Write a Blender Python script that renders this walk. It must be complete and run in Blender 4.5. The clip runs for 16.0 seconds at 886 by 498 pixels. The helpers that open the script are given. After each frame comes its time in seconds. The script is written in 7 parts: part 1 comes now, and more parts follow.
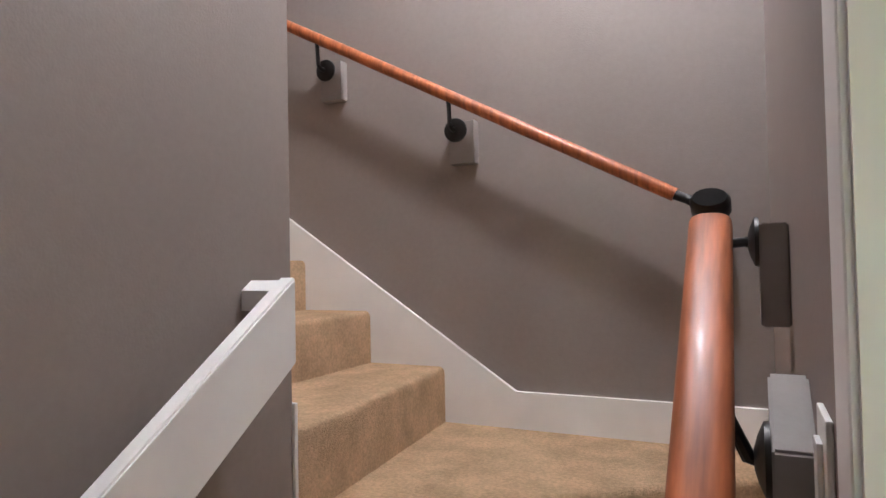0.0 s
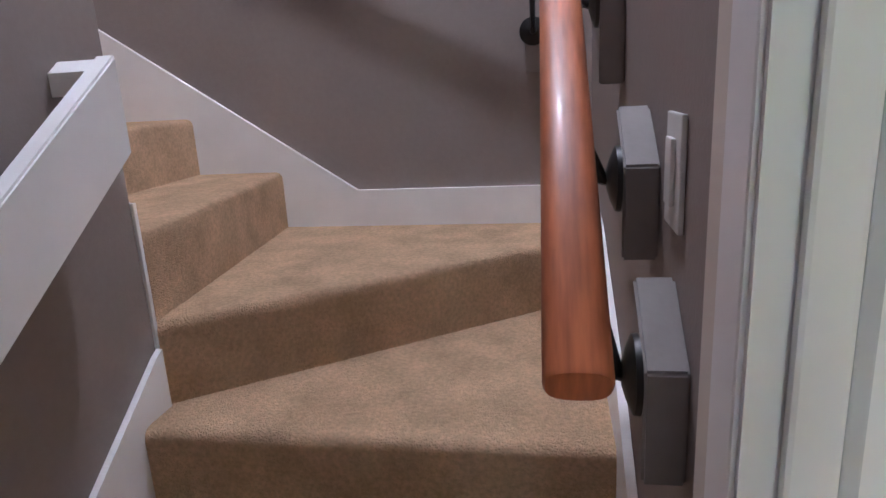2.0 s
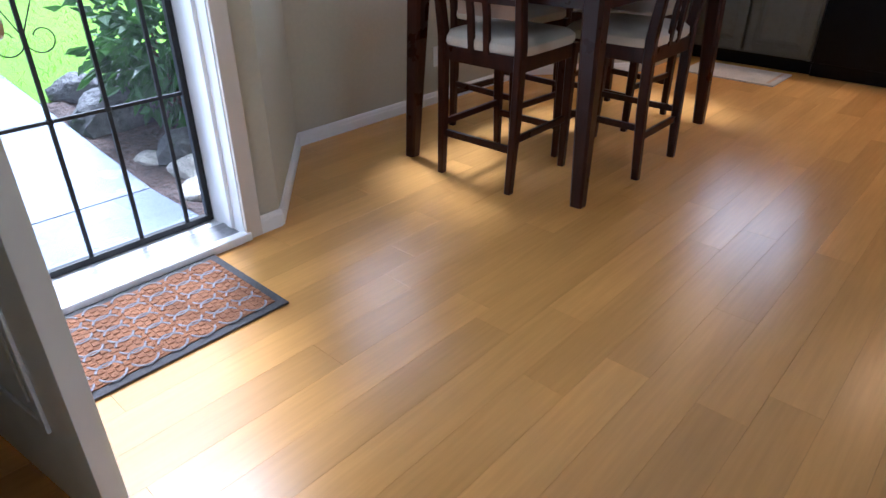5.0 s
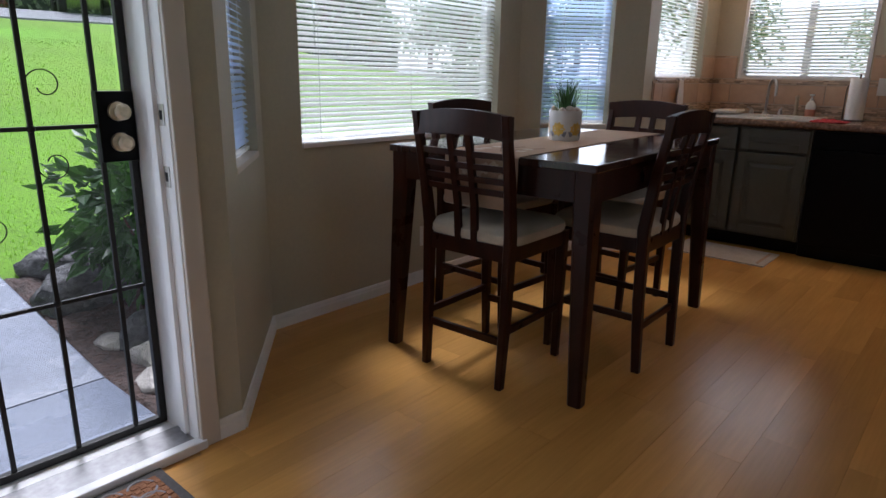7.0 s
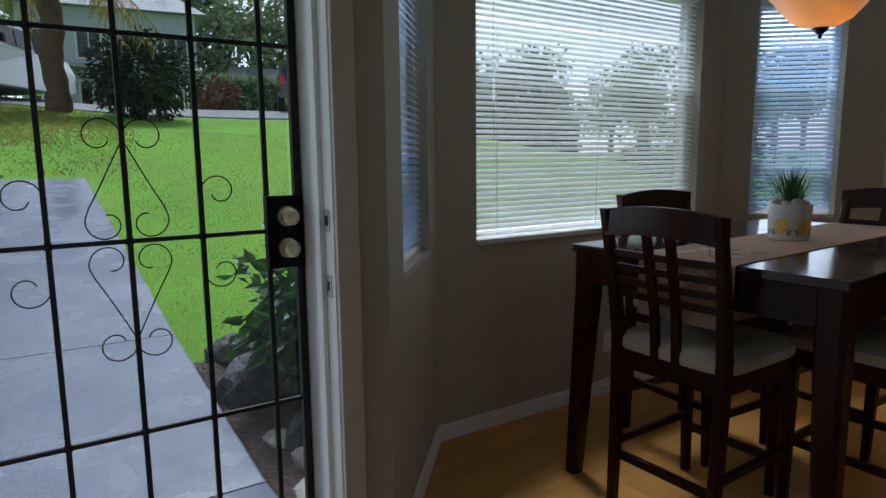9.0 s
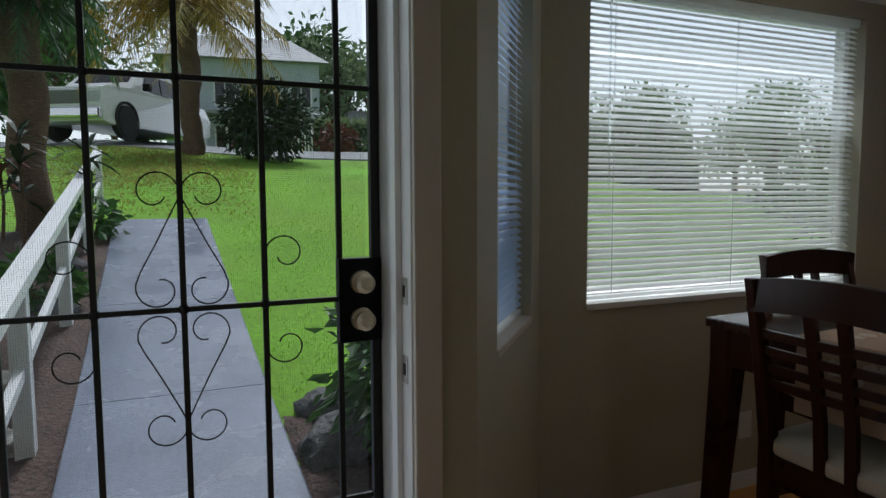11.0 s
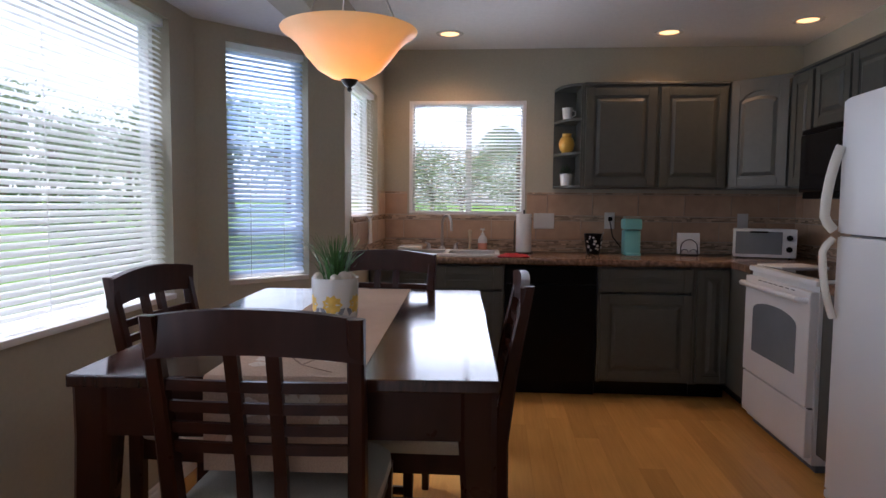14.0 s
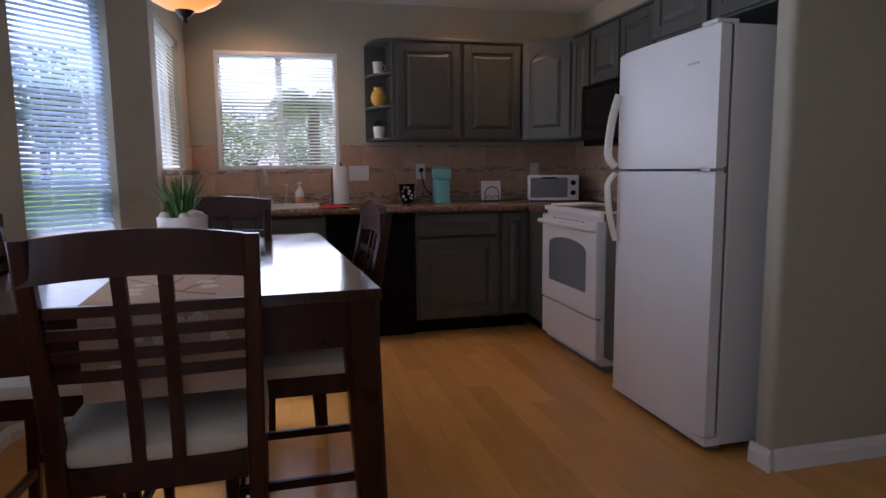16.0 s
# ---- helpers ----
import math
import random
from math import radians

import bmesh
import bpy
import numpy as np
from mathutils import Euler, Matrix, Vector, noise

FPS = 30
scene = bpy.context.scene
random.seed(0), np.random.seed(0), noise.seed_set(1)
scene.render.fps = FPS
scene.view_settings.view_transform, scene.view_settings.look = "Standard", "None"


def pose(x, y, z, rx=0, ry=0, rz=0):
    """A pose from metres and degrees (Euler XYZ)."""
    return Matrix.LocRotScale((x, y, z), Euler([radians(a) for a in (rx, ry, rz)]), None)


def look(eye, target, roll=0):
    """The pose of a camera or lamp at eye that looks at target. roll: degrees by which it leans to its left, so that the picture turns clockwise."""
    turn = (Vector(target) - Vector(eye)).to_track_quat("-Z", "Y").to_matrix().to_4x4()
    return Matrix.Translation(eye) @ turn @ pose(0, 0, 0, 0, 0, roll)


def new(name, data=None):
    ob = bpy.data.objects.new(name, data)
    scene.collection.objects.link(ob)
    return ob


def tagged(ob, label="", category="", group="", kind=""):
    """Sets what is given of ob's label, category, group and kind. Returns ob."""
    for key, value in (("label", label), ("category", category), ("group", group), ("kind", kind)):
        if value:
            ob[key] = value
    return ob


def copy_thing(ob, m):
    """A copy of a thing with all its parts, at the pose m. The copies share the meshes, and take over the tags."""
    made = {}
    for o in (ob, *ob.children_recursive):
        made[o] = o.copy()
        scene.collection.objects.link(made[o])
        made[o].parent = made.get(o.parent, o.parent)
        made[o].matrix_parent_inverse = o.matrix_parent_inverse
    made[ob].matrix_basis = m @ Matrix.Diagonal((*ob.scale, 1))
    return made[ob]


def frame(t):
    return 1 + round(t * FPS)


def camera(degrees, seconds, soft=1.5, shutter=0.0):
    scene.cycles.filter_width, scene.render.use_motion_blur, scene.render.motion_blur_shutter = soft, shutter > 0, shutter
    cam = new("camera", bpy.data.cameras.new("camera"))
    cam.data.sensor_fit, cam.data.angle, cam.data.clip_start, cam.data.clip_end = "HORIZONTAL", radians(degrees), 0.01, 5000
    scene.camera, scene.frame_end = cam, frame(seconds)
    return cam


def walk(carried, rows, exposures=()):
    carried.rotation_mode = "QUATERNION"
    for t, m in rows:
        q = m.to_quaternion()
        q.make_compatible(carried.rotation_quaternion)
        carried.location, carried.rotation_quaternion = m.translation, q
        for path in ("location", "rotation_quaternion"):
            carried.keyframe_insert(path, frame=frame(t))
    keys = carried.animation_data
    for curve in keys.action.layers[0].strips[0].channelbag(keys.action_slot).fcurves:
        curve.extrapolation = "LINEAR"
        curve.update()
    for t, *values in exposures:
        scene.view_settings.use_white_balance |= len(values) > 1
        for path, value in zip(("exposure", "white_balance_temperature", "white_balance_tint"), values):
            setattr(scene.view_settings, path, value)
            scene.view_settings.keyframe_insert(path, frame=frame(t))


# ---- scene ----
cam = camera(69.8, 16.0)
PATH = [
    (0, (0.078, 0.166, 1.305), (-0.789, 1.967, 1.357), -1.1),
    (0.5, (0.04, 0.15, 1.283), (-0.795, 1.967, 1.263), -1.4),
    (1, (-0.006, 0.124, 1.26), (-0.712, 1.992, 1.153), -2.0),
    (1.5, (-0.014, 0.124, 1.235), (-0.553, 2.034, 0.994), -1.9),
    (2, (0.009, 0.135, 1.213), (-0.326, 2.042, 0.712), -3.1),
    (2.5, (0.029, 0.16, 1.187), (0.001, 2.041, 0.506), -3.9),
    (3, (0.062, 0.172, 1.162), (0.365, 1.953, 0.304), -6.2),
    (3.5, (0.114, 0.182, 1.128), (0.806, 1.761, 0.113), -7.8),
    (4, (0.164, 0.168, 1.116), (1.199, 1.473, 0.01), -6.3),
    (6.5, (0.443, 0.307, 1.134), (1.877, 1.487, 0.391), 0.4),
    (7, (0.468, 0.353, 1.164), (1.923, 1.618, 0.635), 1.0),
    (7.5, (0.507, 0.413, 1.174), (1.966, 1.711, 0.742), 1.0),
    (8, (0.543, 0.458, 1.178), (1.969, 1.808, 0.797), 0.6),
    (8.5, (0.59, 0.513, 1.185), (1.875, 2.011, 0.862), 0.1),
    (9, (0.668, 0.588, 1.206), (1.743, 2.249, 0.917), -0.6),
    (11.5, (0.925, 0.925, 1.266), (1.706, 2.76, 1.111), -0.3),
    (12, (1.028, 1.029, 1.285), (2.121, 2.699, 1.165), -0.0),
    (12.5, (1.097, 1.11, 1.288), (2.549, 2.482, 1.177), 0.1),
    (13, (1.122, 1.221, 1.288), (2.886, 2.158, 1.168), 0.3),
    (13.5, (1.094, 1.328, 1.283), (3.032, 1.803, 1.147), 0.6),
    (14, (1.059, 1.358, 1.255), (3.047, 1.521, 1.112), 0.5),
    (14.5, (0.989, 1.422, 1.237), (2.98, 1.304, 1.084), -0.1),
    (15, (0.948, 1.461, 1.218), (2.915, 1.143, 1.051), -0.2),
    (15.5, (0.944, 1.486, 1.189), (2.889, 1.059, 1.005), -0.4),
    (16, (0.935, 1.551, 1.154), (2.862, 1.076, 0.906), -0.6),
]
EXPOSURES = [(0.0, 3.5, 5650, 8), (1.3, 3.45, 5450, 10), (2.2, 3.15, 4950, 14), (3.0, 2.7, 4600, 14), (3.5, 2.5, 4550, 14), (4.2, 2.45, 4550, 14), (5.6, 1.55, 5350, 14), (6.5, 0.9, 5750, 16), (7.0, 0.6, 5650, 16), (8.2, -0.1, 5500, 12), (9.0, -0.2, 5450, 8), (11.5, -0.45, 6000, 7), (12.5, -0.55, 6250, 8), (13.0, 0.4, 5850, 12), (13.5, 0.7, 5650, 16), (14.2, 0.75, 5550, 23), (16.0, 0.58, 5450, 26)]
walk(cam, [(t, look(eye, target, roll)) for t, eye, target, roll in PATH], EXPOSURES)

# ---------------------------------------------------------------- light
world = bpy.data.worlds.new("world")
scene.world = world
world.use_nodes = True
wn = world.node_tree
sky = wn.nodes.new("ShaderNodeTexSky")
sky.sky_type = "NISHITA"
sky.sun_disc = False
sky.sun_elevation, sky.sun_rotation = radians(48), radians(20)
sky.air_density, sky.dust_density, sky.ozone_density = 1.0, 1.0, 1.0
grey = wn.nodes.new("ShaderNodeHueSaturation")   # overcast: nearly colourless sky
grey.inputs["Saturation"].default_value = 0.22
wn.links.new(sky.outputs[0], grey.inputs["Color"])
wn.links.new(grey.outputs[0], wn.nodes["Background"].inputs[0])
wn.nodes["Background"].inputs[1].default_value = 0.15


def lamp(name, kind, energy, m, colour=(1, 1, 1), **more):
    data = bpy.data.lights.new(name, kind)
    data.energy, data.color = energy, colour
    ob = new(name, data)
    ob.matrix_world = m
    if "size" in more:
        data.size = more["size"]
    if "angle" in more:
        data.angle = radians(more["angle"])
    if "soft" in more:
        data.shadow_soft_size = more["soft"]
    if "spot" in more:
        data.spot_size, data.spot_blend = radians(more["spot"]), 0.6
    if "size_y" in more:
        data.shape, data.size_y = "RECTANGLE", more["size_y"]
    if "spread" in more:
        data.spread = radians(more["spread"])
    return ob


lamp("sun", "SUN", 3.0, look((0, 0, 30), (-3, -9, 15)), (1.0, 0.97, 0.93), angle=12)
# skylight entering through the openings
for a, b, s0, s1, z0, z1, e in (((0.36, 2.255), (1.31, 2.255), 0.03, 0.92, 0.1, 1.98, 1.8), ((2.04, 2.762), (3.95, 2.762), 0.22, 1.70, 0.88, 2.0, 3.3), ((1.475, 2.11), (2.04, 2.762), 0.22, 0.69, 0.88, 2.0, 0.7), ((3.95, 2.762), (4.57, 2.20), 0.18, 0.58, 0.9, 2.0, 1.1), ((4.57, 2.2), (5.83, 2.2), 0.18, 0.96, 1.19, 1.99, 1.2), ((5.83, 2.33), (5.83, -3.6), 0.34, 1.17, 1.19, 1.99, 2.4), ((2.6, -6.5), (-0.9, -6.5), 0.25, 1.95, 0.3, 2.0, 4.6)):
    ang = math.degrees(math.atan2(b[1] - a[1], b[0] - a[0]))
    lamp("window_light", "AREA", e, pose(a[0], a[1], 0, 0, 0, ang) @ pose((s0 + s1) / 2, 0.012, (z0 + z1) / 2, -105 if z0 > 0.8 else -90), (0.92, 0.97, 1.0) if e < 4 else (1.0, 0.93, 0.83), size=s1 - s0, size_y=z1 - z0, spread=95 if z0 > 0.8 else 180)
lamp("stair_bulb", "POINT", 9.5, pose(-0.25, 1.62, 3.1), (1.0, 0.92, 0.88), soft=0.07)
lamp("pendant_bulb", "POINT", 1.1, pose(3.085, 1.828, 1.725), (1.0, 0.64, 0.28), soft=0.03)
for cx, cy in ((5.39, 1.68), (5.42, 0.24), (5.18, -0.52)):
    lamp("can_bulb", "SPOT", 8.0, pose(cx, cy, 2.36), (1.0, 0.56, 0.26), soft=0.05, spot=140)


# ---------------------------------------------------------------- materials
def material(name, colour, rough=0.6, metal=0.0, grain=None, stain=None, bump=None, vary=0.0, spec=0.5, island=False, **more):
    """grain and stain: (scale, strength) or (scale, strength, stretch); bump: (scale, strength, distance)."""
    mat = bpy.data.materials.new(name)
    mat.use_nodes = True
    nt = mat.node_tree
    N, L = nt.nodes, nt.links
    bsdf = N["Principled BSDF"]
    bsdf.inputs["Roughness"].default_value = rough
    bsdf.inputs["Metallic"].default_value = metal
    bsdf.inputs["Specular IOR Level"].default_value = spec
    coord = N.new("ShaderNodeTexCoord").outputs["Object"]
    if "shifted" in more:   # each piece takes its own stretch of the pattern
        info, mul, add = N.new("ShaderNodeObjectInfo"), N.new("ShaderNodeMath"), N.new("ShaderNodeVectorMath")
        mul.operation, mul.inputs[1].default_value = "MULTIPLY", 90.0
        L.new(info.outputs["Random"], mul.inputs[0])
        L.new(coord, add.inputs[0])
        L.new(mul.outputs[0], add.inputs[1])
        coord = add.outputs[0]
    rgb = N.new("ShaderNodeRGB")
    rgb.outputs[0].default_value = (*colour, 1)
    out = rgb.outputs[0]

    def noise_out(scale, stretch=(1, 1, 1), detail=5):
        mp = N.new("ShaderNodeMapping")
        mp.inputs["Scale"].default_value = stretch
        L.new(coord, mp.inputs[0])
        tx = N.new("ShaderNodeTexNoise")
        tx.inputs["Scale"].default_value = scale
        tx.inputs["Detail"].default_value = detail
        L.new(mp.outputs[0], tx.inputs["Vector"])
        return tx.outputs["Fac"]

    def scaled(value, lo, hi):
        mr = N.new("ShaderNodeMapRange")
        mr.inputs["From Min"].default_value, mr.inputs["From Max"].default_value = 0.3, 0.7
        mr.inputs["To Min"].default_value, mr.inputs["To Max"].default_value = lo, hi
        L.new(value, mr.inputs[0])
        return mr.outputs[0]

    def times(a, value):
        mx = N.new("ShaderNodeVectorMath")
        mx.operation = "MULTIPLY"
        L.new(a, mx.inputs[0])
        L.new(value, mx.inputs[1])
        return mx.outputs[0]

    for spec_ in (grain, stain):
        if spec_:
            out = times(out, scaled(noise_out(spec_[0], spec_[2] if len(spec_) > 2 else (1, 1, 1)), 1 - spec_[1], 1 + spec_[1]))
    if "second" in more:
        mix = N.new("ShaderNodeMix")
        mix.data_type = "RGBA"
        L.new(scaled(noise_out(more["second"][0], more["second"][2] if len(more["second"]) > 2 else (1, 1, 1)), 0, 1), mix.inputs[0])
        L.new(out, mix.inputs[6])
        mix.inputs[7].default_value = (*more["second"][1], 1)
        out = mix.outputs[2]
    if vary:
        if island:
            src = N.new("ShaderNodeNewGeometry").outputs["Random Per Island"]
        else:
            src = N.new("ShaderNodeObjectInfo").outputs["Random"]
        mr = N.new("ShaderNodeMapRange")
        mr.inputs["To Min"].default_value, mr.inputs["To Max"].default_value = 1 - vary, 1 + vary
        L.new(src, mr.inputs[0])
        out = times(out, mr.outputs[0])
    L.new(out, bsdf.inputs["Base Color"])
    if bump:
        bp = N.new("ShaderNodeBump")
        bp.inputs["Strength"].default_value, bp.inputs["Distance"].default_value = bump[1], bump[2]
        L.new(noise_out(bump[0], bump[3] if len(bump) > 3 else (1, 1, 1)), bp.inputs["Height"])
        L.new(bp.outputs[0], bsdf.inputs["Normal"])
        if "rough_vary" in more:
            L.new(scaled(noise_out(more["rough_vary"][0]), rough - more["rough_vary"][1], rough + more["rough_vary"][1]), bsdf.inputs["Roughness"])
    if "glow" in more:
        bsdf.inputs["Emission Color"].default_value = (*more["glow"][:3], 1)
        bsdf.inputs["Emission Strength"].default_value = more["glow"][3]
    if "through" in more:
        bsdf.inputs["Transmission Weight"].default_value = more["through"]
    if "coat" in more:
        bsdf.inputs["Coat Weight"].default_value = more["coat"]
        bsdf.inputs["Coat Roughness"].default_value = 0.12
    return mat


M = dict(
    wall=material("wall_paint", (0.47, 0.44, 0.34), 0.7, grain=(60, 0.03), stain=(1.3, 0.04), bump=(180, 0.12, 0.004)),
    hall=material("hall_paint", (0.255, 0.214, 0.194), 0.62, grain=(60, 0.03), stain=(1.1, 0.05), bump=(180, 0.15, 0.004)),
    ceiling=material("ceiling_paint", (0.74, 0.73, 0.70), 0.85, grain=(40, 0.03), bump=(120, 0.25, 0.004)),
    trim=material("trim_paint", (0.84, 0.83, 0.82), 0.38, grain=(9, 0.03), stain=(2.3, 0.04), bump=(14, 0.06, 0.004)),
    casing=material("casing_paint", (0.66, 0.60, 0.53), 0.45, grain=(9, 0.03), stain=(2.0, 0.05)),
    carpet=material("carpet_pile", (0.64, 0.44, 0.265), 0.95, grain=(110, 0.15), stain=(9, 0.16), bump=(240, 1.0, 0.014), spec=0.1),
    rail=material("rail_wood", (0.38, 0.11, 0.036), 0.48, grain=(16, 0.36, (6, 0.35, 0.8)), stain=(3, 0.12), bump=(40, 0.05, 0.002, (6, 0.4, 0.8)), coat=0.08),
    iron=material("black_iron", (0.018, 0.017, 0.016), 0.42, metal=0.4, grain=(90, 0.2), bump=(120, 0.1, 0.002)),
    block=material("block_paint", (0.25, 0.22, 0.205), 0.6, grain=(30, 0.05), bump=(90, 0.1, 0.003)),
    plank=material("laminate_plank", (0.60, 0.305, 0.076), 0.25, spec=0.38, shifted=True, grain=(9, 0.06, (0.5, 9, 1)), stain=(2.2, 0.09, (0.5, 3, 1)), bump=(14, 0.03, 0.002, (0.5, 9, 1)), vary=0.12),
    gap=material("joint_dark", (0.47, 0.235, 0.06), 0.7, grain=(20, 0.1)),
    dark=material("dark_wood", (0.033, 0.0085, 0.0036), 0.32, spec=0.22, grain=(22, 0.35, (1, 1, 0.25)), stain=(4, 0.15), bump=(60, 0.06, 0.002), rough_vary=(6, 0.06)),
    darktop=material("dark_wood_top", (0.035, 0.014, 0.009), 0.13, grain=(14, 0.4, (0.4, 6, 1)), stain=(3, 0.15), bump=(5, 0.03, 0.003), rough_vary=(7, 0.05)),
    cushion=material("seat_fabric", (0.62, 0.56, 0.46), 0.9, grain=(300, 0.12), stain=(7, 0.08), bump=(400, 0.4, 0.003), spec=0.2),
    runner=material("runner_fabric", (0.50, 0.36, 0.26), 0.9, grain=(260, 0.12), stain=(5, 0.06), bump=(350, 0.4, 0.003), spec=0.2),
    runner_mark=material("runner_print", (0.66, 0.58, 0.48), 0.9, grain=(160, 0.1)),
    runner_line=material("runner_branch", (0.19, 0.11, 0.07), 0.9, grain=(160, 0.1)),
    white=material("white_ceramic", (0.80, 0.79, 0.76), 0.2, grain=(6, 0.02)),
    enamel=material("white_enamel", (0.80, 0.80, 0.80), 0.3, grain=(4, 0.015), bump=(160, 0.07, 0.002)),
    enamel_side=material("white_side_panel", (0.74, 0.74, 0.73), 0.42, grain=(6, 0.02), bump=(220, 0.12, 0.002)),
    handle=material("cream_handle", (0.80, 0.76, 0.66), 0.3, grain=(9, 0.03)),
    seal=material("rubber_grey", (0.16, 0.16, 0.16), 0.7, grain=(20, 0.1)),
    oven_glass=material("oven_glass", (0.20, 0.22, 0.24), 0.12, grain=(5, 0.08)),
    black=material("black_gloss", (0.003, 0.003, 0.0035), 0.3, spec=0.12, grain=(9, 0.2)),
    blackglass=material("black_glass", (0.01, 0.01, 0.011), 0.06, grain=(3, 0.2)),
    cabinet=material("cabinet_paint", (0.082, 0.085, 0.072), 0.4, grain=(30, 0.06), stain=(3, 0.08), bump=(60, 0.05, 0.002)),
    counter=material("counter_stone", (0.27, 0.17, 0.11), 0.24, grain=(70, 0.5), stain=(14, 0.3), second=(38, (0.10, 0.06, 0.04))),
    tile=material("wall_tile", (0.50, 0.33, 0.215), 0.35, shifted=True, grain=(14, 0.08), stain=(3, 0.08), vary=0.07, bump=(30, 0.06, 0.002)),
    grout=material("tile_grout", (0.48, 0.40, 0.31), 0.9, grain=(60, 0.08)),
    mosaic=material("mosaic_chip", (0.46, 0.34, 0.24), 0.25, grain=(30, 0.1), vary=0.5, island=True),
    steel=material("brushed_steel", (0.55, 0.53, 0.50), 0.28, metal=1.0, grain=(60, 0.06)),
    chrome=material("chrome", (0.75, 0.75, 0.76), 0.12, metal=1.0, grain=(30, 0.03)),
    brass=material("worn_brass", (0.62, 0.53, 0.38), 0.35, metal=0.8, grain=(50, 0.15)),
    striker=material("strike_steel", (0.82, 0.83, 0.86), 0.45, metal=0.1, grain=(60, 0.05)),
    plastic=material("white_plastic", (0.74, 0.73, 0.70), 0.4, grain=(9, 0.02)),
    blind=material("blind_vinyl", (0.86, 0.86, 0.85), 0.45, grain=(9, 0.02), stain=(2, 0.03)),
    # copy of the blind vinyl with the sky's blue cast put into its colour
    cool_blind=material("sky_tint_vinyl", (0.75, 0.81, 0.88), 0.45, grain=(9, 0.02), stain=(2, 0.03)),
    strip=material("grey_strip", (0.55, 0.55, 0.56), 0.6, grain=(20, 0.06)),
    vinyl=material("window_vinyl", (0.82, 0.82, 0.82), 0.4, grain=(9, 0.02)),
    glass=material("window_glass", (0.97, 0.98, 0.98), 0.0, through=1.0),
    jar=material("clear_glass", (0.9, 0.93, 0.93), 0.03, through=1.0),
    teal=material("teal_plastic", (0.22, 0.55, 0.54), 0.35, grain=(9, 0.03)),
    red=material("red_cloth", (0.42, 0.022, 0.03), 0.9, grain=(200, 0.12), stain=(18, 0.2), bump=(160, 0.4, 0.004)),
    paper=material("kitchen_paper", (0.82, 0.81, 0.79), 0.95, grain=(90, 0.03), bump=(120, 0.3, 0.003)),
    soap=material("pink_soap", (0.62, 0.27, 0.18), 0.2, grain=(9, 0.05)),
    yellow=material("yellow_glaze", (0.72, 0.42, 0.06), 0.3, grain=(9, 0.08)),
    yellow_print=material("yellow_print", (0.78, 0.52, 0.10), 0.4, grain=(60, 0.12)),
    grey_print=material("grey_print", (0.27, 0.28, 0.33), 0.4, grain=(60, 0.12)),
    blade=material("grass_blade", (0.055, 0.16, 0.035), 0.5, grain=(30, 0.25), vary=0.35, island=True),
    egg=material("pebble", (0.66, 0.58, 0.48), 0.6, grain=(30, 0.1)),
    shade=material("alabaster_shade", (0.78, 0.66, 0.46), 0.35, grain=(5, 0.1), stain=(2.5, 0.1), glow=(1.0, 0.62, 0.22, 0.26)),
    canglow=material("can_lens", (0.9, 0.8, 0.6), 0.4, glow=(1.0, 0.50, 0.16, 1.6)),
    mat_edge=material("mat_border", (0.075, 0.068, 0.066), 0.9, grain=(120, 0.2), bump=(200, 0.4, 0.003)),
    mat_pile=material("mat_fibre", (0.28, 0.12, 0.055), 0.95, grain=(140, 0.35, (1, 6, 1)), stain=(9, 0.2), bump=(220, 0.8, 0.006), vary=0.12),
    mat_line=material("mat_line", (0.27, 0.25, 0.26), 0.9, grain=(120, 0.2)),
    rug=material("rug_weave", (0.55, 0.51, 0.46), 0.95, grain=(90, 0.15), stain=(7, 0.12), bump=(220, 0.5, 0.004)),
    sill_metal=material("threshold_metal", (0.30, 0.29, 0.29), 0.4, metal=0.6, grain=(40, 0.2)),
    ground=material("lawn_ground", (0.15, 0.35, 0.014), 0.95, grain=(25, 0.3), stain=(0.6, 0.25), bump=(60, 0.4, 0.02), second=(0.35, (0.19, 0.34, 0.02))),
    grass=material("grass_tuft", (0.24, 0.50, 0.03), 0.8, grain=(3, 0.2), vary=0.25, island=True),
    drygrass=material("dry_grass_tuft", (0.30, 0.27, 0.07), 0.9, grain=(3, 0.2), vary=0.45, island=True),
    concrete=material("wet_concrete", (0.205, 0.23, 0.30), 0.24, grain=(45, 0.1), stain=(1.6, 0.14), bump=(70, 0.12, 0.004), rough_vary=(2.5, 0.12)),
    soil=material("wet_soil", (0.075, 0.042, 0.032), 0.75, grain=(35, 0.45), stain=(4, 0.3), bump=(40, 1.0, 0.03)),
    rock=material("lava_rock", (0.075, 0.072, 0.075), 0.6, grain=(25, 0.4), stain=(5, 0.3), bump=(22, 0.9, 0.03), vary=0.25),
    palerock=material("pale_rock", (0.36, 0.33, 0.30), 0.6, grain=(18, 0.3), stain=(5, 0.25), bump=(16, 0.8, 0.03), vary=0.2),
    leaf=material("shrub_leaf", (0.045, 0.115, 0.032), 0.45, grain=(6, 0.25), vary=0.45, island=True),
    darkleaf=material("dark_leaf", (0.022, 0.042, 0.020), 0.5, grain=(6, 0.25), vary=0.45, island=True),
    # distance haze put into the colour: paler and greyer than the near leaf
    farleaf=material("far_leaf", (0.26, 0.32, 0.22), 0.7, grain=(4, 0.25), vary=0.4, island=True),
    redleaf=material("red_leaf", (0.16, 0.045, 0.035), 0.5, grain=(6, 0.25), vary=0.5, island=True),
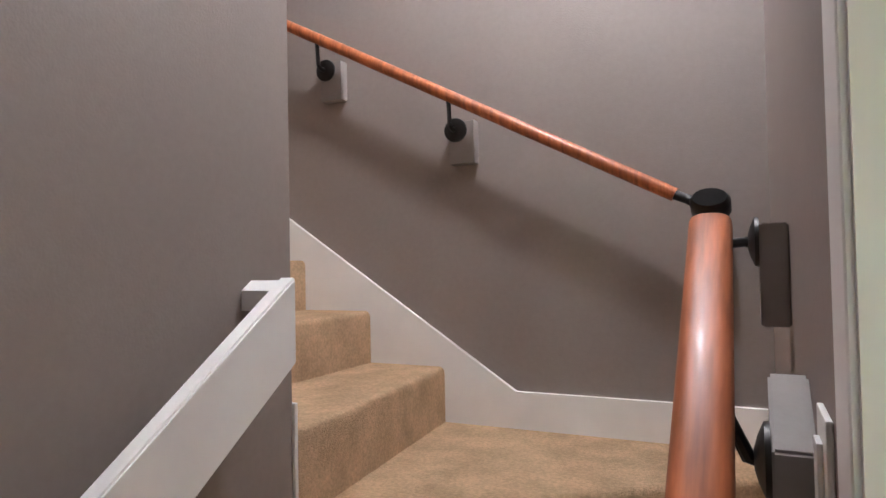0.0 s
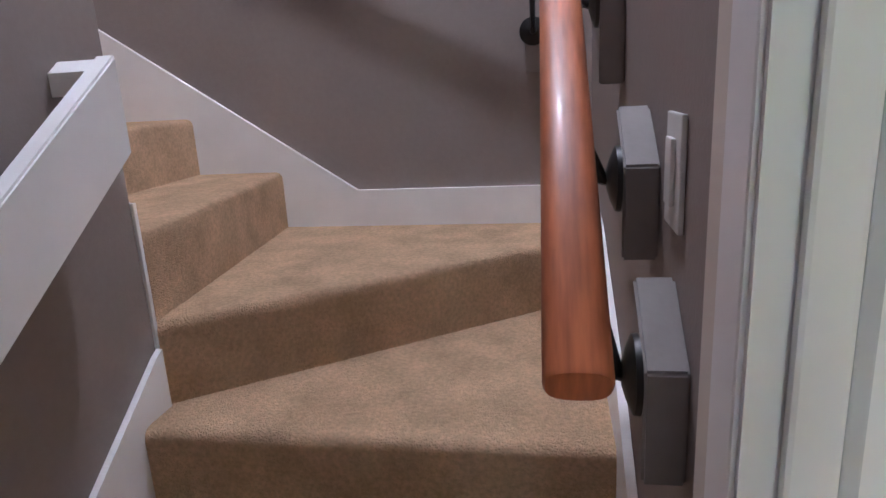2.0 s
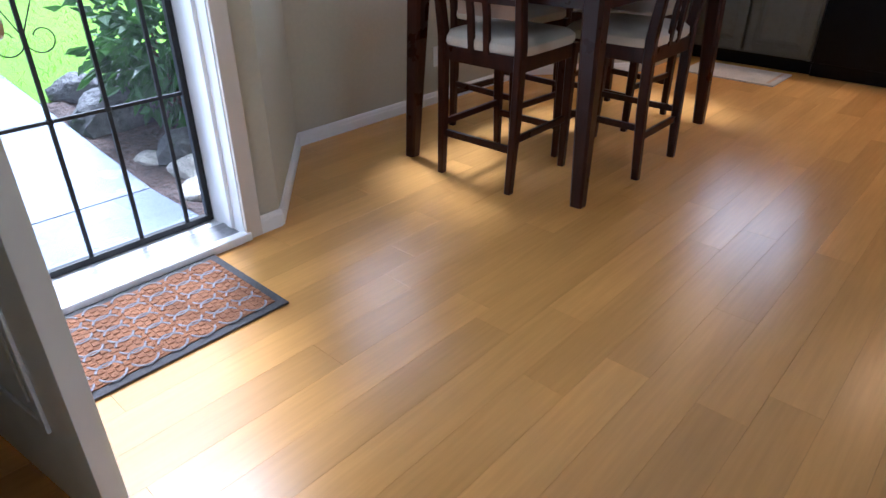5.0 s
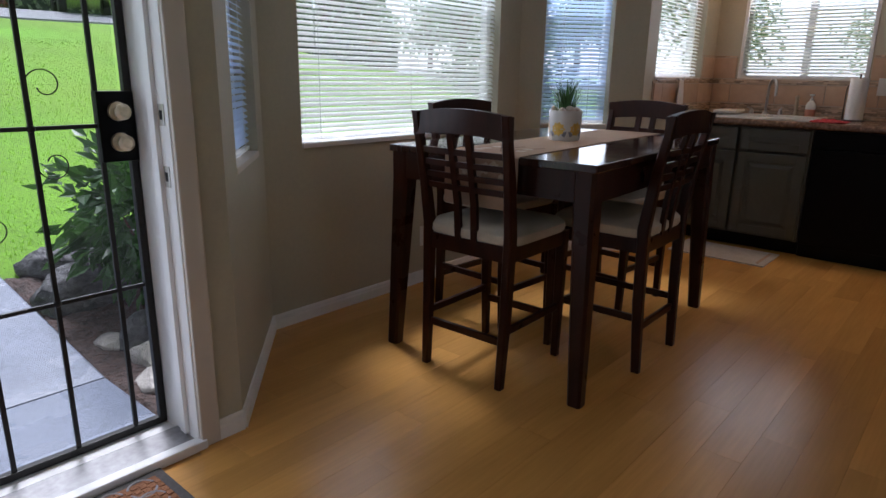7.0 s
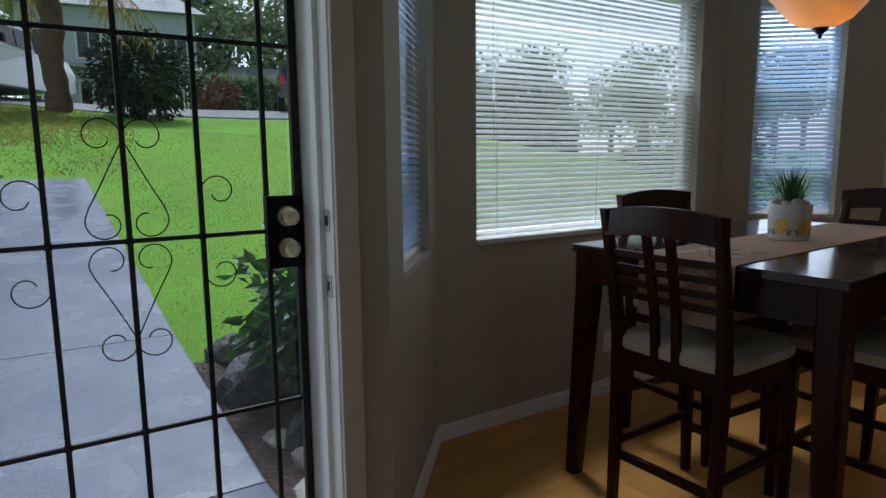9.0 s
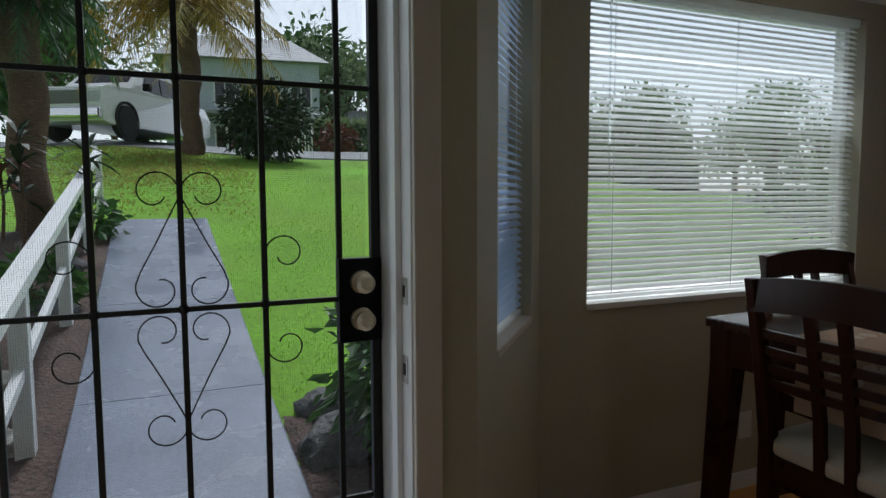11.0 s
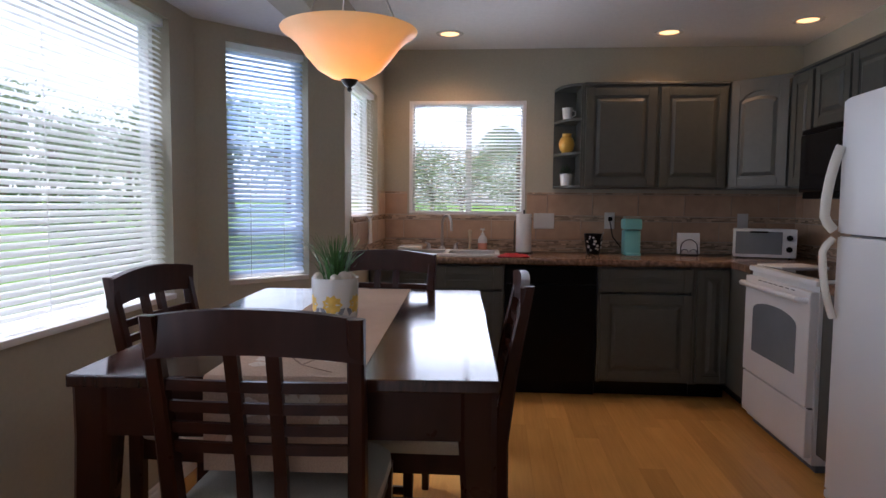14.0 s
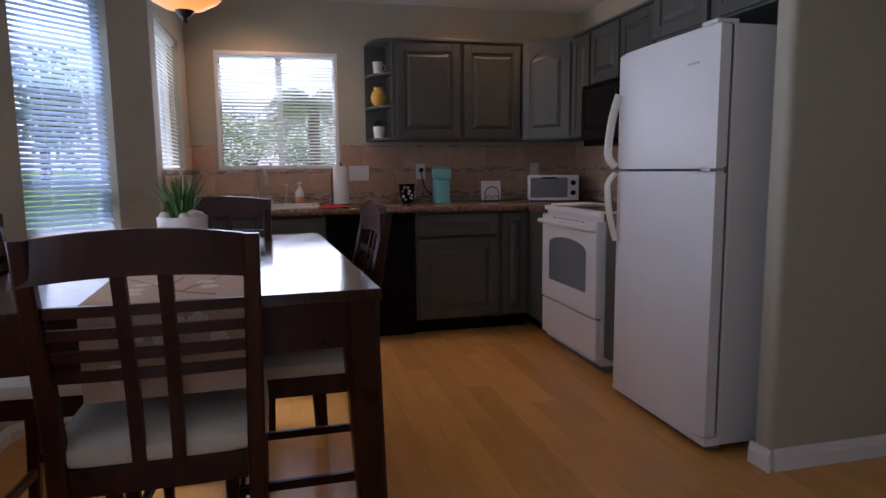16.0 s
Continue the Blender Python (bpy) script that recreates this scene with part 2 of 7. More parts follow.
    frond=material("palm_frond", (0.30, 0.28, 0.05), 0.6, grain=(6, 0.2), vary=0.5, island=True, second=(0.9, (0.46, 0.27, 0.04))),
    bark=material("palm_bark", (0.15, 0.09, 0.065), 0.9, grain=(22, 0.35, (1, 1, 4)), stain=(5, 0.2), bump=(18, 1.0, 0.03, (1, 1, 4))),
    asphalt=material("wet_road", (0.26, 0.27, 0.29), 0.3, grain=(60, 0.15), stain=(1.4, 0.12), bump=(90, 0.2, 0.006)),
    carwhite=material("white_car_paint", (0.75, 0.76, 0.78), 0.2, grain=(4, 0.02), coat=0.6),
    cardark=material("dark_car_paint", (0.02, 0.022, 0.028), 0.2, grain=(4, 0.1), coat=0.6),
    tyre=material("tyre_rubber", (0.015, 0.015, 0.016), 0.8, grain=(40, 0.2)),
    siding=material("pale_siding", (0.48, 0.53, 0.58), 0.7, grain=(9, 0.05), stain=(1.2, 0.08)),
    roof=material("grey_roof", (0.33, 0.34, 0.36), 0.7, grain=(20, 0.15), stain=(1.5, 0.12)),
    fence=material("fence_paint", (0.75, 0.76, 0.78), 0.45, grain=(12, 0.04), stain=(2.5, 0.08)),
    canvas=material("parasol_canvas", (0.42, 0.36, 0.40), 0.9, grain=(50, 0.08)),
    lights=material("tail_light", (0.45, 0.02, 0.02), 0.2, grain=(9, 0.1)),
)


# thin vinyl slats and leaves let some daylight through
# the side blinds' bluer tone carries the painted sky cast too
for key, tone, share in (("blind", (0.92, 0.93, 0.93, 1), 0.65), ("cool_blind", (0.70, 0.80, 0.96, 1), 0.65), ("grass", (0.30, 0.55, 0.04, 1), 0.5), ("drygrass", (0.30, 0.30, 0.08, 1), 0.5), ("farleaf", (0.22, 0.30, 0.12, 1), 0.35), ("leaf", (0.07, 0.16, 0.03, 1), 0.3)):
    nt = M[key].node_tree
    thru, blend = nt.nodes.new("ShaderNodeBsdfTranslucent"), nt.nodes.new("ShaderNodeMixShader")
    thru.inputs[0].default_value, blend.inputs[0].default_value = tone, share
    nt.links.new(nt.nodes["Principled BSDF"].outputs[0], blend.inputs[1])
    nt.links.new(thru.outputs[0], blend.inputs[2])
    nt.links.new(blend.outputs[0], nt.nodes["Material Output"].inputs[0])
# the lamp's bowl lets its bulb shine through
nt = M["shade"].node_tree
thru = nt.nodes.new("ShaderNodeBsdfTranslucent")
thru.inputs[0].default_value = (0.78, 0.47, 0.12, 1)
blend = nt.nodes.new("ShaderNodeMixShader")
blend.inputs[0].default_value = 0.55
nt.links.new(nt.nodes["Principled BSDF"].outputs[0], blend.inputs[1])
nt.links.new(thru.outputs[0], blend.inputs[2])
nt.links.new(blend.outputs[0], nt.nodes["Material Output"].inputs[0])


# ---------------------------------------------------------------- mesh helpers
def part(name, bm, mat, parent=None, label="", smooth=False, m=None):
    me = bpy.data.meshes.new(name)
    bmesh.ops.recalc_face_normals(bm, faces=bm.faces)
    bm.to_mesh(me)
    bm.free()
    for mm in mat if isinstance(mat, (list, tuple)) else [mat]:
        me.materials.append(M[mm])
    if smooth:
        me.shade_smooth()
        me.set_sharp_from_angle(angle=radians(38))
    ob = new(name, me)
    if m is not None:
        ob.matrix_basis = m
    if parent is not None:
        ob.parent = parent
    if label:
        tagged(ob, label)
    return ob


def thing(name, label, category, m=None, group="", kind=""):
    ob = new(name)
    ob.empty_display_size = 0.1
    if m is not None:
        ob.matrix_basis = m
    return tagged(ob, label, category, group, kind)


def box(bm, x0, x1, y0, y1, z0, z1, bevel=0.0, m=None, mi=0):
    vs = [bm.verts.new((x, y, z)) for x in (x0, x1) for y in (y0, y1) for z in (z0, z1)]
    if m is not None:
        for v in vs:
            v.co = m @ v.co
    fs = [bm.faces.new([vs[i] for i in f]) for f in ((0, 1, 3, 2), (4, 6, 7, 5), (0, 4, 5, 1), (2, 3, 7, 6), (0, 2, 6, 4), (1, 5, 7, 3))]
    for f in fs:
        f.material_index = mi
    if bevel:
        edges = list({e for f in fs for e in f.edges})
        res = bmesh.ops.bevel(bm, geom=edges, offset=bevel, segments=2, affect="EDGES", profile=0.6)
        for f in res["faces"]:
            f.material_index = mi
    return bm


def B(*a, **k):
    return box(bmesh.new(), *a, **k)


def loft(bm, rings, closed=True, mi=0):
    """Rings of equal point counts joined into a skin, with end caps when closed."""
    rows = [[bm.verts.new(p) for p in ring] for ring in rings]
    n = len(rows[0])
    for a, b in zip(rows, rows[1:]):
        for i in range(n):
            f = bm.faces.new((a[i], a[(i + 1) % n], b[(i + 1) % n], b[i]))
            f.material_index = mi
    if closed:
        for f in (bm.faces.new(rows[0]), bm.faces.new(rows[-1])):
            f.material_index = mi
    return bm


def bar(bm, stations, mi=0):
    """A square-section bar through (x, y, z, width x, width y) stations with softened corners."""
    rings = []
    for x, y, z, w, d in stations:
        c = min(w, d) * 0.16
        rings.append([(x + sx, y + sy, z) for sx, sy in ((-w / 2 + c, -d / 2), (w / 2 - c, -d / 2), (w / 2, -d / 2 + c), (w / 2, d / 2 - c), (w / 2 - c, d / 2), (-w / 2 + c, d / 2), (-w / 2, d / 2 - c), (-w / 2, -d / 2 + c))])
    return loft(bm, rings, mi=mi)


def tube(bm, points, radius, sides=8, mi=0, flat=1.0):
    """A round bar along a line of points; radius may be a list."""
    pts = [Vector(p) for p in points]
    rings, up = [], None
    for i, p in enumerate(pts):
        d = (pts[min(i + 1, len(pts) - 1)] - pts[max(i - 1, 0)]).normalized()
        if up is None:
            up = Vector((0, 0, 1)) if abs(d.z) < 0.9 else Vector((1, 0, 0))
        side = d.cross(up).normalized()
        up = side.cross(d).normalized()
        r = radius[i] if isinstance(radius, (list, tuple)) else radius
        rings.append([p + r * (math.cos(a) * side + flat * math.sin(a) * up) for a in (2 * math.pi * k / sides for k in range(sides))])
    return loft(bm, rings, mi=mi)


def lathe(bm, profile, sides=24, centre=(0, 0), mi=0, closed=True):
    rings = [[(centre[0] + r * math.cos(a), centre[1] + r * math.sin(a), z) for a in (2 * math.pi * k / sides for k in range(sides))] for r, z in profile]
    return loft(bm, rings, closed=closed, mi=mi)


def prism(bm, outline, z0, z1, mi=0):
    """An outline in x and y raised from z0 to z1."""
    return loft(bm, [[(x, y, z0) for x, y in outline], [(x, y, z1) for x, y in outline]], mi=mi)


def slab_xz(bm, outline, y0, y1):
    return loft(bm, [[(x, y0, z) for x, z in outline], [(x, y1, z) for x, z in outline]])


def slab_yz(bm, outline, x0, x1):
    return loft(bm, [[(x0, y, z) for y, z in outline], [(x1, y, z) for y, z in outline]])


def along(p, q):
    """The pose whose x runs from p to q on plan and whose y points to the left of that way."""
    return pose(p[0], p[1], 0, 0, 0, math.degrees(math.atan2(q[1] - p[1], q[0] - p[0])))


def length(p, q):
    return math.hypot(q[0] - p[0], q[1] - p[1])


def wall(name, p, q, t, z0, z1, mat, label, holes=(), ext=(0, 0)):
    """A wall from p to q whose seen face is the line p-q; t is its thickness to the left. holes: (s0, s1, z0, z1)."""
    m, full = along(p, q), length(p, q)
    bm = bmesh.new()
    cuts = sorted({-ext[0], full + ext[1], *(s for h in holes for s in h[:2])})
    for a, b in zip(cuts, cuts[1:]):
        spans = [(z0, z1)]
        for h in holes:
            if h[0] <= a + 1e-6 and h[1] >= b - 1e-6:
                spans = [(z0, h[2]), (h[3], z1)]
        for lo, hi in spans:
            if hi - lo > 0.005:
                box(bm, a, b, 0, t, lo, hi, m=m)
    bmesh.ops.remove_doubles(bm, verts=bm.verts, dist=0.0005)
    return tagged(part(name, bm, mat), label, "wall", kind="structure")


def board(name, p, q, h, t, mat, label, z=0.0, parent=None):
    """A skirting board with a stepped, rounded top along p-q, standing out to the right of that way."""
    prof = [(0, 0), (-t, 0), (-t, h * 0.62), (-t * 0.75, h * 0.72), (-t * 0.72, h * 0.86), (-t * 0.4, h), (0, h)]
    m, full = along(p, q), length(p, q)
    bm = loft(bmesh.new(), [[m @ Vector((s, y, z + zz)) for y, zz in prof] for s in (0, full)])
    ob = part(name, bm, mat, parent)
    return tagged(ob, label, "baseboard", kind="structure") if parent is None else ob


# ---------------------------------------------------------------- shell of the rooms
X_BACK, Y_STOVE, CEIL = 5.83, -0.80, 2.39
LA, LB, RA, RB = (1.475, 2.11), (2.04, 2.762), (3.95, 2.762), (4.57, 2.20)   # corners of the bay
DOOR_L, DOOR_R, DOOR_H = 0.36, 1.335, 2.05
BAY_WIN = (0.205, 1.69, 0.84, 2.03)
LEFT_WIN = (0.204, 0.707, 0.84, 2.03)
RIGHT_WIN = (0.155, 0.605, 0.855, 2.03)
KIT_WIN = (0.16, 0.985, 1.165, 2.01)

wall("wall_front", (0.236, 2.11), LA, 0.225, 0, 2.6, "wall", "greenish beige painted front wall beside the entry door", [(DOOR_L - 0.236, DOOR_R - 0.236, -0.01, DOOR_H)])
wall("wall_bay_west", LA, LB, 0.13, 0, 2.6, "wall", "greenish beige angled bay wall with a narrow window", [LEFT_WIN], ext=(0.0, 0.06))
wall("wall_bay_front", LB, RA, 0.13, 0, 2.6, "wall", "greenish beige bay wall with a wide picture window", [BAY_WIN], ext=(0.0, 0.0))
wall("wall_bay_east", RA, RB, 0.13, 0, 2.6, "wall", "greenish beige angled bay wall with a tall window", [RIGHT_WIN], ext=(0.06, 0.0))
wall("wall_kitchen_front", RB, (X_BACK, 2.20), 0.13, 0, 2.6, "wall", "beige kitchen wall with a window beside the sink", [KIT_WIN])
wall("wall_kitchen_back", (X_BACK, 2.33), (X_BACK, -6.5), 0.13, 0, 2.6, "wall", "beige kitchen back wall above the sink", [(2.33 - 2.01, 2.33 - 1.14, 1.165, 2.015)])
wall("wall_stove", (X_BACK, Y_STOVE), (2.84, Y_STOVE), 0.12, 0, 2.6, "wall", "beige wall behind the stove and fridge")
wall("wall_living_back", (X_BACK, -6.5), (-0.9, -6.5), 0.12, 0, 2.6, "wall", "plain beige wall closing the room", [(3.48, 5.18, 0.3, 2.0)])
wall("wall_living_side", (0.135, -6.5), (0.135, -1.1), 0.12, 0, 2.6, "wall", "plain beige side wall of the room")
# end of the partition beside the fridge, with a rounded edge
bm = bmesh.new()
r = 0.03
arc = [(2.872 + r - r * math.cos(a), -0.195 - r + r * math.sin(a)) for a in (k * math.pi / 10 for k in range(6))]
arc2 = [(2.965 - r + r * math.sin(a), -0.195 - r + r * math.cos(a)) for a in (k * math.pi / 10 for k in range(6))]
prism(bm, [(2.872, -6.5)] + arc + arc2 + [(2.965, -0.79), (2.965, -6.5)], 0, CEIL + 0.1)
tagged(part("wall_partition", bm, "wall", smooth=True), "beige partition wall with a rounded end beside the fridge", "wall", kind="structure")
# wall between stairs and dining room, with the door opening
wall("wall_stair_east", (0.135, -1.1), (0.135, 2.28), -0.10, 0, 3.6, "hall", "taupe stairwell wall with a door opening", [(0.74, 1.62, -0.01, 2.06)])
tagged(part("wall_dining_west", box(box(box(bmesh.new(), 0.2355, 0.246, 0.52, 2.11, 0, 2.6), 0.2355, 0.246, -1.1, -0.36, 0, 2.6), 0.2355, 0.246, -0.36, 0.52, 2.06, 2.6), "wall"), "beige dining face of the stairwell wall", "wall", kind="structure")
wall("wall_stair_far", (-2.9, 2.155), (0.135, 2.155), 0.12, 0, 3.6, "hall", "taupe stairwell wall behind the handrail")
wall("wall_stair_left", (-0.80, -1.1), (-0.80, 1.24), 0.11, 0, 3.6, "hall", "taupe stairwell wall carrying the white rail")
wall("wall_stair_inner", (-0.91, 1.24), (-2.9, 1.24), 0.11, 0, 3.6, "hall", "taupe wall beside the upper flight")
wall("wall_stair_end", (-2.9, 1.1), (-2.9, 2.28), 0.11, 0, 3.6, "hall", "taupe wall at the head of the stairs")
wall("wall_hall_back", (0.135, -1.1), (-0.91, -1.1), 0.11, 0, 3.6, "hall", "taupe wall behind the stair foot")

tagged(part("ceiling", B(0.2, 6.0, -6.6, 2.35, CEIL, CEIL + 0.1), "ceiling"), "white painted flat kitchen ceiling", "ceiling", kind="structure")
bm = prism(bmesh.new(), [(1.60, 2.33), (2.03, 2.83), (3.98, 2.83), (4.48, 2.33)], 2.10, 2.16)
tagged(part("ceiling_bay", bm, "ceiling"), "white lowered ceiling of the bay", "ceiling", kind="structure")
tagged(part("ceiling_stairs", B(-3.0, 0.26, -1.2, 2.3, 3.45, 3.55), "ceiling"), "white stairwell ceiling", "ceiling", kind="structure")
# dropped beam in front of the bay
bm = prism(bmesh.new(), [(1.505, 2.13), (1.67, 2.329), (4.44, 2.329), (4.566, 2.195)], 2.101, 2.389)
tagged(part("beam", bm, "wall"), "greenish beige beam over the bay opening", "beam", kind="structure")

# floor: sub-floor, then planks at the end of the file
tagged(part("floor", prism(bmesh.new(), [(0.135, -6.5), (5.83, -6.5), (5.83, 2.2), (4.6, 2.22), (3.98, 2.81), (2.04, 2.81), (1.46, 2.13), (1.285, 2.13), (0.36, 2.13), (0.135, 2.11)], -0.12, -0.003), "gap"), "light maple laminate plank floor", "floor", kind="structure")
tagged(part("floor_hall", B(-0.81, 0.134, -1.1, 0.6, -0.12, 0.0), "carpet"), "beige carpeted floor at the stair foot", "floor", kind="structure")
tagged(part("roof_slab", B(-3.0, 6.1, -6.7, 3.4, 3.7, 3.8), "ceiling"), "plain roof slab over the house", "roof", kind="structure")
tagged(part("attic_wall", B(0.26, 5.95, 2.25, 2.33, 2.5, 3.7), "wall"), "plain wall under the roof", "wall", kind="structure")

# baseboards
for p, q in (((0.246, 2.11), (DOOR_L - 0.07, 2.11)), ((DOOR_R + 0.048, 2.11), LA), (LA, LB), (LB, RA), (RA, (4.55, 2.22))):
    board("baseboard", p, q, 0.068, 0.014, "trim", "white moulded baseboard along the wall foot")
board("baseboard", (2.872, -6.5), (2.872, -0.21), 0.085, -0.016, "trim", "white moulded baseboard on the partition wall")
board("baseboard", (2.858, -0.195), (2.965, -0.195), 0.085, -0.016, "trim", "white moulded baseboard on the partition wall")


# ---------------------------------------------------------------- windows and blinds
def window(name, p, q, win, label, mull=None, rail=None, drop=1.0, tilt=24, sill=False, deep=0.055, pitch=0.024, cord=0.12, wand=None, vinyl_="blind"):
    """A window in the wall p-q, with vinyl frame, panes and a slatted blind hung in the reveal."""
    s0, s1, z0, z1 = win
    m = along(p, q)
    root = tagged(thing(name, label, "window", m), kind="structure")
    f = 0.035
    bm = bmesh.new()
    y0, y1 = 0.075, 0.125
    box(bm, s0, s0 + f, y0, y1, z0, z1, 0.003), box(bm, s1 - f, s1, y0, y1, z0, z1, 0.003)
    box(bm, s0 + f, s1 - f, y0, y1, z0, z0 + f, 0.003), box(bm, s0 + f, s1 - f, y0, y1, z1 - f, z1, 0.003)
    part("window_frame", bm, "vinyl", root)
    if mull:
        part("mullion", B(mull - 0.022, mull + 0.022, y0 - 0.004, y1, z0 + f, z1 - f, 0.003), "vinyl", root)
    if rail:
        part("meeting_rail", B(s0 + f, s1 - f, y0 - 0.004, y1, rail - 0.02, rail + 0.02, 0.003), "vinyl", root)
    pane = part("pane", B(s0 + f, s1 - f, 0.102, 0.106, z0 + f, z1 - f), "glass", root)
    pane.visible_shadow = False
    # sill with a rounded nose, and the plastered reveal's edge
    part("window_sill", B(s0 + 0.002, s1 - 0.002, -0.004 if not sill else -0.012, y0, z0 - 0.012, z0 + 0.012, 0.004), "trim" if sill else "casing", root)
    # blind
    blind = thing("window_blind", "white slatted blind lowered over the window" if vinyl_ == "blind" else "slatted blind lowered over the narrow window, blue skylight tinted into it", "blind", m, "window blinds")
    a, b = s0 + 0.012, s1 - 0.012
    part("head_rail", B(a, b, 0.02, 0.055, z1 - 0.035, z1 - 0.002, 0.002), "blind", blind)
    bot = z0 + 0.02 + (1 - drop) * (z1 - z0)
    tl = math.radians(tilt)
    dy, dz = 0.0125 * math.cos(tl), 0.0125 * math.sin(tl)
    rows = [[(s, -dy, -dz), (s, 0, 0.0016), (s, dy, dz), (s, dy, dz - 0.0009), (s, 0, 0.0007), (s, -dy, -dz - 0.0009)] for s in (a, b)]
    z = z1 - 0.05
    slat = part("slat", loft(bmesh.new(), rows), vinyl_, blind)
    slat.location = (0, 0.04, z)
    while z > bot + 0.02 + pitch:
        z -= pitch
        ob = new("slat", slat.data)
        ob.parent = blind
        ob.matrix_basis = pose((a + b) / 2, 0.04, z + random.uniform(-0.0008, 0.0008), random.uniform(-1.5, 1.5), random.uniform(-0.06, 0.06)) @ Matrix.Translation((-(a + b) / 2, 0, 0))
    part("bottom_rail", B(a, b, 0.03, 0.05, bot, bot + 0.014, 0.002), "blind", blind)
    for s in {a + cord, b - cord, (a + b) / 2 if b - a > 0.9 else a + cord}:
        part("ladder_cord", B(s - 0.0012, s + 0.0012, 0.026, 0.0275, bot, z1 - 0.03), "blind", blind)
    if wand:
        part("tilt_wand", tube(bmesh.new(), [(a + 0.09, 0.016, z1 - 0.04), (a + 0.09, 0.014, z1 - wand)], 0.004, 6), "jar", blind)
    return root


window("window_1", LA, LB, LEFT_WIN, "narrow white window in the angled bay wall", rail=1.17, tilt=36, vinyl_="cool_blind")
window("window_2", LB, RA, BAY_WIN, "wide white picture window in the bay", tilt=43, sill=True, wand=0.75)
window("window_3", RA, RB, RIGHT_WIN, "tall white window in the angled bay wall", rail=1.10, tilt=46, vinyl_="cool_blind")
window("window_4", RB, (X_BACK, 2.20), KIT_WIN, "white window beside the sink", tilt=30)
window("window_5", (X_BACK, 2.33), (X_BACK, -6.5), (0.32, 1.19, 1.165, 2.015), "white sliding window above the sink", mull=0.765, tilt=30, deep=0.05)

casing5 = tagged(thing("trim", "white painted casing round the sink window", "window trim"), kind="structure")
for y0, y1, z0, z1 in ((1.141, 1.166, 1.178, 2.014), (1.984, 2.009, 1.178, 2.014), (1.166, 1.984, 1.988, 2.014), (1.166, 1.984, 1.178, 1.196)):
    part("casing", B(X_BACK - 0.004, X_BACK + 0.017, y0, y1, z0, z1, 0.003), "vinyl", casing5)

# ---------------------------------------------------------------- front door and its frame
frame_ = tagged(thing("door_1", "white front door frame with a metal threshold", "door frame"), kind="structure")
part("jamb", B(DOOR_R - 0.02, DOOR_R, 2.106, 2.345, 0, DOOR_H, 0.003), "trim", frame_)
part("jamb", B(DOOR_L, DOOR_L + 0.02, 2.106, 2.345, 0, DOOR_H, 0.003), "trim", frame_)
part("head", B(DOOR_L, DOOR_R, 2.106, 2.345, DOOR_H - 0.02, DOOR_H, 0.003), "trim", frame_)
part("stop", B(DOOR_R - 0.034, DOOR_R - 0.02, 2.165, 2.20, 0.03, DOOR_H - 0.02, 0.002), "trim", frame_)
part("stop", B(DOOR_L + 0.02, DOOR_L + 0.034, 2.165, 2.20, 0.03, DOOR_H - 0.02, 0.002), "trim", frame_)
for x0, x1 in ((DOOR_R - 0.016, DOOR_R + 0.048), (DOOR_L - 0.058, DOOR_L + 0.004)):
    part("casing", B(x0, x1, 2.092, 2.11, 0, DOOR_H + 0.05, 0.005), "casing", frame_)
part("casing", B(DOOR_L - 0.058, DOOR_R + 0.048, 2.0925, 2.1095, DOOR_H, DOOR_H + 0.058, 0.005), "casing", frame_)
part("threshold", B(DOOR_L, DOOR_R, 2.085, 2.125, -0.003, 0.03, 0.006), "trim", frame_)
part("threshold_plate", B(DOOR_L + 0.02, DOOR_R - 0.02, 2.126, 2.25, 0.0, 0.022, 0.003), "sill_metal", frame_)
part("outer_sill", B(DOOR_L + 0.02, DOOR_R - 0.02, 2.251, 2.345, 0.0, 0.012, 0.003), "trim", frame_)
for z in (0.867, 1.042):
    st = part("strike_plate", B(DOOR_R - 0.0225, DOOR_R - 0.019, 2.128, 2.16, z - 0.03, z + 0.03), "steel", frame_)
    part("strike_hole", B(DOOR_R - 0.0235, DOOR_R - 0.0222, 2.137, 2.151, z - 0.013, z + 0.013), "black", st)

leaf = thing("front_door", "white panelled front door standing open on its hinges", "door", pose(DOOR_L + 0.02, 2.10, 0.012, 0, 0, -82.5))
bm = B(0, 0.90, -0.0445, 0, 0, 2.02, 0.002)
part("door_panel", bm, "trim", leaf)
for side, y0, y1 in ((0, 0.0, 0.008), (1, -0.0525, -0.0445)):
    for x0, x1 in ((0.12, 0.41), (0.49, 0.78)):
        for z0, z1 in ((0.22, 0.86), (1.02, 1.52), (1.62, 1.86)):
            bm = bmesh.new()
            w = 0.022
            for a in ((x0, x1, z0, z0 + w), (x0, x1, z1 - w, z1), (x0, x0 + w, z0 + w, z1 - w), (x1 - w, x1, z0 + w, z1 - w)):
                box(bm, a[0], a[1], y0, y1, a[2], a[3], 0.0025)
            box(bm, x0 + 0.05, x1 - 0.05, y0 + (0 if side == 0 else 0.003), y1 - (0.003 if side == 0 else 0), z0 + 0.05, z1 - 0.05, 0.002)
            part("raised_panel", bm, "trim", leaf)
latch = part("latch_plate", B(0.9, 0.9025, -0.0345, -0.0095, 0.912, 0.978), "steel", leaf)
part("latch_bolt", B(0.9025, 0.91, -0.028, -0.016, 0.935, 0.955, 0.002), "steel", latch)
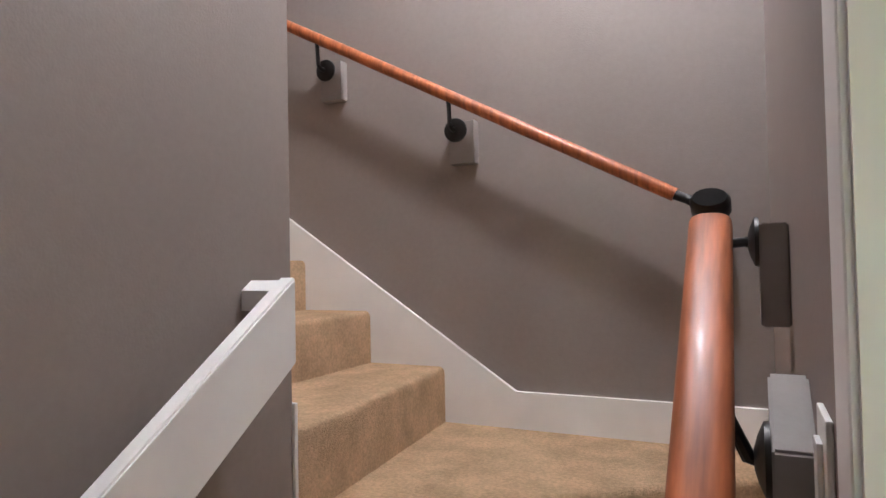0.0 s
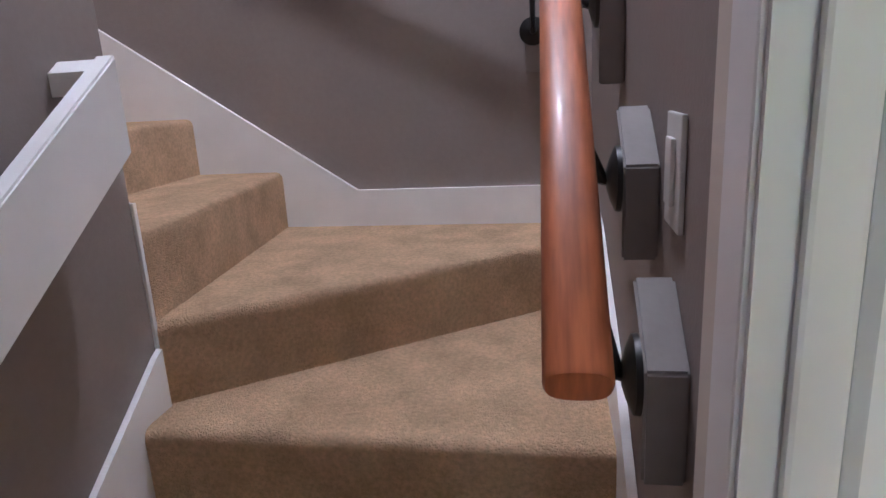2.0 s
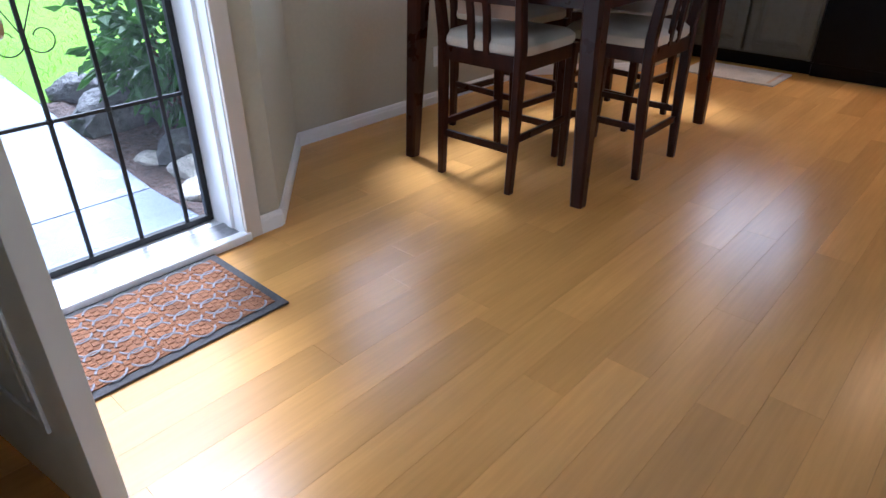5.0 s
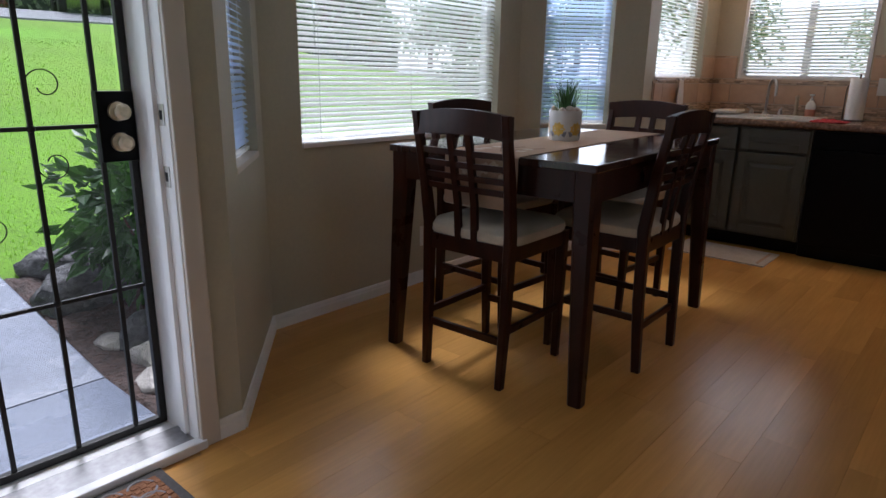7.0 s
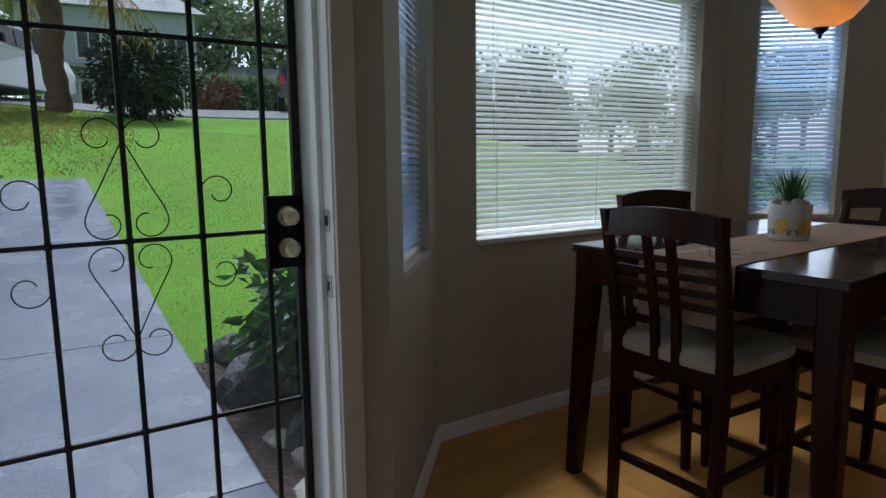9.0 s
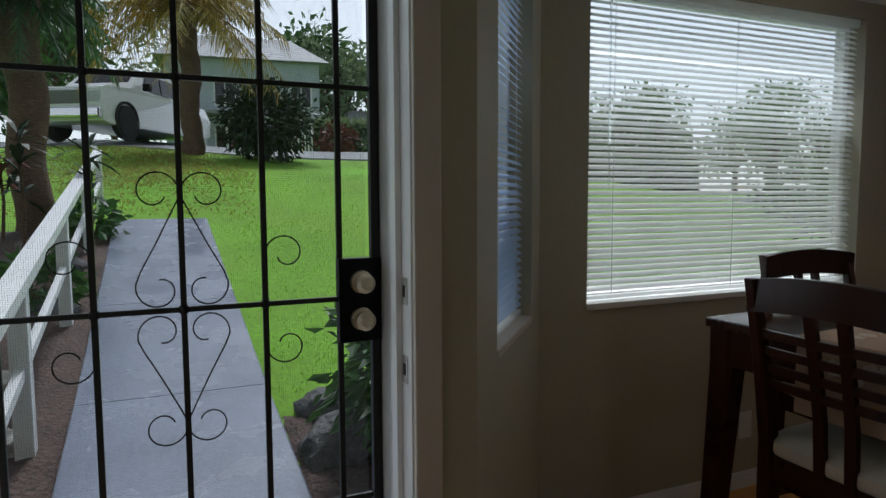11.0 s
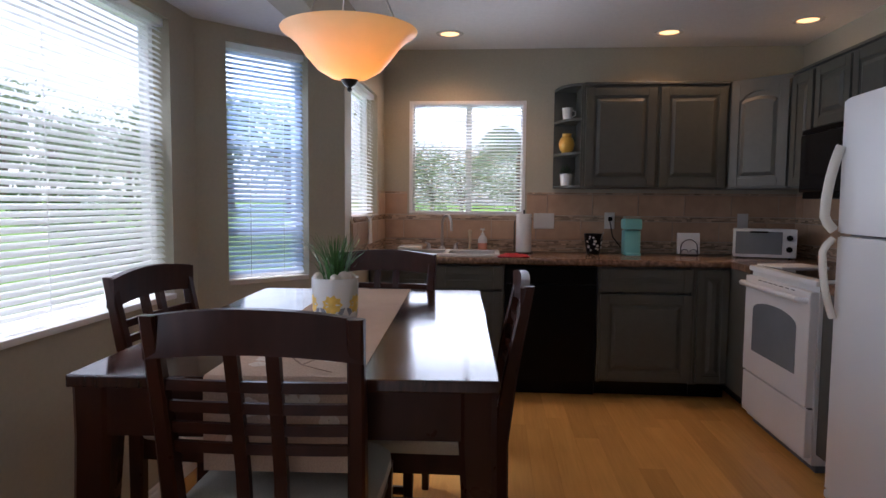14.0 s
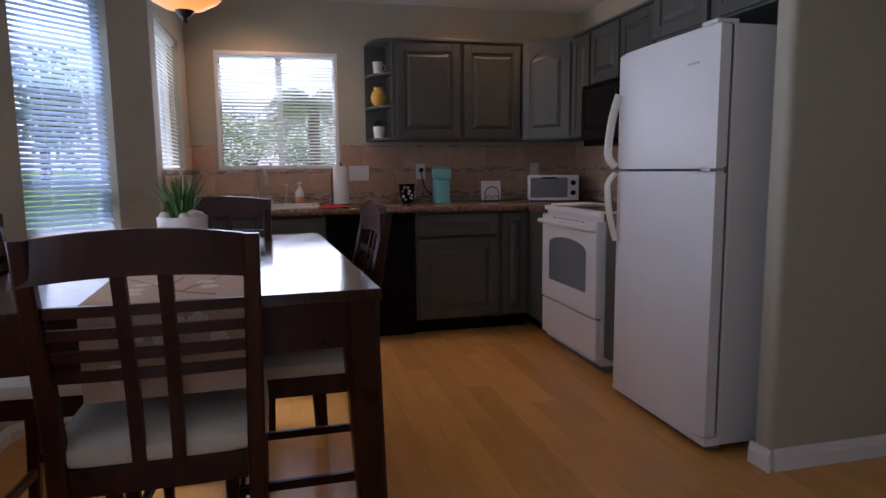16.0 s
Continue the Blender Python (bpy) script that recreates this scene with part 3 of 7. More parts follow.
for sgn, y in ((1, 0.0), (-1, -0.0445)):
    bm = lathe(bmesh.new(), [(0.001, 0), (0.033, 0), (0.031, 0.008), (0.013, 0.011), (0.012, 0.03), (0.024, 0.04), (0.029, 0.052), (0.024, 0.064), (0.001, 0.068)], 20)
    part("door_knob", bm, "brass", leaf, "pale brass round knob", True, pose(0.835, y, 0.945, -90 * sgn))
    bm = lathe(bmesh.new(), [(0.001, 0), (0.031, 0), (0.029, 0.012), (0.022, 0.016), (0.001, 0.016)], 20)
    part("deadbolt", bm, "brass", leaf, "", True, pose(0.835, y, 1.11, -90 * sgn))
for z in (0.2, 1.0, 1.8):
    part("hinge", tube(bmesh.new(), [(0, 0.004, z - 0.05), (0, 0.004, z + 0.05)], 0.007, 8), "steel", leaf)

# ---------------------------------------------------------------- security door
sec = thing("security_door", "black wrought-iron security door with scrolls and mesh", "door")
YD, XL, XR, ZB, ZT = 2.327, DOOR_L + 0.022, DOOR_R - 0.022, 0.014, DOOR_H - 0.024
for x0, x1, z0, z1 in ((XL, XL + 0.022, ZB, ZT), (XR - 0.022, XR, ZB, ZT), (XL + 0.022, XR - 0.022, ZB, ZB + 0.024), (XL + 0.022, XR - 0.022, ZT - 0.024, ZT)):
    part("frame_bar", B(x0, x1, YD - 0.012, YD + 0.012, z0, z1, 0.002), "iron", sec)
for x in (0.518, 0.692, 0.866, 1.040, 1.214):
    top = ZT - 0.024
    part("upright_bar", B(x - 0.0065, x + 0.0065, YD - 0.0065, YD + 0.0065, ZB + 0.024, top, 0.0015), "iron", sec)
for z in (0.505, 1.005, 1.506):
    part("cross_bar", B(XL + 0.022, XR - 0.022 if z != 1.005 else 1.209, YD - 0.005, YD + 0.005, z - 0.006, z + 0.006, 0.0015), "iron", sec)
    for x in (0.518, 0.692, 0.866, 1.040):
        bm = bmesh.new()
        bmesh.ops.create_icosphere(bm, subdivisions=2, radius=0.0125, matrix=Matrix.Translation((x, YD, z)))
        part("knuckle", bm, "iron", sec, smooth=True)


def spiral(cx, cz, r0, r1, a0, turns, n=22):
    out = []
    for k in range(n + 1):
        f = k / n
        a = a0 + turns * 2 * math.pi * f
        rr = r0 + (r1 - r0) * f
        out.append((cx + rr * math.cos(a), YD, cz + rr * math.sin(a)))
    return out


def scroll(points):
    return part("scroll", tube(bmesh.new(), points, 0.0019, 6), "iron", sec, "thin black curled rod", True)


for sg in (-1, 1):
    c = 0.866
    up = [(c, YD, 1.255)] + [(c + sg * w, YD, z) for w, z in ((0.02, 1.215), (0.052, 1.15), (0.084, 1.09))]
    up += [(x if sg > 0 else 2 * c - x, y, z) for x, y, z in spiral(c + 0.047, 1.052, 0.048, 0.02, 0.25, -0.8)]
    scroll(up)
    up = [(c, YD, 0.752)] + [(c + sg * w, YD, z) for w, z in ((0.02, 0.795), (0.052, 0.86), (0.084, 0.92))]
    up += [(x if sg > 0 else 2 * c - x, y, z) for x, y, z in spiral(c + 0.047, 0.955, 0.048, 0.02, -0.25, 0.8)]
    scroll(up)
    scroll([(x if sg > 0 else 2 * c - x, y, z) for x, y, z in spiral(c + 0.047, 0.745, 0.048, 0.022, 3.0, 0.95)])
    scroll([(x if sg > 0 else 2 * c - x, y, z) for x, y, z in spiral(c + 0.05, 1.262, 0.05, 0.022, 3.3, -0.95)])
for c, sg in ((1.040, 1), (0.692, -1)):
    scroll([(c + sg * (x - c), y, z) for x, y, z in spiral(c + 0.048, 1.12, 0.048, 0.02, 3.2, -0.95)])
    scroll([(c + sg * (x - c), y, z) for x, y, z in spiral(c + 0.048, 0.905, 0.048, 0.02, 3.0, 0.95)])
lock = part("lock_box", B(1.208, XR - 0.001, YD - 0.02, YD + 0.014, 0.9, 1.103, 0.003), "black", sec, "black lock box")
for z in (1.046, 0.957):
    bm = lathe(bmesh.new(), [(0.001, 0), (0.028, 0), (0.027, 0.01), (0.012, 0.014), (0.011, 0.022), (0.022, 0.03), (0.023, 0.042), (0.014, 0.05), (0.001, 0.05)], 20)
    part("knob", bm, "brass", lock, "worn pale brass knob", True, pose(1.262, YD - 0.02, z, 90))
# woven screen behind the bars, fine wires both ways
bm = bmesh.new()
for k in range(0, 200):
    x = XL + 0.03 + (XR - XL - 0.06) * k / 199
    box(bm, x - 0.00011, x + 0.00011, YD + 0.014, YD + 0.0148, ZB + 0.03, ZT - 0.03)
for k in range(0, 420):
    z = ZB + 0.03 + (ZT - ZB - 0.06) * k / 419
    box(bm, XL + 0.03, XR - 0.03, YD + 0.0152, YD + 0.016, z - 0.00011, z + 0.00011)
tagged(part("insect_mesh", bm, "iron", sec, "fine dark wire mesh"), kind="stuff")

# ---------------------------------------------------------------- inner door opening to the stairs
inner = tagged(thing("door_2", "white painted jamb and casing of the stair doorway", "door frame"), kind="structure")
JX0, JX1, JY, JY0 = 0.117, 0.256, 0.50, -0.34
part("jamb", B(JX0 + 0.004, JX1 - 0.003, JY, JY + 0.02, 0, 2.06), "trim", inner)
part("jamb", B(JX0 + 0.004, JX1 - 0.003, JY0 - 0.02, JY0, 0, 2.06), "trim", inner)
part("head", B(JX0 + 0.004, JX1 - 0.003, JY0, JY, 2.04, 2.06), "trim", inner)
part("door_stop", B(0.143, 0.1745, JY - 0.010, JY, 0, 2.04, 0.004), "trim", inner)
# grey strip added on the jamb to draw a dark band beside the stop
part("weather_strip", B(0.1755, 0.187, JY - 0.006, JY, 0, 2.04, 0.002), "strip", inner, "grey band beside the door stop")
part("casing_bead", B(0.2475, 0.2525, JY - 0.0035, JY, 0, 2.04, 0.0015), "trim", inner)
part("door_stop", B(0.150, 0.187, JY0, JY0 + 0.012, 0, 2.04, 0.004), "trim", inner)
for y0, y1 in ((JY + 0.006, JY + 0.064), (JY0 - 0.064, JY0 - 0.006)):
    part("casing", B(JX0, 0.135, y0, y1, 0, 2.11, 0.004), "trim", inner)
    part("casing", B(0.2465, 0.256, y0, y1, 0, 2.11, 0.004), "trim", inner)
part("back_band", B(0.126, 0.1346, JY + 0.066, JY + 0.132, 0, 2.12, 0.002), "casing", inner, "tan painted flat band")
for x0, x1 in ((JX0, 0.135), (0.2465, 0.256)):
    part("casing", B(x0, x1, JY0 - 0.006, JY + 0.006, 2.046, 2.11, 0.004), "trim", inner)
plate = part("strike_plate", B(0.214, 0.246, JY - 0.0025, JY, 0.901, 0.951, 0.001), "striker", inner, "bright steel strike plate")
bm = bmesh.new()
lathe(bm, [(0.0095, 0), (0.0095, 0.0012)], 16)
part("latch_hole", bm, "rail", plate, "raw wood latch hole", False, pose(0.228, JY - 0.0026, 0.925, 90))
part("latch_shadow", lathe(bmesh.new(), [(0.0065, 0), (0.0065, 0.0007)], 12), "dark", plate, "", False, pose(0.2315, JY - 0.0036, 0.9245, 90))
for z in (0.943, 0.908):
    part("screw", lathe(bmesh.new(), [(0.0035, 0), (0.003, 0.0012)], 10), "steel", plate, "", False, pose(0.231, JY - 0.0025, z, 90))

# ---------------------------------------------------------------- stairs
LEV = [0.2, 0.4, 0.585, 0.770, 0.958, 1.145, 1.335, 1.52, 1.71, 1.90, 2.09]
stairs = tagged(thing("staircase", "beige carpeted staircase with winder treads", "stairs"), kind="structure")
XLw, XRw, YF = -0.80, 0.134, 2.150


def tread(outline, top, front):
    """A carpeted tread; front: how many of the outline's first edges carry a rounded nosing."""
    bm = prism(bmesh.new(), outline, 0.0, top)
    tops = [e for e in bm.edges if all(abs(v.co.z - top) < 1e-6 for v in e.verts)]
    a, b = Vector((*outline[0], top)), Vector((*outline[1], top))
    nose = [e for e in tops if {tuple(round(c, 4) for c in v.co) for v in e.verts} == {tuple(round(c, 4) for c in a), tuple(round(c, 4) for c in b)}]
    bmesh.ops.bevel(bm, geom=nose, offset=0.028, segments=5, affect="EDGES", profile=0.6)
    return part("tread", bm, "carpet", stairs, smooth=True)


tread([(XLw, 0.565), (XRw, 0.565), (XRw, 0.85), (XLw, 0.85)], LEV[0], 1)
tread([(XLw, 0.83), (XRw, 0.83), (XRw, 1.16), (XLw, 1.16)], LEV[1], 1)
tread([(XLw, 1.14), (XRw, 1.14), (XRw, 2.02), (XLw, 1.29)], LEV[2], 1)
tread([(XLw, 1.243), (XRw, 1.955), (XRw, YF), (-0.90, YF), (-0.82, 1.253)], LEV[3], 1)
tread([(-0.795, 1.254), (-0.875, YF), (-1.20, YF), (-1.20, 1.254)], LEV[4], 1)
for k in range(6):
    x = -1.17 - 0.29 * k
    tread([(x, 1.245), (x, YF), (x - 0.32, YF), (x - 0.32, 1.245)], LEV[5 + k], 1)
# white skirt boards
sk = [(0.134, 0.60), (0.134, 0.890), (-0.618, 0.890), (-2.75, 2.30), (-2.75, 1.2), (-0.9, 0.60)]
tagged(part("stair_skirt", slab_xz(bmesh.new(), sk, 2.137, 2.154), "trim"), "white painted skirt board following the stairs", "skirting", kind="structure")
tagged(part("stair_skirt", box(slab_yz(bmesh.new(), [(0.57, 0.0), (0.57, 0.38), (1.18, 0.70), (1.66, 0.87), (1.9, 0.895), (2.136, 0.895), (2.136, 0.0)], 0.118, 0.1335), 0.116, 0.1335, 1.9, 2.136, 0.882, 0.896), "trim"), "white painted skirt board following the stairs", "skirting", kind="structure")
tagged(part("stair_skirt", slab_yz(bmesh.new(), [(0.57, 0.0), (0.57, 0.24), (1.22, 0.705), (1.241, 0.715), (1.241, 0.0)], -0.799, -0.785), "trim"), "white painted skirt board following the stairs", "skirting", kind="structure")
tagged(part("corner_strip", B(-0.812, -0.794, 1.2415, 1.252, 0.70, 1.02, 0.002), "trim"), "thin white strip on the wall corner", "trim", kind="structure")
bm = slab_xz(bmesh.new(), [(-0.805, 0.72), (-0.805, 1.02), (-1.1, 1.2), (-2.75, 2.30), (-2.75, 0.72)], 1.2415, 1.2505)
tagged(part("stair_skirt", bm, "trim"), "white painted skirt board following the stairs", "skirting", kind="structure")

# white flat rail on the left wall
wr = thing("white_handrail", "white painted flat board handrail on the wall", "handrail")
top = lambda y: 1.29 + (y - 1.125) * 0.69
bm = slab_yz(bmesh.new(), [(1.125, 1.127), (1.125, 1.29), (-0.2, top(-0.2)), (-0.2, top(-0.2) - 0.18)], -0.729, -0.692)
bmesh.ops.bevel(bm, geom=list(bm.edges), offset=0.004, segments=2, affect="EDGES")
part("rail_board", bm, "trim", wr)
part("return_block", slab_yz(bmesh.new(), [(1.122, 1.245), (1.122, 1.283), (1.095, 1.264), (1.095, 1.226)], -0.7995, -0.729), "trim", wr)
part("return_block", B(-0.7995, -0.729, 0.3, 0.36, 0.66, 0.72), "trim", wr)


def bracket(parent, wallp, railp, out, under=True):
    """A black rose on the block, and the bent arm that carries the rail."""
    wp, rp, o = Vector(wallp), Vector(railp), Vector(out)
    rot = o.to_track_quat("Z", "Y").to_matrix().to_4x4()
    bm = lathe(bmesh.new(), [(0.001, 0), (0.041, 0), (0.040, 0.006), (0.026, 0.012), (0.012, 0.016), (0.001, 0.017)], 22)
    part("rose", bm, "iron", parent, "black round wall rose", True, Matrix.Translation(wp) @ rot)
    d = (rp - wp).dot(o)
    pts = [wp + o * 0.008, wp + o * (d * 0.55) + Vector((0, 0, -0.002)), wp + o * (d * 0.9) + Vector((0, 0, 0.008)), Vector((rp.x, rp.y, rp.z - 0.012)), rp]
    if not under:
        pts = [wp + o * 0.008, wp + o * (d * 0.5), rp]
    part("arm", tube(bmesh.new(), pts, [0.011, 0.008, 0.007, 0.008, 0.009][: len(pts)], 8), "iron", parent, "black curved bracket arm", True)


# wooden rail on the right wall
rr = thing("wooden_handrail", "reddish brown wooden handrail on black brackets", "handrail")
p0, p1 = Vector((0.031, 0.640, 0.957)), Vector((0.026, 1.225, 1.358))
d = (p1 - p0).normalized()
side = Vector((1, 0, 0))
upv = d.cross(side) * -1
rings = []
for p in (p0, p0 + d * 0.004, p0 + (p1 - p0) * 0.5, p1 - d * 0.004, p1):
    k = 0.92 if p in (p0, p1) else 1.0
    rings.append([p + k * (0.031 * math.copysign(abs(math.cos(a)) ** 0.7, math.cos(a)) * side + 0.026 * math.copysign(abs(math.sin(a)) ** 0.7, math.sin(a)) * upv) for a in (2 * math.pi * j / 20 for j in range(20))])
part("rail", loft(bmesh.new(), rings), "rail", rr, "", True)
for y, depth, zlo, zhi, yr in ((1.28, 0.09, 1.199, 1.362, 1.20), (0.895, 0.095, 0.995, 1.110, 0.925), (0.695, 0.095, 0.825, 0.945, 0.735)):
    rise = depth * 0.69 if y < 1.2 else 0.0
    bm = slab_yz(bmesh.new(), [(y, zlo), (y, zhi), (y + depth, zhi + rise), (y + depth, zlo + rise)], 0.093, 0.1345)
    bmesh.ops.bevel(bm, geom=list(bm.edges), offset=0.003, segments=2, affect="EDGES")
    part("bracket_block", bm, "block", rr, "taupe painted wooden block")
    on = p0 + d * ((yr - p0.y) / d.y)
    bracket(rr, (0.093, y + 0.04, zhi - 0.02 if y < 1.2 else zhi - 0.028), (0.05, yr, on.z - 0.012), (-1, 0, 0), False)
# round rail on the far wall
fr_ = thing("wooden_handrail", "reddish brown round wooden handrail on black brackets", "handrail")
q0, q1 = Vector((-0.105, 2.06, 1.492)), Vector((-2.5, 2.06, 2.775))
part("rail", tube(bmesh.new(), [q0, q0 + (q1 - q0) * 0.5, q1], 0.02, 16), "rail", fr_, "", True)
for x in (-0.036, -0.803, -1.332, -2.0):
    zr = q0.z + (x - q0.x) / (q1.x - q0.x) * (q1.z - q0.z)
    part("bracket_block", B(x - 0.025, x + 0.066, 2.112, 2.1545, zr - 0.22, zr - 0.075, 0.003), "block", fr_, "taupe painted wooden block")
    bracket(fr_, (x, 2.112, zr - 0.105), (x, 2.06, zr - 0.018), (0, -1, 0))
# dark end fitting between the two rails
part("rail_end", tube(bmesh.new(), [(-0.11, 2.06, 1.494), (-0.07, 2.05, 1.476), (-0.04, 2.02, 1.455)], [0.014, 0.014, 0.014], 14), "iron", fr_, "dark capped rail end", True)
bm = lathe(bmesh.new(), [(0.001, 0), (0.027, 0), (0.030, 0.004), (0.030, 0.038), (0.025, 0.05), (0.001, 0.05)], 24)
part("end_cap", bm, "iron", rr, "dark oval end cap", True, Matrix.Translation((0.026, 1.262, 1.382)) @ pose(0, 0, 0, 66, 0, 0) @ Matrix.Diagonal((1, 0.62, 1, 1)))

# light switch by the doorway
sw = thing("light_switch", "white two-gang light switch on the stair wall", "light switch")
part("cover_plate", B(0.129, 0.1348, 0.757, 0.833, 1.060, 1.175, 0.002), "plastic", sw)
part("rocker", B(0.124, 0.129, 0.780, 0.811, 1.084, 1.151, 0.0015), "plastic", sw)


# ---------------------------------------------------------------- table and chairs
def build_chair(m):
    ch = thing("dining_chair", "dark-stained wooden counter chair with lattice back and beige cushion", "chair", m, "chairs round the table")
    for s in (-1, 1):
        part("back_leg", bar(bmesh.new(), [(s * 0.185, -0.215, 0, 0.03, 0.034), (s * 0.19, -0.2, 0.3, 0.036, 0.042), (s * 0.193, -0.195, 0.6, 0.037, 0.046), (s * 0.198, -0.222, 0.8, 0.035, 0.04), (s * 0.203, -0.268, 1.034, 0.032, 0.028)]), "dark", ch, smooth=True)
        part("front_leg", bar(bmesh.new(), [(s * 0.185, 0.205, 0, 0.03, 0.03), (s * 0.188, 0.2, 0.3, 0.038, 0.038), (s * 0.19, 0.198, 0.560, 0.043, 0.043)]), "dark", ch, smooth=True)
        part("side_stretcher", B(s * 0.187 - 0.009, s * 0.187 + 0.009, -0.19, 0.19, 0.215, 0.243, 0.003), "dark", ch)
        part("seat_rail", B(s * 0.19 - 0.012, s * 0.19 + 0.012, -0.18, 0.18, 0.50, 0.562, 0.003), "dark", ch)
    for y, z in ((0.2, 0.165), (-0.2, 0.17)):
        part("cross_stretcher", B(-0.17, 0.17, y - 0.009, y + 0.009, z, z + 0.03, 0.003), "dark", ch)
    for y in (0.198, -0.196):
        part("seat_rail", B(-0.172, 0.172, y - 0.012, y + 0.012, 0.50, 0.562, 0.003), "dark", ch)
    # padded seat, domed
    bm = bmesh.new()
    rings = []
    for k, z in ((1.0, 0.562), (1.03, 0.574), (1.02, 0.598), (0.93, 0.616), (0.7, 0.626), (0.3, 0.629)):
        rings.append([(k * 0.212 * math.copysign(abs(math.cos(a)) ** 0.3, math.cos(a)), 0.005 + k * 0.208 * math.copysign(abs(math.sin(a)) ** 0.3, math.sin(a)), z) for a in (2 * math.pi * j / 28 for j in range(28))])
    part("seat_cushion", loft(bm, rings), "cushion", ch, "beige woven fabric cushion", True)
    # back: crest rail bowed backwards and arched, lattice of uprights and cross rails

    def bowed(z0, z1, half, y, t, bow, arch=0.0, n=10):
        rings = []
        for k in range(n + 1):
            x = -half + 2 * half * k / n
            f = 1 - (x / half) ** 2
            yy = y - bow * f
            rings.append([(x, yy - t / 2, z0 + arch * 0.8 * f), (x, yy + t / 2, z0 + arch * 0.8 * f), (x, yy + t / 2 + 0.0, z1 + arch * f), (x, yy - t / 2, z1 + arch * f)])
        return loft(bmesh.new(), rings)

    yb = lambda z: -0.195 - 0.073 * max(0, (z - 0.62) / 0.39) ** 1.25
    part("crest_rail", bowed(0.945, 1.03, 0.218, yb(0.97) + 0.004, 0.024, 0.012, 0.02), "dark", ch, smooth=False)
    for z in (0.892, 0.846, 0.80, 0.757):
        part("lattice_rail", bowed(z - 0.011, z + 0.011, 0.194, yb(z), 0.012, 0.010), "dark", ch)
    for x in (-0.042, 0.042):
        rings = []
        for z in (0.552, 0.7, 0.8, 0.9, 0.965):
            yy = yb(z) - 0.008
            xx = x * (0.92 + 0.2 * (z - 0.6))
            rings.append([(xx - 0.0135, yy - 0.009, z), (xx + 0.0135, yy - 0.009, z), (xx + 0.0135, yy + 0.009, z), (xx - 0.0135, yy + 0.009, z)])
        part("back_slat", loft(bmesh.new(), rings), "dark", ch)
    return ch


chair = build_chair(pose(2.50, 1.83, 0, 0, 0, -88.5))
copy_thing(chair, pose(2.975, 1.535, 0, 0, 0, 1))
copy_thing(chair, pose(2.985, 2.19, 0, 0, 0, 177))
copy_thing(chair, pose(3.56, 1.845, 0, 0, 0, 87))

TM = pose(3.044, 1.843, 0, 0, 0, 3.1)
table = thing("dining_table", "dark-stained square-legged counter-height dining table", "table", TM)
HL, HW, TH = 0.70, 0.4635, 0.884
part("tabletop", B(-HL, HL, -HW, HW, TH - 0.028, TH, 0.004), "darktop", table, "glossy dark tabletop")
part("apron", B(-HL + 0.05, HL - 0.05, -HW + 0.012, -HW + 0.034, TH - 0.135, TH - 0.028), "dark", table)
part("apron", B(-HL + 0.05, HL - 0.05, HW - 0.034, HW - 0.012, TH - 0.135, TH - 0.028), "dark", table)
part("apron", B(-HL + 0.012, -HL + 0.034, -HW + 0.05, HW - 0.05, TH - 0.135, TH - 0.028), "dark", table)
part("apron", B(HL - 0.034, HL - 0.012, -HW + 0.05, HW - 0.05, TH - 0.135, TH - 0.028), "dark", table)
for sx in (-1, 1):
    for sy in (-1, 1):
        cx, cy = sx * (HL - 0.046), sy * (HW - 0.046)
        part("leg", bar(bmesh.new(), [(cx + sx * 0.03, cy + sy * 0.03, 0, 0.054, 0.054), (cx, cy, TH - 0.14, 0.082, 0.082), (cx, cy, TH - 0.028, 0.084, 0.084)]), "dark", table, smooth=True)

run = thing("table_runner", "tan fabric table runner with printed blossoms, draped over the table", "table runner", TM)
bm = bmesh.new()
prof = [(-HL - 0.008, TH - 0.20), (-HL - 0.006, TH - 0.004), (-HL + 0.004, TH + 0.003), (HL - 0.004, TH + 0.003), (HL + 0.006, TH - 0.004), (HL + 0.008, TH - 0.2)]
rings = []
for y in (-0.165, -0.08, 0.0, 0.08, 0.165):
    rings.append([(x, y + random.uniform(-0.002, 0.002), z) for x, z in prof] + [(x + (0.0015 if x < 0 else -0.0015), y, z - 0.0018 if abs(x) < HL else z) for x, z in reversed(prof)])
part("cloth", loft(bm, rings), "runner", run)
# printed blossoms and a twig on both hanging ends and the top
random.seed(4)
for k in range(12):
    if k < 6:
        at = Matrix.Translation((-HL - 0.0095, random.uniform(-0.12, 0.12), TH - random.uniform(0.03, 0.17))) @ pose(0, 0, 0, 0, -90, 0)
    else:
        at = Matrix.Translation((random.choice([-0.6, -0.55, -0.48, -0.42, 0.5, 0.6]), random.uniform(-0.12, 0.12), TH + 0.0034))
    bm = bmesh.new()
    for j in range(5):
        a = j * 2 * math.pi / 5 + k
        lathe(bm, [(0.011, 0), (0.009, 0.0006)], 8, (0.012 * math.cos(a), 0.012 * math.sin(a)))
    part("blossom", bm, "runner_mark", run, "", False, at)
bm = bmesh.new()
for pts in ([(-0.66, -0.1), (-0.6, -0.02), (-0.5, 0.04), (-0.38, 0.12)], [(-0.6, -0.02), (-0.5, -0.06), (-0.4, -0.1)], [(-0.52, 0.035), (-0.46, 0.0), (-0.4, -0.01)]):
    tube(bm, [(x, y, TH + 0.0035) for x, y in pts], 0.0022, 5, flat=0.4)
part("twig_print", bm, "runner_line", run)

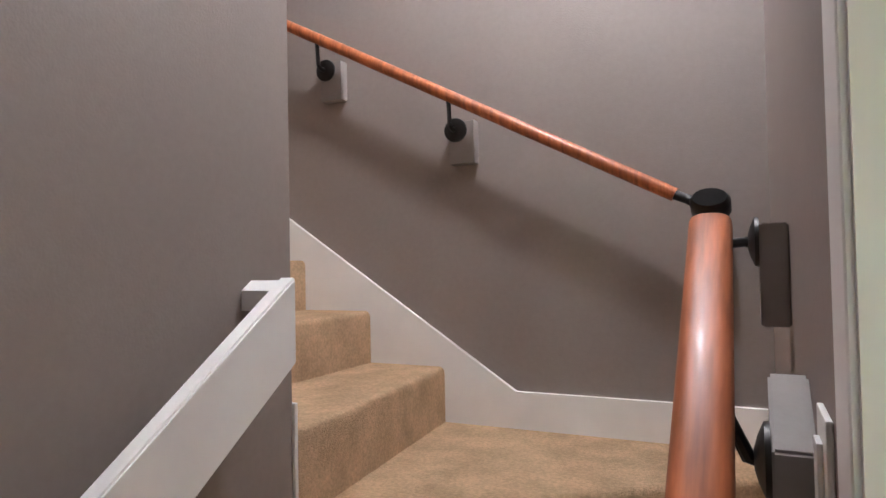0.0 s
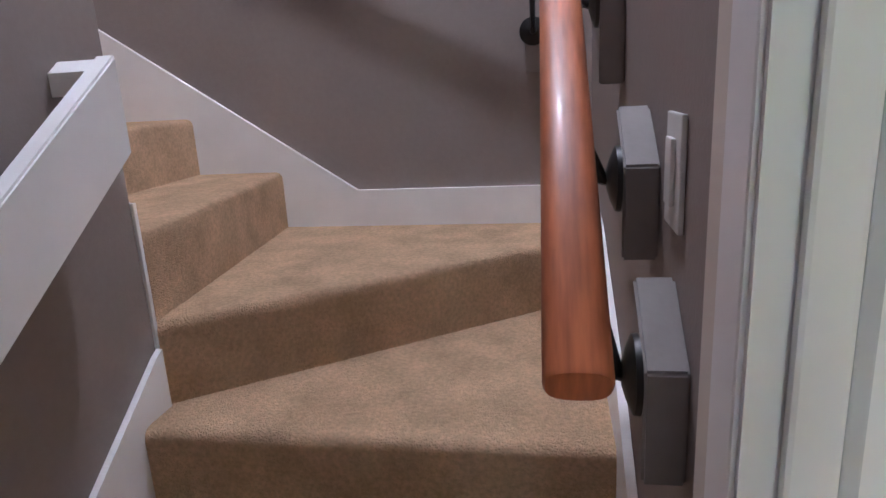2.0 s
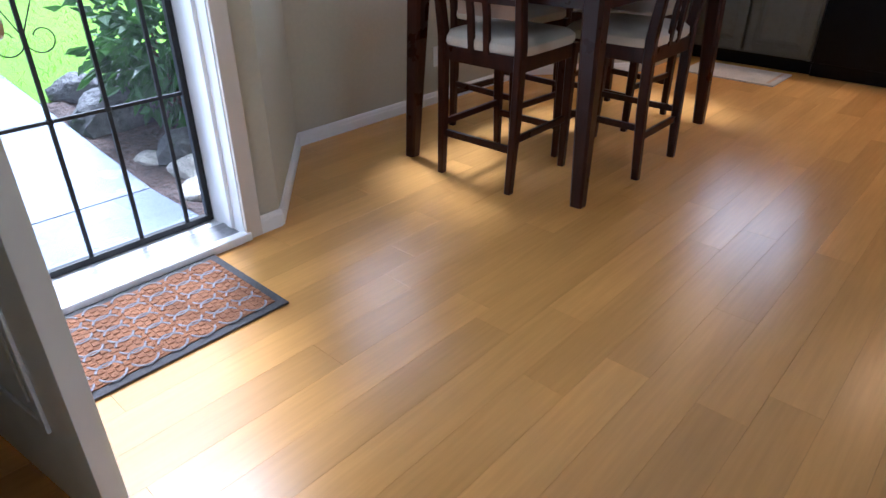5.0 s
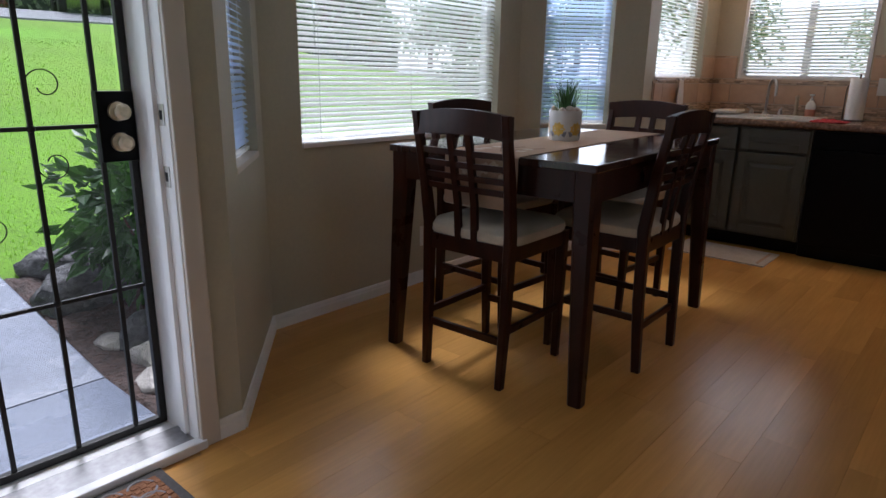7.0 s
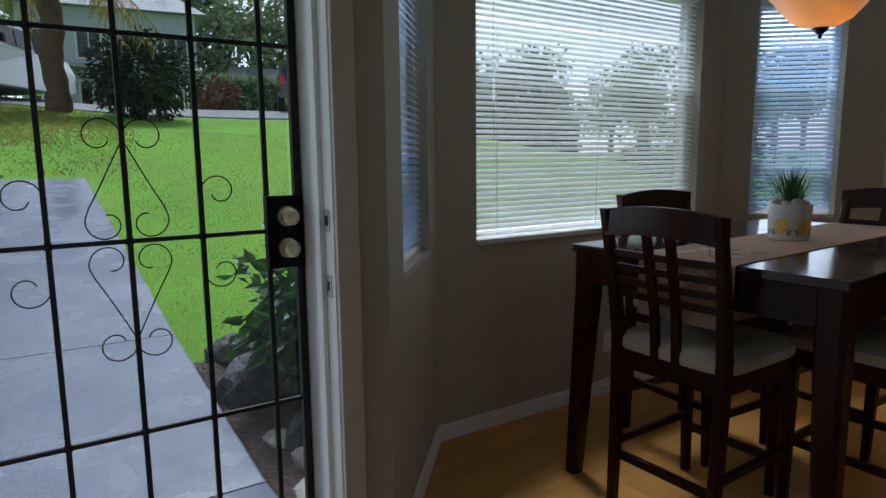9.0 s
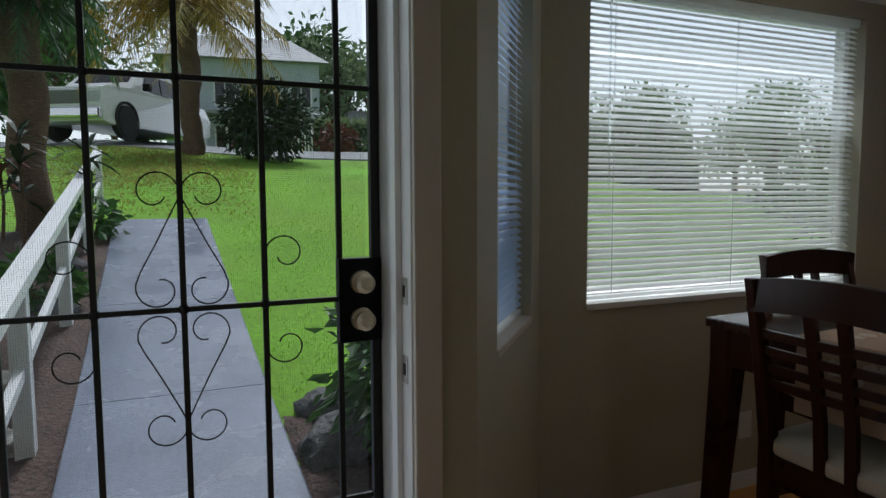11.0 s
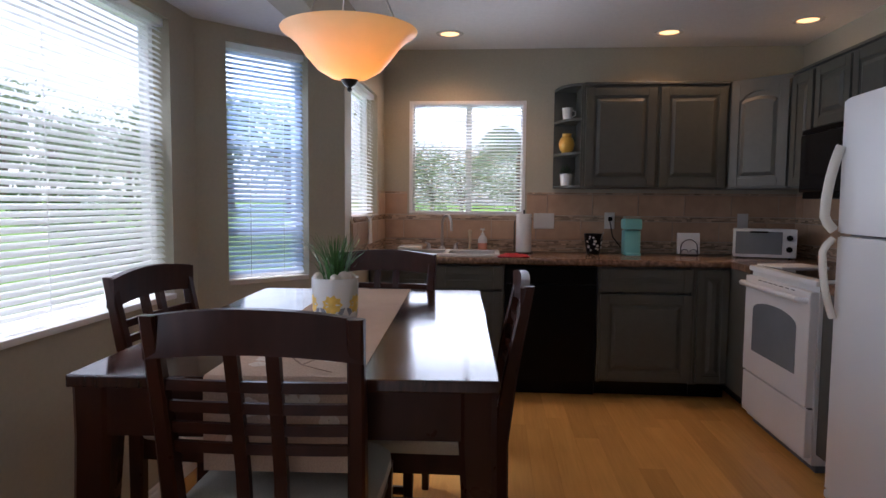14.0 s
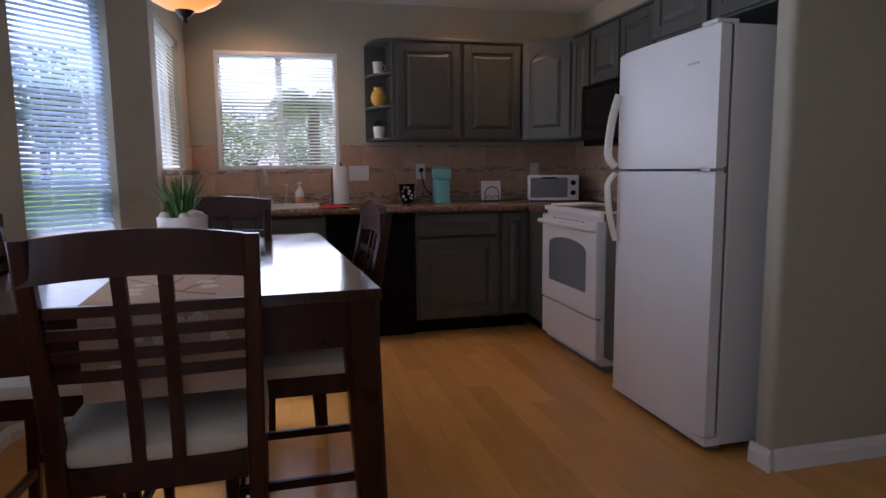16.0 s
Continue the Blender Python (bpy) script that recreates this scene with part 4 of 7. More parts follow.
# planter with artificial grass
PX, PY = 3.03, 1.862
pot = thing("plant_pot", "white ceramic pot with yellow flower print and green grass", "potted plant", pose(PX, PY, TH + 0.0035))
bm = lathe(bmesh.new(), [(0.001, 0), (0.064, 0), (0.069, 0.006), (0.074, 0.125), (0.0745, 0.132), (0.071, 0.132), (0.069, 0.118), (0.001, 0.115)], 40)
part("pot", bm, "white", pot, "", True)


def print_on(name, mat, a0, z0, shape, r=0.0722):
    """A thin printed shape wrapped round the pot; shape: outline of (across, up) in metres."""
    bm = bmesh.new()
    bot = 0.0695
    vs = []
    for u, v in shape:
        z = z0 + v
        rad = bot + 0.0052 * z / 0.13 + 0.0006
        a = a0 + u / rad
        vs.append(bm.verts.new((rad * math.cos(a), rad * math.sin(a), z)))
    c = bm.verts.new(((bot + 0.0052 * z0 / 0.13 + 0.0008) * math.cos(a0), (bot + 0.0052 * z0 / 0.13 + 0.0008) * math.sin(a0), z0))
    for k in range(len(vs)):
        bm.faces.new((c, vs[k], vs[(k + 1) % len(vs)]))
    return part(name, bm, mat, pot)


for a0 in (3.25, 4.45, 2.1, 5.6, 0.9):
    star = [((0.026 if k % 2 else 0.034) * math.cos(k * math.pi / 9), (0.024 if k % 2 else 0.032) * math.sin(k * math.pi / 9)) for k in range(18)]
    print_on("flower_print", "yellow_print", a0, 0.052, star)
    for da, s in ((-0.42, 1), (0.42, -1)):
        print_on("leaf_print", "grey_print", a0 + da, 0.026, [(0.012 * s, 0.0), (0.004 * s, 0.014), (-0.010 * s, 0.017), (-0.006 * s, 0.003), (0.0, -0.01)])
random.seed(11)
bm = bmesh.new()
for k in range(120):
    a, rr_ = random.uniform(0, 6.283), random.uniform(0, 0.04)
    lean = random.uniform(0.15, 0.75)
    h = random.uniform(0.10, 0.175)
    w = random.uniform(0.0028, 0.0042)
    base = Vector((rr_ * math.cos(a), rr_ * math.sin(a), 0.112))
    o = Vector((math.cos(a + random.uniform(-0.6, 0.6)), math.sin(a), 0))
    sd = Vector((-o.y, o.x, 0)).normalized()
    prev = None
    for f in (0, 0.35, 0.7, 1.0):
        p = base + o * (lean * 0.11 * f * f + 0.01 * f) + Vector((0, 0, h * (f - 0.18 * f * f * lean)))
        ww = w * (1 - 0.85 * f)
        cur = (bm.verts.new(p - sd * ww), bm.verts.new(p + sd * ww))
        if prev:
            bm.faces.new((prev[0], prev[1], cur[1], cur[0]))
        prev = cur
for a in (3.3, 0.4):   # two long drooping blades
    pts = [Vector((math.cos(a) * r, math.sin(a) * r, z)) for r, z in ((0.02, 0.115), (0.07, 0.17), (0.13, 0.185), (0.19, 0.17))]
    tube(bm, [p + Vector((0, 0.0, 0)) for p in pts], [0.003, 0.0028, 0.002, 0.0008], 5)
tagged(part("grass", bm, "blade", pot, "bright green artificial grass"), kind="stuff")
for a, r, s in ((4.2, 0.042, 0.024), (5.1, 0.05, 0.019), (3.4, 0.05, 0.018), (0.4, 0.048, 0.02), (1.9, 0.05, 0.02)):
    bm = bmesh.new()
    bmesh.ops.create_icosphere(bm, subdivisions=2, radius=s)
    part("pebble", bm, "egg", pot, "", True, pose(r * math.cos(a), r * math.sin(a), 0.124 + s * 0.3, 20, 30, 0) @ Matrix.Diagonal((1.15, 1, 0.85, 1)))

# pendant lamp
pend = thing("pendant_lamp", "lit alabaster glass bowl pendant lamp on thin rods", "lamp", pose(3.085, 1.828, 0.01))
prof = [(0.012, 1.632), (0.06, 1.642), (0.10, 1.665), (0.135, 1.705), (0.165, 1.745), (0.195, 1.772), (0.213, 1.782), (0.216, 1.788), (0.209, 1.790), (0.19, 1.779), (0.16, 1.752), (0.13, 1.712), (0.095, 1.673), (0.055, 1.650), (0.012, 1.640)]
shade = part("shade", lathe(bmesh.new(), prof, 48, closed=False), "shade", pend, "glowing amber alabaster glass bowl", True)
part("finial", lathe(bmesh.new(), [(0.001, 1.597), (0.008, 1.602), (0.006, 1.612), (0.018, 1.620), (0.028, 1.634), (0.024, 1.642), (0.001, 1.643)], 18), "iron", pend, "dark metal finial", True)
for k in range(3):
    a = k * 2.094 + 0.4
    part("rod", tube(bmesh.new(), [(0.17 * math.cos(a), 0.17 * math.sin(a), 1.765), (0.02 * math.cos(a), 0.02 * math.sin(a), 2.12)], 0.003, 6), "steel", pend)
part("stem", tube(bmesh.new(), [(0, 0, 2.1), (0, 0, 2.365)], 0.006, 8), "steel", pend)
part("hub", lathe(bmesh.new(), [(0.001, 2.095), (0.022, 2.1), (0.024, 2.125), (0.008, 2.14), (0.001, 2.14)], 16), "steel", pend, "", True)
part("canopy", lathe(bmesh.new(), [(0.001, 2.35), (0.05, 2.355), (0.065, 2.3795), (0.001, 2.3795)], 24), "steel", pend, "", True)

# recessed ceiling lights
for cx, cy in ((5.39, 1.68), (5.42, 0.24), (5.18, -0.52)):
    can = thing("recessed_light", "round recessed ceiling light glowing warm", "ceiling light", pose(cx, cy, CEIL), "recessed lights")
    part("trim_ring", lathe(bmesh.new(), [(0.062, -0.003), (0.066, -0.008), (0.088, -0.006), (0.092, -0.0005), (0.062, -0.0005)], 32, closed=False), "white", can, "", True)
    part("lens", lathe(bmesh.new(), [(0.001, -0.002), (0.0615, -0.002), (0.0615, -0.0005), (0.001, -0.0005)], 28), "canglow", can, "warm glowing lens")

# stair ceiling light, above the view
sl = thing("stair_light", "round glass ceiling light over the stairs", "ceiling light", pose(-0.25, 1.62, 3.45))
part("base", lathe(bmesh.new(), [(0.001, -0.04), (0.07, -0.035), (0.08, -0.0005), (0.001, -0.0005)], 24), "steel", sl, "", True)

# doormat
mat_ = thing("doormat", "rust-brown fibre doormat with dark border by the door", "doormat")
MX0, MX1, MY0, MY1 = 0.49, 1.175, 1.645, 2.082
part("border", B(MX0, MX1, MY0, MY1, 0.0005, 0.008, 0.002), "mat_edge", mat_)
part("fibre_base", B(MX0 + 0.03, MX1 - 0.03, MY0 + 0.03, MY1 - 0.03, 0.008, 0.0112, 0.0015), "mat_pile", mat_)
bm = bmesh.new()
random.seed(14)
for i in range(30):
    for j in range(14):
        x, y = MX0 + 0.037 + i * 0.0207, MY0 + 0.036 + j * 0.0262 + (0.013 if i % 2 else 0)
        if y + 0.024 < MY1 - 0.034:
            box(bm, x + 0.002, x + 0.0175, y + 0.002 + random.uniform(0, 0.002), y + 0.022 + random.uniform(0, 0.002), 0.0108, 0.0128 + random.uniform(0, 0.0012))
tagged(part("fibre_tufts", bm, "mat_pile", mat_), kind="stuff")
for i in range(7):
    for j in range(5):
        cx, cy = MX0 + 0.085 + i * 0.086, MY0 + 0.068 + j * 0.075
        for a0 in (0.25, 3.4):
            pts = [(cx + 0.037 * math.cos(a), cy + 0.044 * math.sin(a), 0.0136) for a in (a0 + 2.5 * k / 9 for k in range(10))]
            part("ring_line", tube(bmesh.new(), pts, 0.0036, 4, flat=0.6), "mat_line", mat_)

# rug in front of the sink
rug = thing("kitchen_rug", "pale woven kitchen rug in front of the sink", "rug")
part("rug_weave", B(4.78, 5.17, 1.37, 2.0, 0.0005, 0.01, 0.003), "rug", rug)
part("rug_band", B(4.82, 5.13, 1.41, 1.43, 0.0105, 0.012), "runner", rug)

# wall outlet under the bay window
out = thing("wall_outlet", "white wall outlet on the bay wall", "outlet")
part("cover_plate", B(3.032, 3.102, 2.756, 2.7615, 0.215, 0.33, 0.002), "plastic", out)
for z in (0.25, 0.295):
    part("socket", B(3.052, 3.082, 2.754, 2.756, z - 0.013, z + 0.013, 0.001), "plastic", out)


# ---------------------------------------------------------------- kitchen units
XF, XC, ZC = 5.215, 5.175, 0.905   # base fronts, counter edge, counter top


def door_panel(parent, w, h, m, name="door", arch=False, knob=None):
    """A framed, raised-panel door w by h; local x across, z up, y = 0 at the back and negative towards the room."""
    ob = part(name, B(0, w, -0.014, 0, 0, h, 0.002), "cabinet", parent, "", False, m)
    e = min(0.055, w * 0.22)
    bm = bmesh.new()
    for a in ((0, e, 0, h), (w - e, w, 0, h), (e, w - e, 0, e)):
        box(bm, a[0], a[1], -0.021, -0.014, a[2], a[3], 0.003)
    if arch:
        n = 12
        outline = [(e, h), (w - e, h)]
        for k in range(n + 1):
            f = k / n
            x = w - e - (w - 2 * e) * f
            dip = 0.045 * (abs(2 * f - 1) ** 1.6) + (0.012 if 0.12 < f < 0.88 else 0.03)
            outline.append((x, h - e - dip + 0.02))
        loft(bm, [[(x, -0.021, z) for x, z in outline], [(x, -0.014, z) for x, z in outline]])
    else:
        box(bm, e, w - e, -0.021, -0.014, h - e, h, 0.003)
    part("door_frame", bm, "cabinet", ob)
    g = e + 0.014
    if w > 0.12 and h > 0.2:
        bm = bmesh.new()
        rings = []
        zt = h - g - (0.045 if arch else 0)
        for k, y in ((0, -0.0145), (0.003, -0.0145), (0.024, -0.0235), (0.027, -0.024)):
            ring = [(g + k, y, g + k), (w - g - k, y, g + k), (w - g - k, y, zt - k)]
            if arch:
                ring += [(g + (w - 2 * g) * (0.5 + 0.5 * math.cos(t)), y, zt - k + 0.034 * math.sin(t)) for t in (j * math.pi / 8 for j in range(1, 8))]
            ring.append((g + k, y, zt - k))
            rings.append(ring)
        part("raised_panel", loft(bm, rings), "cabinet", ob)
    return ob


def facing_west(x, y_hi):
    """Local x runs to lower y, the front looks to -x."""
    return pose(x, y_hi, 0, 0, 0, -90)


def base_unit(y1, y0, fronts, label, body_top=0.86):
    u = thing("base_cabinet", label, "cabinet", group="base cabinets")
    part("carcass", B(XF + 0.022, X_BACK - 0.003, y0 + 0.001, y1 - 0.001, 0.10, body_top), "cabinet", u)
    part("toe_kick", B(XF + 0.075, X_BACK - 0.003, y0 + 0.001, y1 - 0.001, 0.0005, 0.10), "black", u)
    part("face_stile", B(XF + 0.002, XF + 0.022, y0 + 0.001, y0 + 0.022, 0.10, body_top), "cabinet", u)
    part("face_stile", B(XF + 0.002, XF + 0.022, y1 - 0.022, y1 - 0.001, 0.10, body_top), "cabinet", u)
    for ya, yb_, z0, z1, nm in fronts:
        door_panel(u, ya - yb_, z1 - z0, facing_west(XF + 0.0015, ya) @ Matrix.Translation((0, 0, z0)), nm)
    return u


base_unit(2.195, 1.295, [(2.18, 1.76, 0.70, 0.845, "drawer_front"), (1.735, 1.31, 0.70, 0.845, "drawer_front"), (2.18, 1.76, 0.12, 0.68, "door"), (1.735, 1.31, 0.12, 0.68, "door")], "dark green-grey painted sink base cabinet with panel doors", 0.86)
base_unit(0.69, 0.08, [(0.672, 0.098, 0.70, 0.845, "drawer_front"), (0.672, 0.098, 0.12, 0.68, "door")], "dark green-grey painted base cabinet with one drawer")
base_unit(0.08, -0.145, [(0.062, -0.13, 0.12, 0.845, "door")], "narrow dark green-grey painted corner base cabinet")
cb = thing("base_cabinet", "dark green-grey corner cabinet beside the stove", "cabinet", group="base cabinets")
part("carcass", B(4.872, XF + 0.02, Y_STOVE + 0.003, -0.135, 0.10, 0.86), "cabinet", cb)
part("carcass", B(XF + 0.022, X_BACK - 0.003, Y_STOVE + 0.003, -0.146, 0.10, 0.86), "cabinet", cb)
part("toe_kick", B(4.872, X_BACK - 0.003, Y_STOVE + 0.003, -0.21, 0.0005, 0.10), "black", cb)
cg = thing("base_cabinet", "dark green-grey cabinet between stove and fridge", "cabinet", group="base cabinets")
part("carcass", B(3.83, 4.085, Y_STOVE + 0.003, -0.15, 0.10, 0.86), "cabinet", cg)
part("toe_kick", B(3.83, 4.085, Y_STOVE + 0.003, -0.21, 0.0005, 0.10), "black", cg)

dw = thing("dishwasher", "black glossy dishwasher under the counter", "dishwasher")
part("body", B(XF + 0.02, X_BACK - 0.003, 0.696, 1.289, 0.085, 0.86), "black", dw)
part("front_panel", B(XF - 0.004, XF + 0.02, 0.698, 1.287, 0.10, 0.735, 0.004), "black", dw)
part("control_panel", B(XF - 0.010, XF + 0.02, 0.698, 1.287, 0.742, 0.852, 0.004), "black", dw)
part("kick_plate", B(XF + 0.04, XF + 0.07, 0.698, 1.287, 0.001, 0.10), "black", dw)

# laminate counter with a bullnose edge, cut round the sink
ct = thing("countertop", "brown speckled stone-look countertop with rounded edge", "countertop")


def nosed(bm, y0, y1, x_front, x_back):
    prof = [(x_back, ZC - 0.043), (x_front + 0.012, ZC - 0.043), (x_front + 0.003, ZC - 0.036), (x_front, ZC - 0.022), (x_front + 0.003, ZC - 0.008), (x_front + 0.012, ZC), (x_back, ZC)]
    return loft(bm, [[(x, y, z) for x, z in prof] for y in (y0, y1)])


bm = nosed(bmesh.new(), -0.128, 2.196, XC, 5.30)
box(bm, 5.30, X_BACK - 0.002, Y_STOVE + 0.002, 1.335, ZC - 0.043, ZC)
box(bm, 5.70, X_BACK - 0.002, 1.335, 2.196, ZC - 0.043, ZC)
box(bm, 5.30, 5.70, 2.05, 2.196, ZC - 0.043, ZC)
box(bm, 4.872, 5.30, Y_STOVE + 0.002, -0.128, ZC - 0.043, ZC)
part("slab", bm, "counter", ct, smooth=True)
part("slab", B(3.83, 4.085, Y_STOVE + 0.002, -0.13, ZC - 0.043, ZC, 0.006), "counter", ct)
# sink
sk_ = thing("kitchen_sink", "white double-bowl drop-in kitchen sink", "sink")
bm = bmesh.new()
x0, x1, y0, y1 = 5.285, 5.715, 1.325, 2.06
outer = [(x0, y0), (x1, y0), (x1, y1), (x0, y1)]
for a in ((x0, x0 + 0.035, y0, y1), (x1 - 0.055, x1, y0, y1), (x0 + 0.035, x1 - 0.055, y0, y0 + 0.035), (x0 + 0.035, x1 - 0.055, y1 - 0.035, y1), (x0 + 0.035, x1 - 0.055, 1.675, 1.71)):
    box(bm, *a, ZC - 0.002, ZC + 0.016, 0.005)
part("rim", bm, "white", sk_, "", True)
for a, b in ((y0 + 0.03, 1.68), (1.705, y1 - 0.03)):
    bm = bmesh.new()
    rings = [[(x0 + 0.034, a, ZC + 0.004), (x1 - 0.054, a, ZC + 0.004), (x1 - 0.054, b, ZC + 0.004), (x0 + 0.034, b, ZC + 0.004)], [(x0 + 0.045, a + 0.01, ZC - 0.17), (x1 - 0.065, a + 0.01, ZC - 0.17), (x1 - 0.065, b - 0.01, ZC - 0.17), (x0 + 0.045, b - 0.01, ZC - 0.17)]]
    rows = [[bm.verts.new(p) for p in ring] for ring in rings]
    for i in range(4):
        bm.faces.new((rows[0][i], rows[0][(i + 1) % 4], rows[1][(i + 1) % 4], rows[1][i]))
    bm.faces.new(rows[1])
    bmesh.ops.solidify(bm, geom=list(bm.faces), thickness=0.006)
    part("bowl", bm, "white", sk_)
# faucet
fc = thing("kitchen_faucet", "brushed steel gooseneck kitchen faucet with lever handles", "faucet", pose(5.755, 1.75, ZC))
pts = [(0, 0, 0), (0, 0, 0.19)] + [(-0.055 + 0.055 * math.cos(a), 0.0, 0.19 + 0.075 * math.sin(a)) for a in (k * math.pi / 10 for k in range(1, 11))] + [(-0.112, 0, 0.15)]
part("spout", tube(bmesh.new(), [(x, -0.35 * x * 0, z) for x, y, z in pts], 0.010, 10), "steel", fc, "", True, pose(0, 0, 0, 0, 0, 42))
part("base", lathe(bmesh.new(), [(0.001, 0.0005), (0.027, 0.0005), (0.024, 0.02), (0.014, 0.035), (0.001, 0.035)], 18), "steel", fc, "", True)
for dy in (-0.10, 0.10):
    part("handle_base", lathe(bmesh.new(), [(0.001, 0.0005), (0.02, 0.0005), (0.016, 0.03), (0.012, 0.05), (0.001, 0.055)], 14, (0, dy)), "steel", fc, "", True)
    part("lever", tube(bmesh.new(), [(0, dy, 0.05), (-0.045, dy * 1.2, 0.062)], [0.007, 0.005], 8), "steel", fc, "", True)
sp = thing("side_sprayer", "steel sink side sprayer", "sprayer", pose(5.75, 1.545, ZC))
part("sprayer_body", lathe(bmesh.new(), [(0.001, 0.0005), (0.02, 0.0005), (0.015, 0.02), (0.011, 0.05), (0.013, 0.12), (0.016, 0.15), (0.001, 0.16)], 14), "brass", sp, "", True)
sb = thing("soap_bottle", "clear soap bottle half full of pink soap", "soap bottle", pose(5.745, 1.45, ZC))
part("bottle", lathe(bmesh.new(), [(0.001, 0.0005), (0.032, 0.001), (0.033, 0.06), (0.033, 0.09), (0.024, 0.11), (0.013, 0.12), (0.001, 0.12)], 20), "plastic", sb, "", True)
part("soap", lathe(bmesh.new(), [(0.0335, 0.008), (0.0342, 0.01), (0.0342, 0.06), (0.0335, 0.062)], 20, closed=False), "soap", sb, "pink liquid soap", True)
part("pump", lathe(bmesh.new(), [(0.001, 0.12), (0.014, 0.12), (0.014, 0.135), (0.005, 0.14), (0.005, 0.155), (0.018, 0.157), (0.016, 0.168), (0.001, 0.17)], 12), "white", sb, "", True)
tr = thing("dish_tray", "white plastic dish tray by the sink", "tray", pose(5.60, 2.0, ZC + 0.0165, 0, 0, 4))
part("tray", B(-0.13, 0.13, -0.12, 0.05, 0, 0.028, 0.012), "white", tr, "", True)
pt = thing("paper_towel_roll", "white paper towel roll on a dark stand", "paper towel", pose(5.62, 1.155, ZC))
part("stand_base", lathe(bmesh.new(), [(0.001, 0.0005), (0.07, 0.001), (0.066, 0.009), (0.001, 0.01)], 24), "iron", pt, "", True)
part("roll", lathe(bmesh.new(), [(0.02, 0.0105), (0.054, 0.011), (0.055, 0.02), (0.055, 0.275), (0.053, 0.281), (0.02, 0.281)], 32), "paper", pt, "", True)
part("pole", tube(bmesh.new(), [(0, 0, 0.009), (0, 0, 0.31)], 0.006, 8), "iron", pt, "", True)
part("side_arm", tube(bmesh.new(), [(0.0, 0.066, 0.009), (0.0, 0.068, 0.2), (0, 0.062, 0.235)], 0.004, 8), "iron", pt, "", True)
rc = thing("red_dishcloth", "crumpled red dishcloth on the counter edge", "cloth", pose(5.31, 1.24, ZC + 0.0008, 0, 0, 6))
bm = bmesh.new()
bmesh.ops.create_grid(bm, x_segments=14, y_segments=18, size=0.5)
for v in bm.verts:
    x, y = v.co.x, v.co.y
    h = 0.018 + 0.02 * noise.noise((x * 5, y * 4, 2.0)) + 0.012 * noise.noise((x * 12, y * 11, 7.0))
    v.co = Vector((x * 0.17, y * 0.21 * (1 + 0.15 * noise.noise((x * 3, 0, 4))), max(0.003, h * (1.1 - 1.6 * max(abs(x), abs(y))))))
bmesh.ops.solidify(bm, geom=list(bm.faces), thickness=0.003)
part("cloth", bm, "red", rc, "", True)


def plate_on_back(name, label, cat, y0, y1, z0, z1, kind):
    o = thing(name, label, cat)
    x = X_BACK - 0.0145
    part("cover_plate", B(x - 0.006, x, y0, y1, z0, z1, 0.002), "plastic", o)
    n = 3 if kind == "switch" else 1
    for k in range(n):
        c = y0 + (y1 - y0) * (k + 0.5) / n
        if kind == "switch":
            part("rocker", B(x - 0.009, x - 0.006, c - 0.014, c + 0.014, (z0 + z1) / 2 - 0.03, (z0 + z1) / 2 + 0.03, 0.001), "plastic", o)
        else:
            for dz in (-0.02, 0.02):
                part("socket", B(x - 0.008, x - 0.006, c - 0.014, c + 0.014, (z0 + z1) / 2 + dz - 0.013, (z0 + z1) / 2 + dz + 0.013, 0.001), "plastic", o)
    return o


plate_on_back("light_switch", "white three-gang light switch on the tiled wall", "light switch", 0.925, 1.075, 1.075, 1.19, "switch")
plate_on_back("wall_outlet", "white wall outlet above the counter with a plug", "outlet", 0.485, 0.56, 1.08, 1.2, "outlet")
plate_on_back("wall_outlet", "white wall outlet above the toaster oven", "outlet", -0.46, -0.385, 1.08, 1.2, "outlet")

cp = thing("decorative_pot", "dark pot with pale blossoms on the counter", "pot", pose(5.62, 0.665, ZC + 0.0006))
part("pot", lathe(bmesh.new(), [(0.001, 0), (0.042, 0), (0.05, 0.03), (0.062, 0.1), (0.066, 0.145), (0.06, 0.145), (0.05, 0.06), (0.001, 0.05)], 24), "black", cp, "", True)
random.seed(8)
for k in range(14):
    a, z = random.uniform(2.2, 4.2), random.uniform(0.03, 0.13)
    bm = bmesh.new()
    bmesh.ops.create_icosphere(bm, subdivisions=1, radius=random.uniform(0.008, 0.014))
    rr2 = 0.046 + 0.018 * z / 0.14
    part("blossom", bm, "plastic", cp, "pale blossom ornament", True, pose(rr2 * math.cos(a), rr2 * math.sin(a), z) @ Matrix.Diagonal((0.5, 1, 1, 1)))
part("spoon", tube(bmesh.new(), [(-0.02, -0.03, 0.05), (-0.06, -0.06, 0.16)], 0.004, 6), "steel", cp)

cm = thing("coffee_maker", "slim teal single-cup coffee maker with black cord", "coffee maker", pose(5.62, 0.405, ZC + 0.0006))
part("body", B(-0.06, 0.06, -0.056, 0.056, 0.0, 0.175, 0.014), "teal", cm, "", True)
part("head", B(-0.075, 0.06, -0.062, 0.062, 0.178, 0.255, 0.016), "teal", cm, "", True)
part("lid", B(-0.06, 0.05, -0.05, 0.05, 0.256, 0.272, 0.006), "steel", cm, "", True)
part("drip_tray", B(-0.105, -0.06, -0.05, 0.05, 0.0, 0.018, 0.005), "teal", cm, "", True)
part("cord", tube(bmesh.new(), [(0.05, 0.06, 0.05), (0.09, 0.11, 0.12), (0.16, 0.12, 0.23), (0.182, 0.115, 0.25)], 0.004, 6), "black", cm, "black power cord", True)
